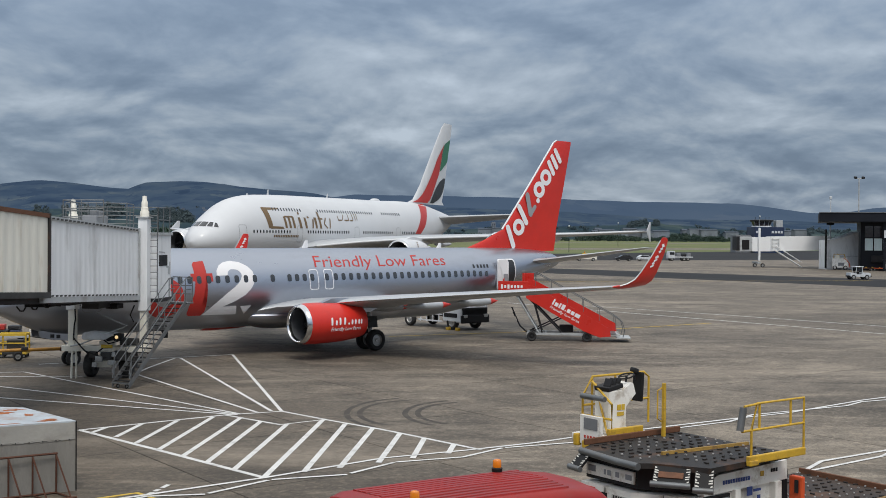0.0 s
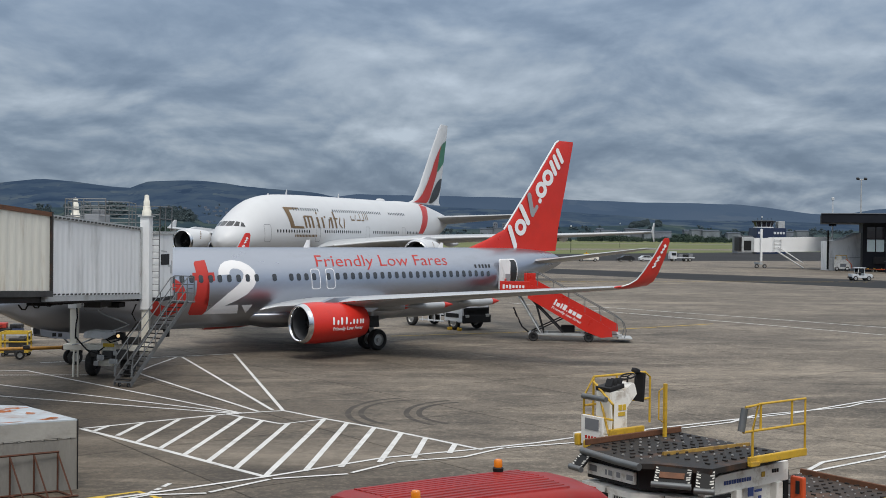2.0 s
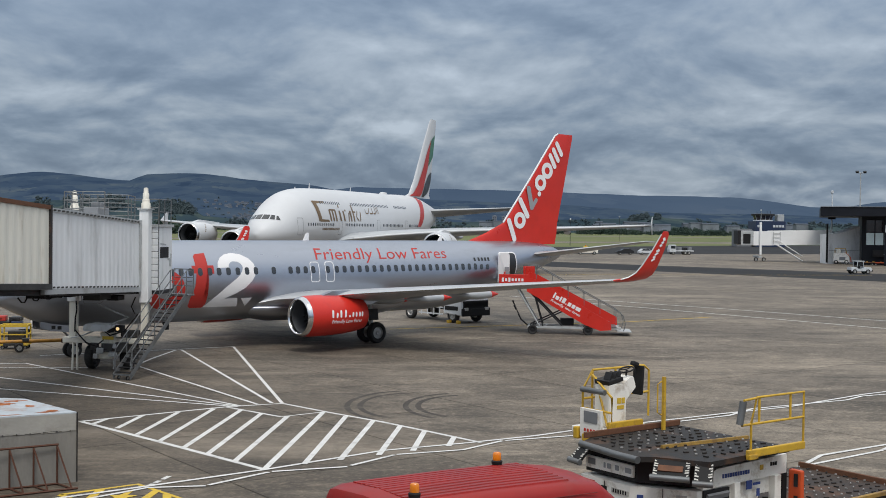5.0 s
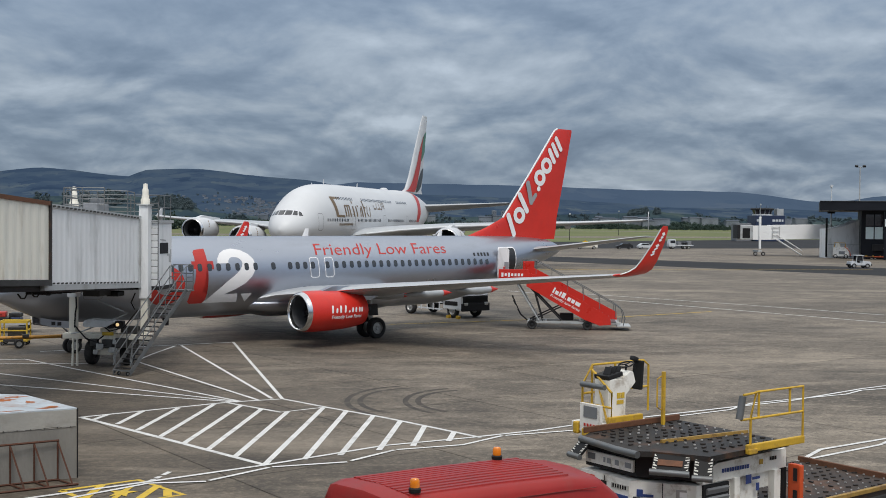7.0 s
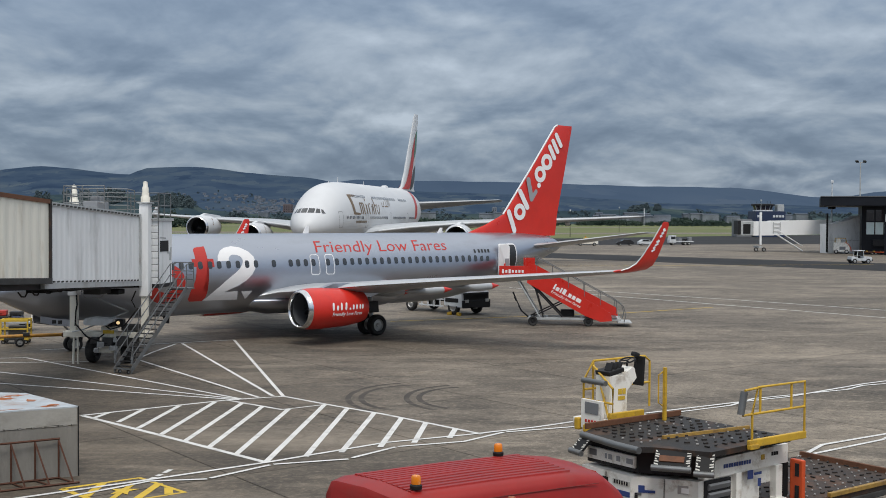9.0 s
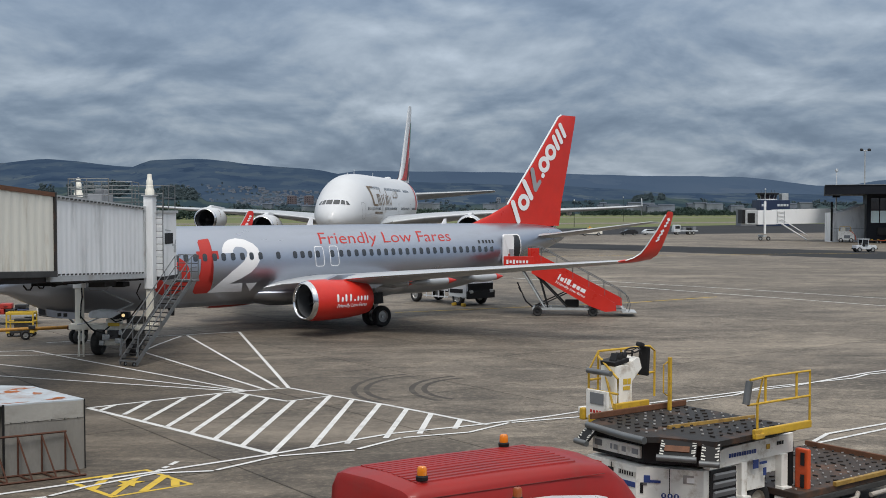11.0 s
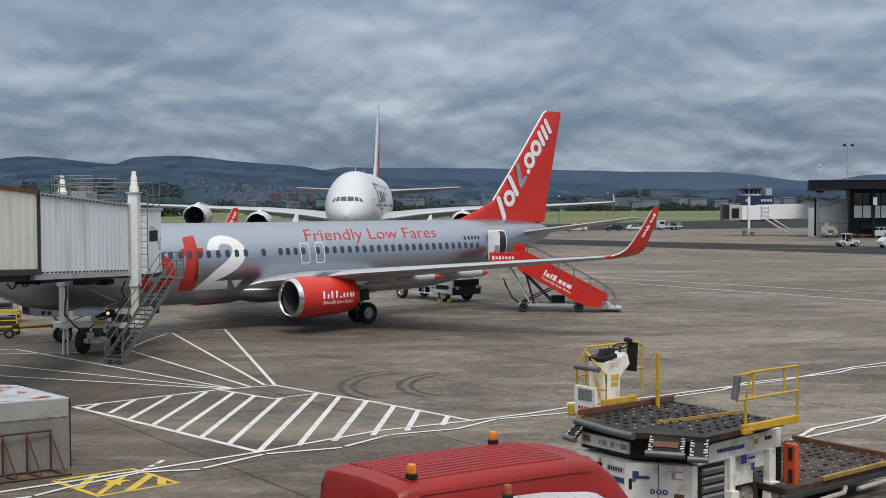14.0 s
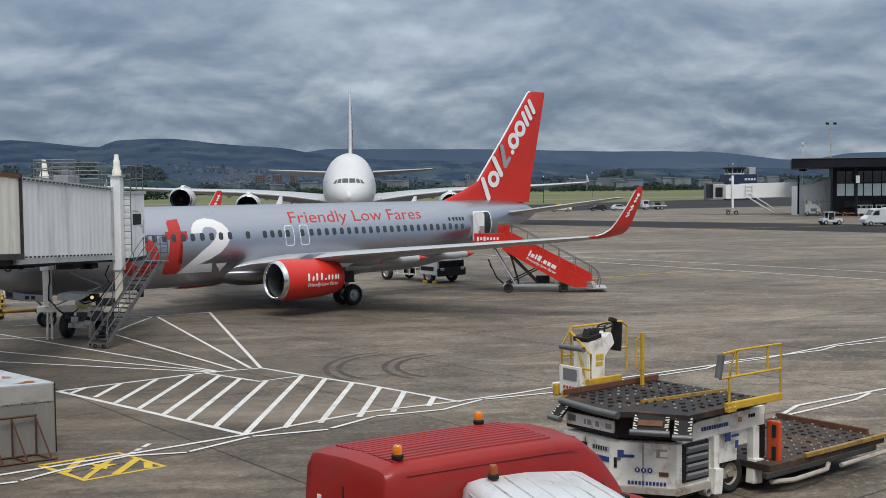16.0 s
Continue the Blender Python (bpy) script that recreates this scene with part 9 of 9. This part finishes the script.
build_pier_trailer(pose(84.6, 211.8, 0, 0, 0, -12), "van_white", "white canopied baggage trailer beside the pier")
build_pier_trailer(pose(88.0, 210.6, 0, 0, 0, -20), "van_white", "white canopied baggage trailer beside the pier")

def build_power_unit():
    """A wheeled ground unit: cream body, bonnet, hose reel and rails on top."""
    top = thing("ground_power_unit", pose(76.9, 217.5, 0, 0, 0, -22), "cream ground power unit with yellow hoses beside the pier", "power unit")
    bm = bmesh.new()
    prism(bm, [(-1.45, 0.4), (1.5, 0.4), (1.5, 1.5), (1.3, 2.2), (-1.45, 2.2)], "y", -0.85, 0.85)
    bmesh.ops.bevel(bm, geom=bm.edges[:], offset=0.06, segments=2, affect="EDGES")
    body = part("body", bm, M["ld_white"], top)
    bm = bmesh.new()
    box(bm, (0.2, -0.86, 1.1), (1.1, 0.03, 0.6), None, 0.01)
    part("grille", bm, M["mid_grey"], body)
    bm = bmesh.new()
    rod(bm, (-0.5, -0.7, 2.5), (-0.5, 0.7, 2.5), 0.42, None, 16)
    part("hose_reel", bm, M["bridge_c"], top)
    bm = bmesh.new()
    tube(bm, [(-1.2, -0.7, 2.2), (-1.2, -0.7, 3.0), (0.7, -0.7, 3.0), (0.9, -0.7, 2.2)], 0.06, 6)
    tube(bm, [(-1.2, 0.7, 2.2), (-1.2, 0.7, 3.0), (0.7, 0.7, 3.0), (0.9, 0.7, 2.2)], 0.06, 6)
    part("rail", bm, M["ld_yellow"], top)
    bm = bmesh.new()
    tube(bm, [(0.6, -0.8, 2.3), (1.2, -0.9, 1.9), (1.65, -0.95, 1.3), (1.8, -0.9, 0.5)], 0.07, 6)
    part("hose", bm, M["orange"], top)
    for x in (-0.95, 0.95):
        for y in (-0.75, 0.75):
            wheel(top, (x, y, 0.42), 0.42, 0.26, M["tyre"], M["hub"])


def build_dolly(m, paint, label):
    """A low flat cargo dolly."""
    top = thing("cargo_dolly", m, label, "dolly", group="low dollies by the pier")
    bm = bmesh.new()
    box(bm, (0, 0, 0.5), (2.6, 1.5, 0.12), None, 0.02)
    part("bed", bm, M[paint], top)
    for x in (-1.2, 0.0, 1.2):
        bm = bmesh.new()
        box(bm, (x, 0, 0.64), (0.1, 1.5, 0.16), None, 0.02)
        part("cross_bar", bm, M["ld_yellow"], top)
    bm = bmesh.new()
    rod(bm, (1.3, 0, 0.45), (2.4, 0, 0.25), 0.05)
    part("towbar", bm, M[paint], top)
    for x in (-0.9, 0.9):
        for y in (-0.6, 0.6):
            wheel(top, (x, y, 0.2), 0.2, 0.12, M["tyre"], M["hub"])


build_power_unit()
build_dolly(pose(80.1, 213.0, 0, 0, 0, -10), "rust", "low rust-brown cargo dolly with yellow bars")
build_dolly(pose(82.6, 212.6, 0, 0, 0, -20), "orange", "low orange cargo dolly with yellow bars")


def build_mast(x, y, h, label, lamps=True, r=0.22, m="bridge_grey"):
    top = thing("light_mast" if lamps else "camera_pole", pose(x, y, 0), label, "mast")
    bm = bmesh.new()
    rod(bm, (0, 0, 0), (0, 0, h), r, r * 0.55, 10)
    part("pole", bm, M[m], top)
    if lamps:
        bm = bmesh.new()
        rod(bm, (-0.85, 0, h - 0.1), (0.85, 0, h - 0.1), 0.08)
        part("crossbar", bm, M[m], top)
        for x2 in (-0.85, 0.85):
            bm = bmesh.new()
            box(bm, (x2, -0.2, h + 0.1), (0.6, 0.6, 0.4), (25, 0, 0), 0.05)
            part("floodlight", bm, M["dark_metal"], top)
    else:
        bm = bmesh.new()
        box(bm, (0, 0, h + 0.3), (0.5, 0.5, 0.6), None, 0.1)
        part("camera_head", bm, M["van_white"], top)
        bm = bmesh.new()
        box(bm, (0, 0, h * 0.64), (1.5, 0.3, 0.4), None, 0.05)
        part("bracket", bm, M["dark_metal"], top)


build_mast(92.3, 250, 19.4, "tall grey floodlight mast behind the pier")
build_mast(79.2, 230, 14.0, "white camera pole behind the pier", False, 0.2, "van_white")
build_mast(124, 440, 14, "thin grey pole near the tower", False, 0.12)
for x, y, h in ((47.5, 420, 9.5), (97, 620, 13), (141, 520, 8)):
    build_mast(x, y, h, "thin dark pole standing on the airfield grass", False, 0.12, "dark_metal")


def build_flat_blocks():
    """Blocks of flats far off on the slope."""
    rnd = random.Random(8)
    for k, y, w, h, mk, lift in ((-0.1365, 2500, 20, 18, "brick_far", 20), (-0.1215, 2500, 20, 18, "brick_far", 20), (-0.1075, 2500, 14, 18, "brick_far", 20), (0.046, 2700, 11, 14, "house", 22), (0.054, 2720, 9, 13, "house", 22), (0.068, 2700, 13, 16, "brick_far", 24), (0.155, 2300, 60, 7, "house", 12), (-0.3, 1500, 40, 6, "house", 6)):
        t = thing("apartment_block", pose(k * y, y, 0), "distant block of flats on the hillside" if h > 12 else "distant long low pale building", "apartment building")
        bm = bmesh.new()
        box(bm, (0, 0, (h + lift) / 2 - 5), (w, 14, h + lift + 10), None, 0.3)
        wl = part("wall", bm, M[mk], t)
        bm = bmesh.new()
        box(bm, (0, 0, h + lift + 0.4), (w * 0.5, 8, 1.6))
        part("roof", bm, M["mid_grey"], t)
        if h > 12:
            bm = bmesh.new()
            box(bm, (0, 0, 0), (2.0, 0.3, 1.4))
            p0 = part("window", bm, M["pier_glass_d"], wl)
            first = True
            for r in range(int(h / 4)):
                for c in range(int(w / 5)):
                    mm = Matrix.Translation((-w / 2 + 3 + 5 * c, -7.1, lift + 2 + 4 * r))
                    if first:
                        p0.matrix_basis = mm
                        first = False
                    else:
                        again(p0, mm, wl)


build_flat_blocks()


# ---- the terminal round the camera ----
def build_terminal():
    M["plaster"] = mat("interior_wall_paint", (0.55, 0.55, 0.54), 0.8, 0, 0.05, 0.6, 8)
    M["clad"] = mat("terminal_cladding", (0.35, 0.36, 0.37), 0.6, 0.1, 0.08, 0.5, 6)
    M["carpet"] = mat("dark_carpet", (0.06, 0.06, 0.07), 0.95, 0, 0.2, 2, 60)
    def b(name, c, s, mt, label, cat):
        bm = bmesh.new()
        box(bm, c, s)
        tagged(part(name, bm, mt), label, cat, kind="structure")
    b("floor", (0, -5.2, 4.3), (24, 12, 0.3), M["carpet"], "dark carpeted terminal floor", "floor")
    b("ceiling", (0, -5.2, 8.4), (24, 12, 0.3), M["plaster"], "plain terminal ceiling", "ceiling")
    b("wall_south", (0, -11.4, 4.1), (24.6, 0.3, 9.0), M["plaster"], "plain back wall of the terminal", "wall")
    b("wall_east", (12.15, -5.1, 4.1), (0.3, 12.6, 9.0), M["plaster"], "plain side wall of the terminal", "wall")
    b("wall_west", (-12.15, -5.1, 4.1), (0.3, 12.6, 9.0), M["plaster"], "plain side wall of the terminal", "wall")
    b("wall_north_lower", (0, 1.05, 2.45), (24.6, 0.3, 4.7), M["clad"], "clad facade below the window", "wall")
    b("wall_north_upper", (0, 1.05, 8.3), (24.6, 0.3, 1.0), M["clad"], "clad facade above the window", "wall")
    b("wall_north_left", (-7.9, 1.05, 6.3), (8.6, 0.3, 3.0), M["clad"], "clad facade beside the window", "wall")
    b("wall_north_right", (7.9, 1.05, 6.3), (8.6, 0.3, 3.0), M["clad"], "clad facade beside the window", "wall")
    # wings added out of view; they also darken the near apron and low reflections
    b("wall_west_wing", (-41.3, -4.5, 5.0), (58.0, 14.4, 10.1), M["clad"], "clad terminal wing that the jet bridge leaves from", "wall")
    b("wall_east_wing", (41.3, -5.1, 5.0), (58.0, 12.6, 10.1), M["clad"], "added clad terminal wing, out of view", "wall")


build_terminal()


# ---- movement ----
A380_ROWS = [  # seconds, nose x, y, heading of the tail
    (0, -27.701, 126.914, 65.795),
    (1, -26.342, 127.140, 67.438),
    (2, -24.995, 127.478, 69.080),
    (3, -23.663, 127.919, 70.722),
    (4, -22.346, 128.454, 72.367),
    (5, -21.045, 129.076, 74.016),
    (6, -19.763, 129.775, 75.671),
    (7, -18.501, 130.545, 77.335),
    (8, -17.259, 131.375, 79.010),
    (9, -16.039, 132.258, 80.696),
    (10, -14.843, 133.185, 82.397),
    (11, -13.671, 134.149, 84.114),
    (12, -12.526, 135.140, 85.850),
    (13, -11.408, 136.150, 87.606),
    (14, -10.319, 137.171, 89.383),
    (15, -9.260, 138.195, 91.185),
    (16, -8.233, 139.212, 93.014),]


def motions():
    walk(airliner_big, [(t, pose(x, y, 0.33, 0, 0, h)) for t, x, y, h in A380_ROWS])


motions()
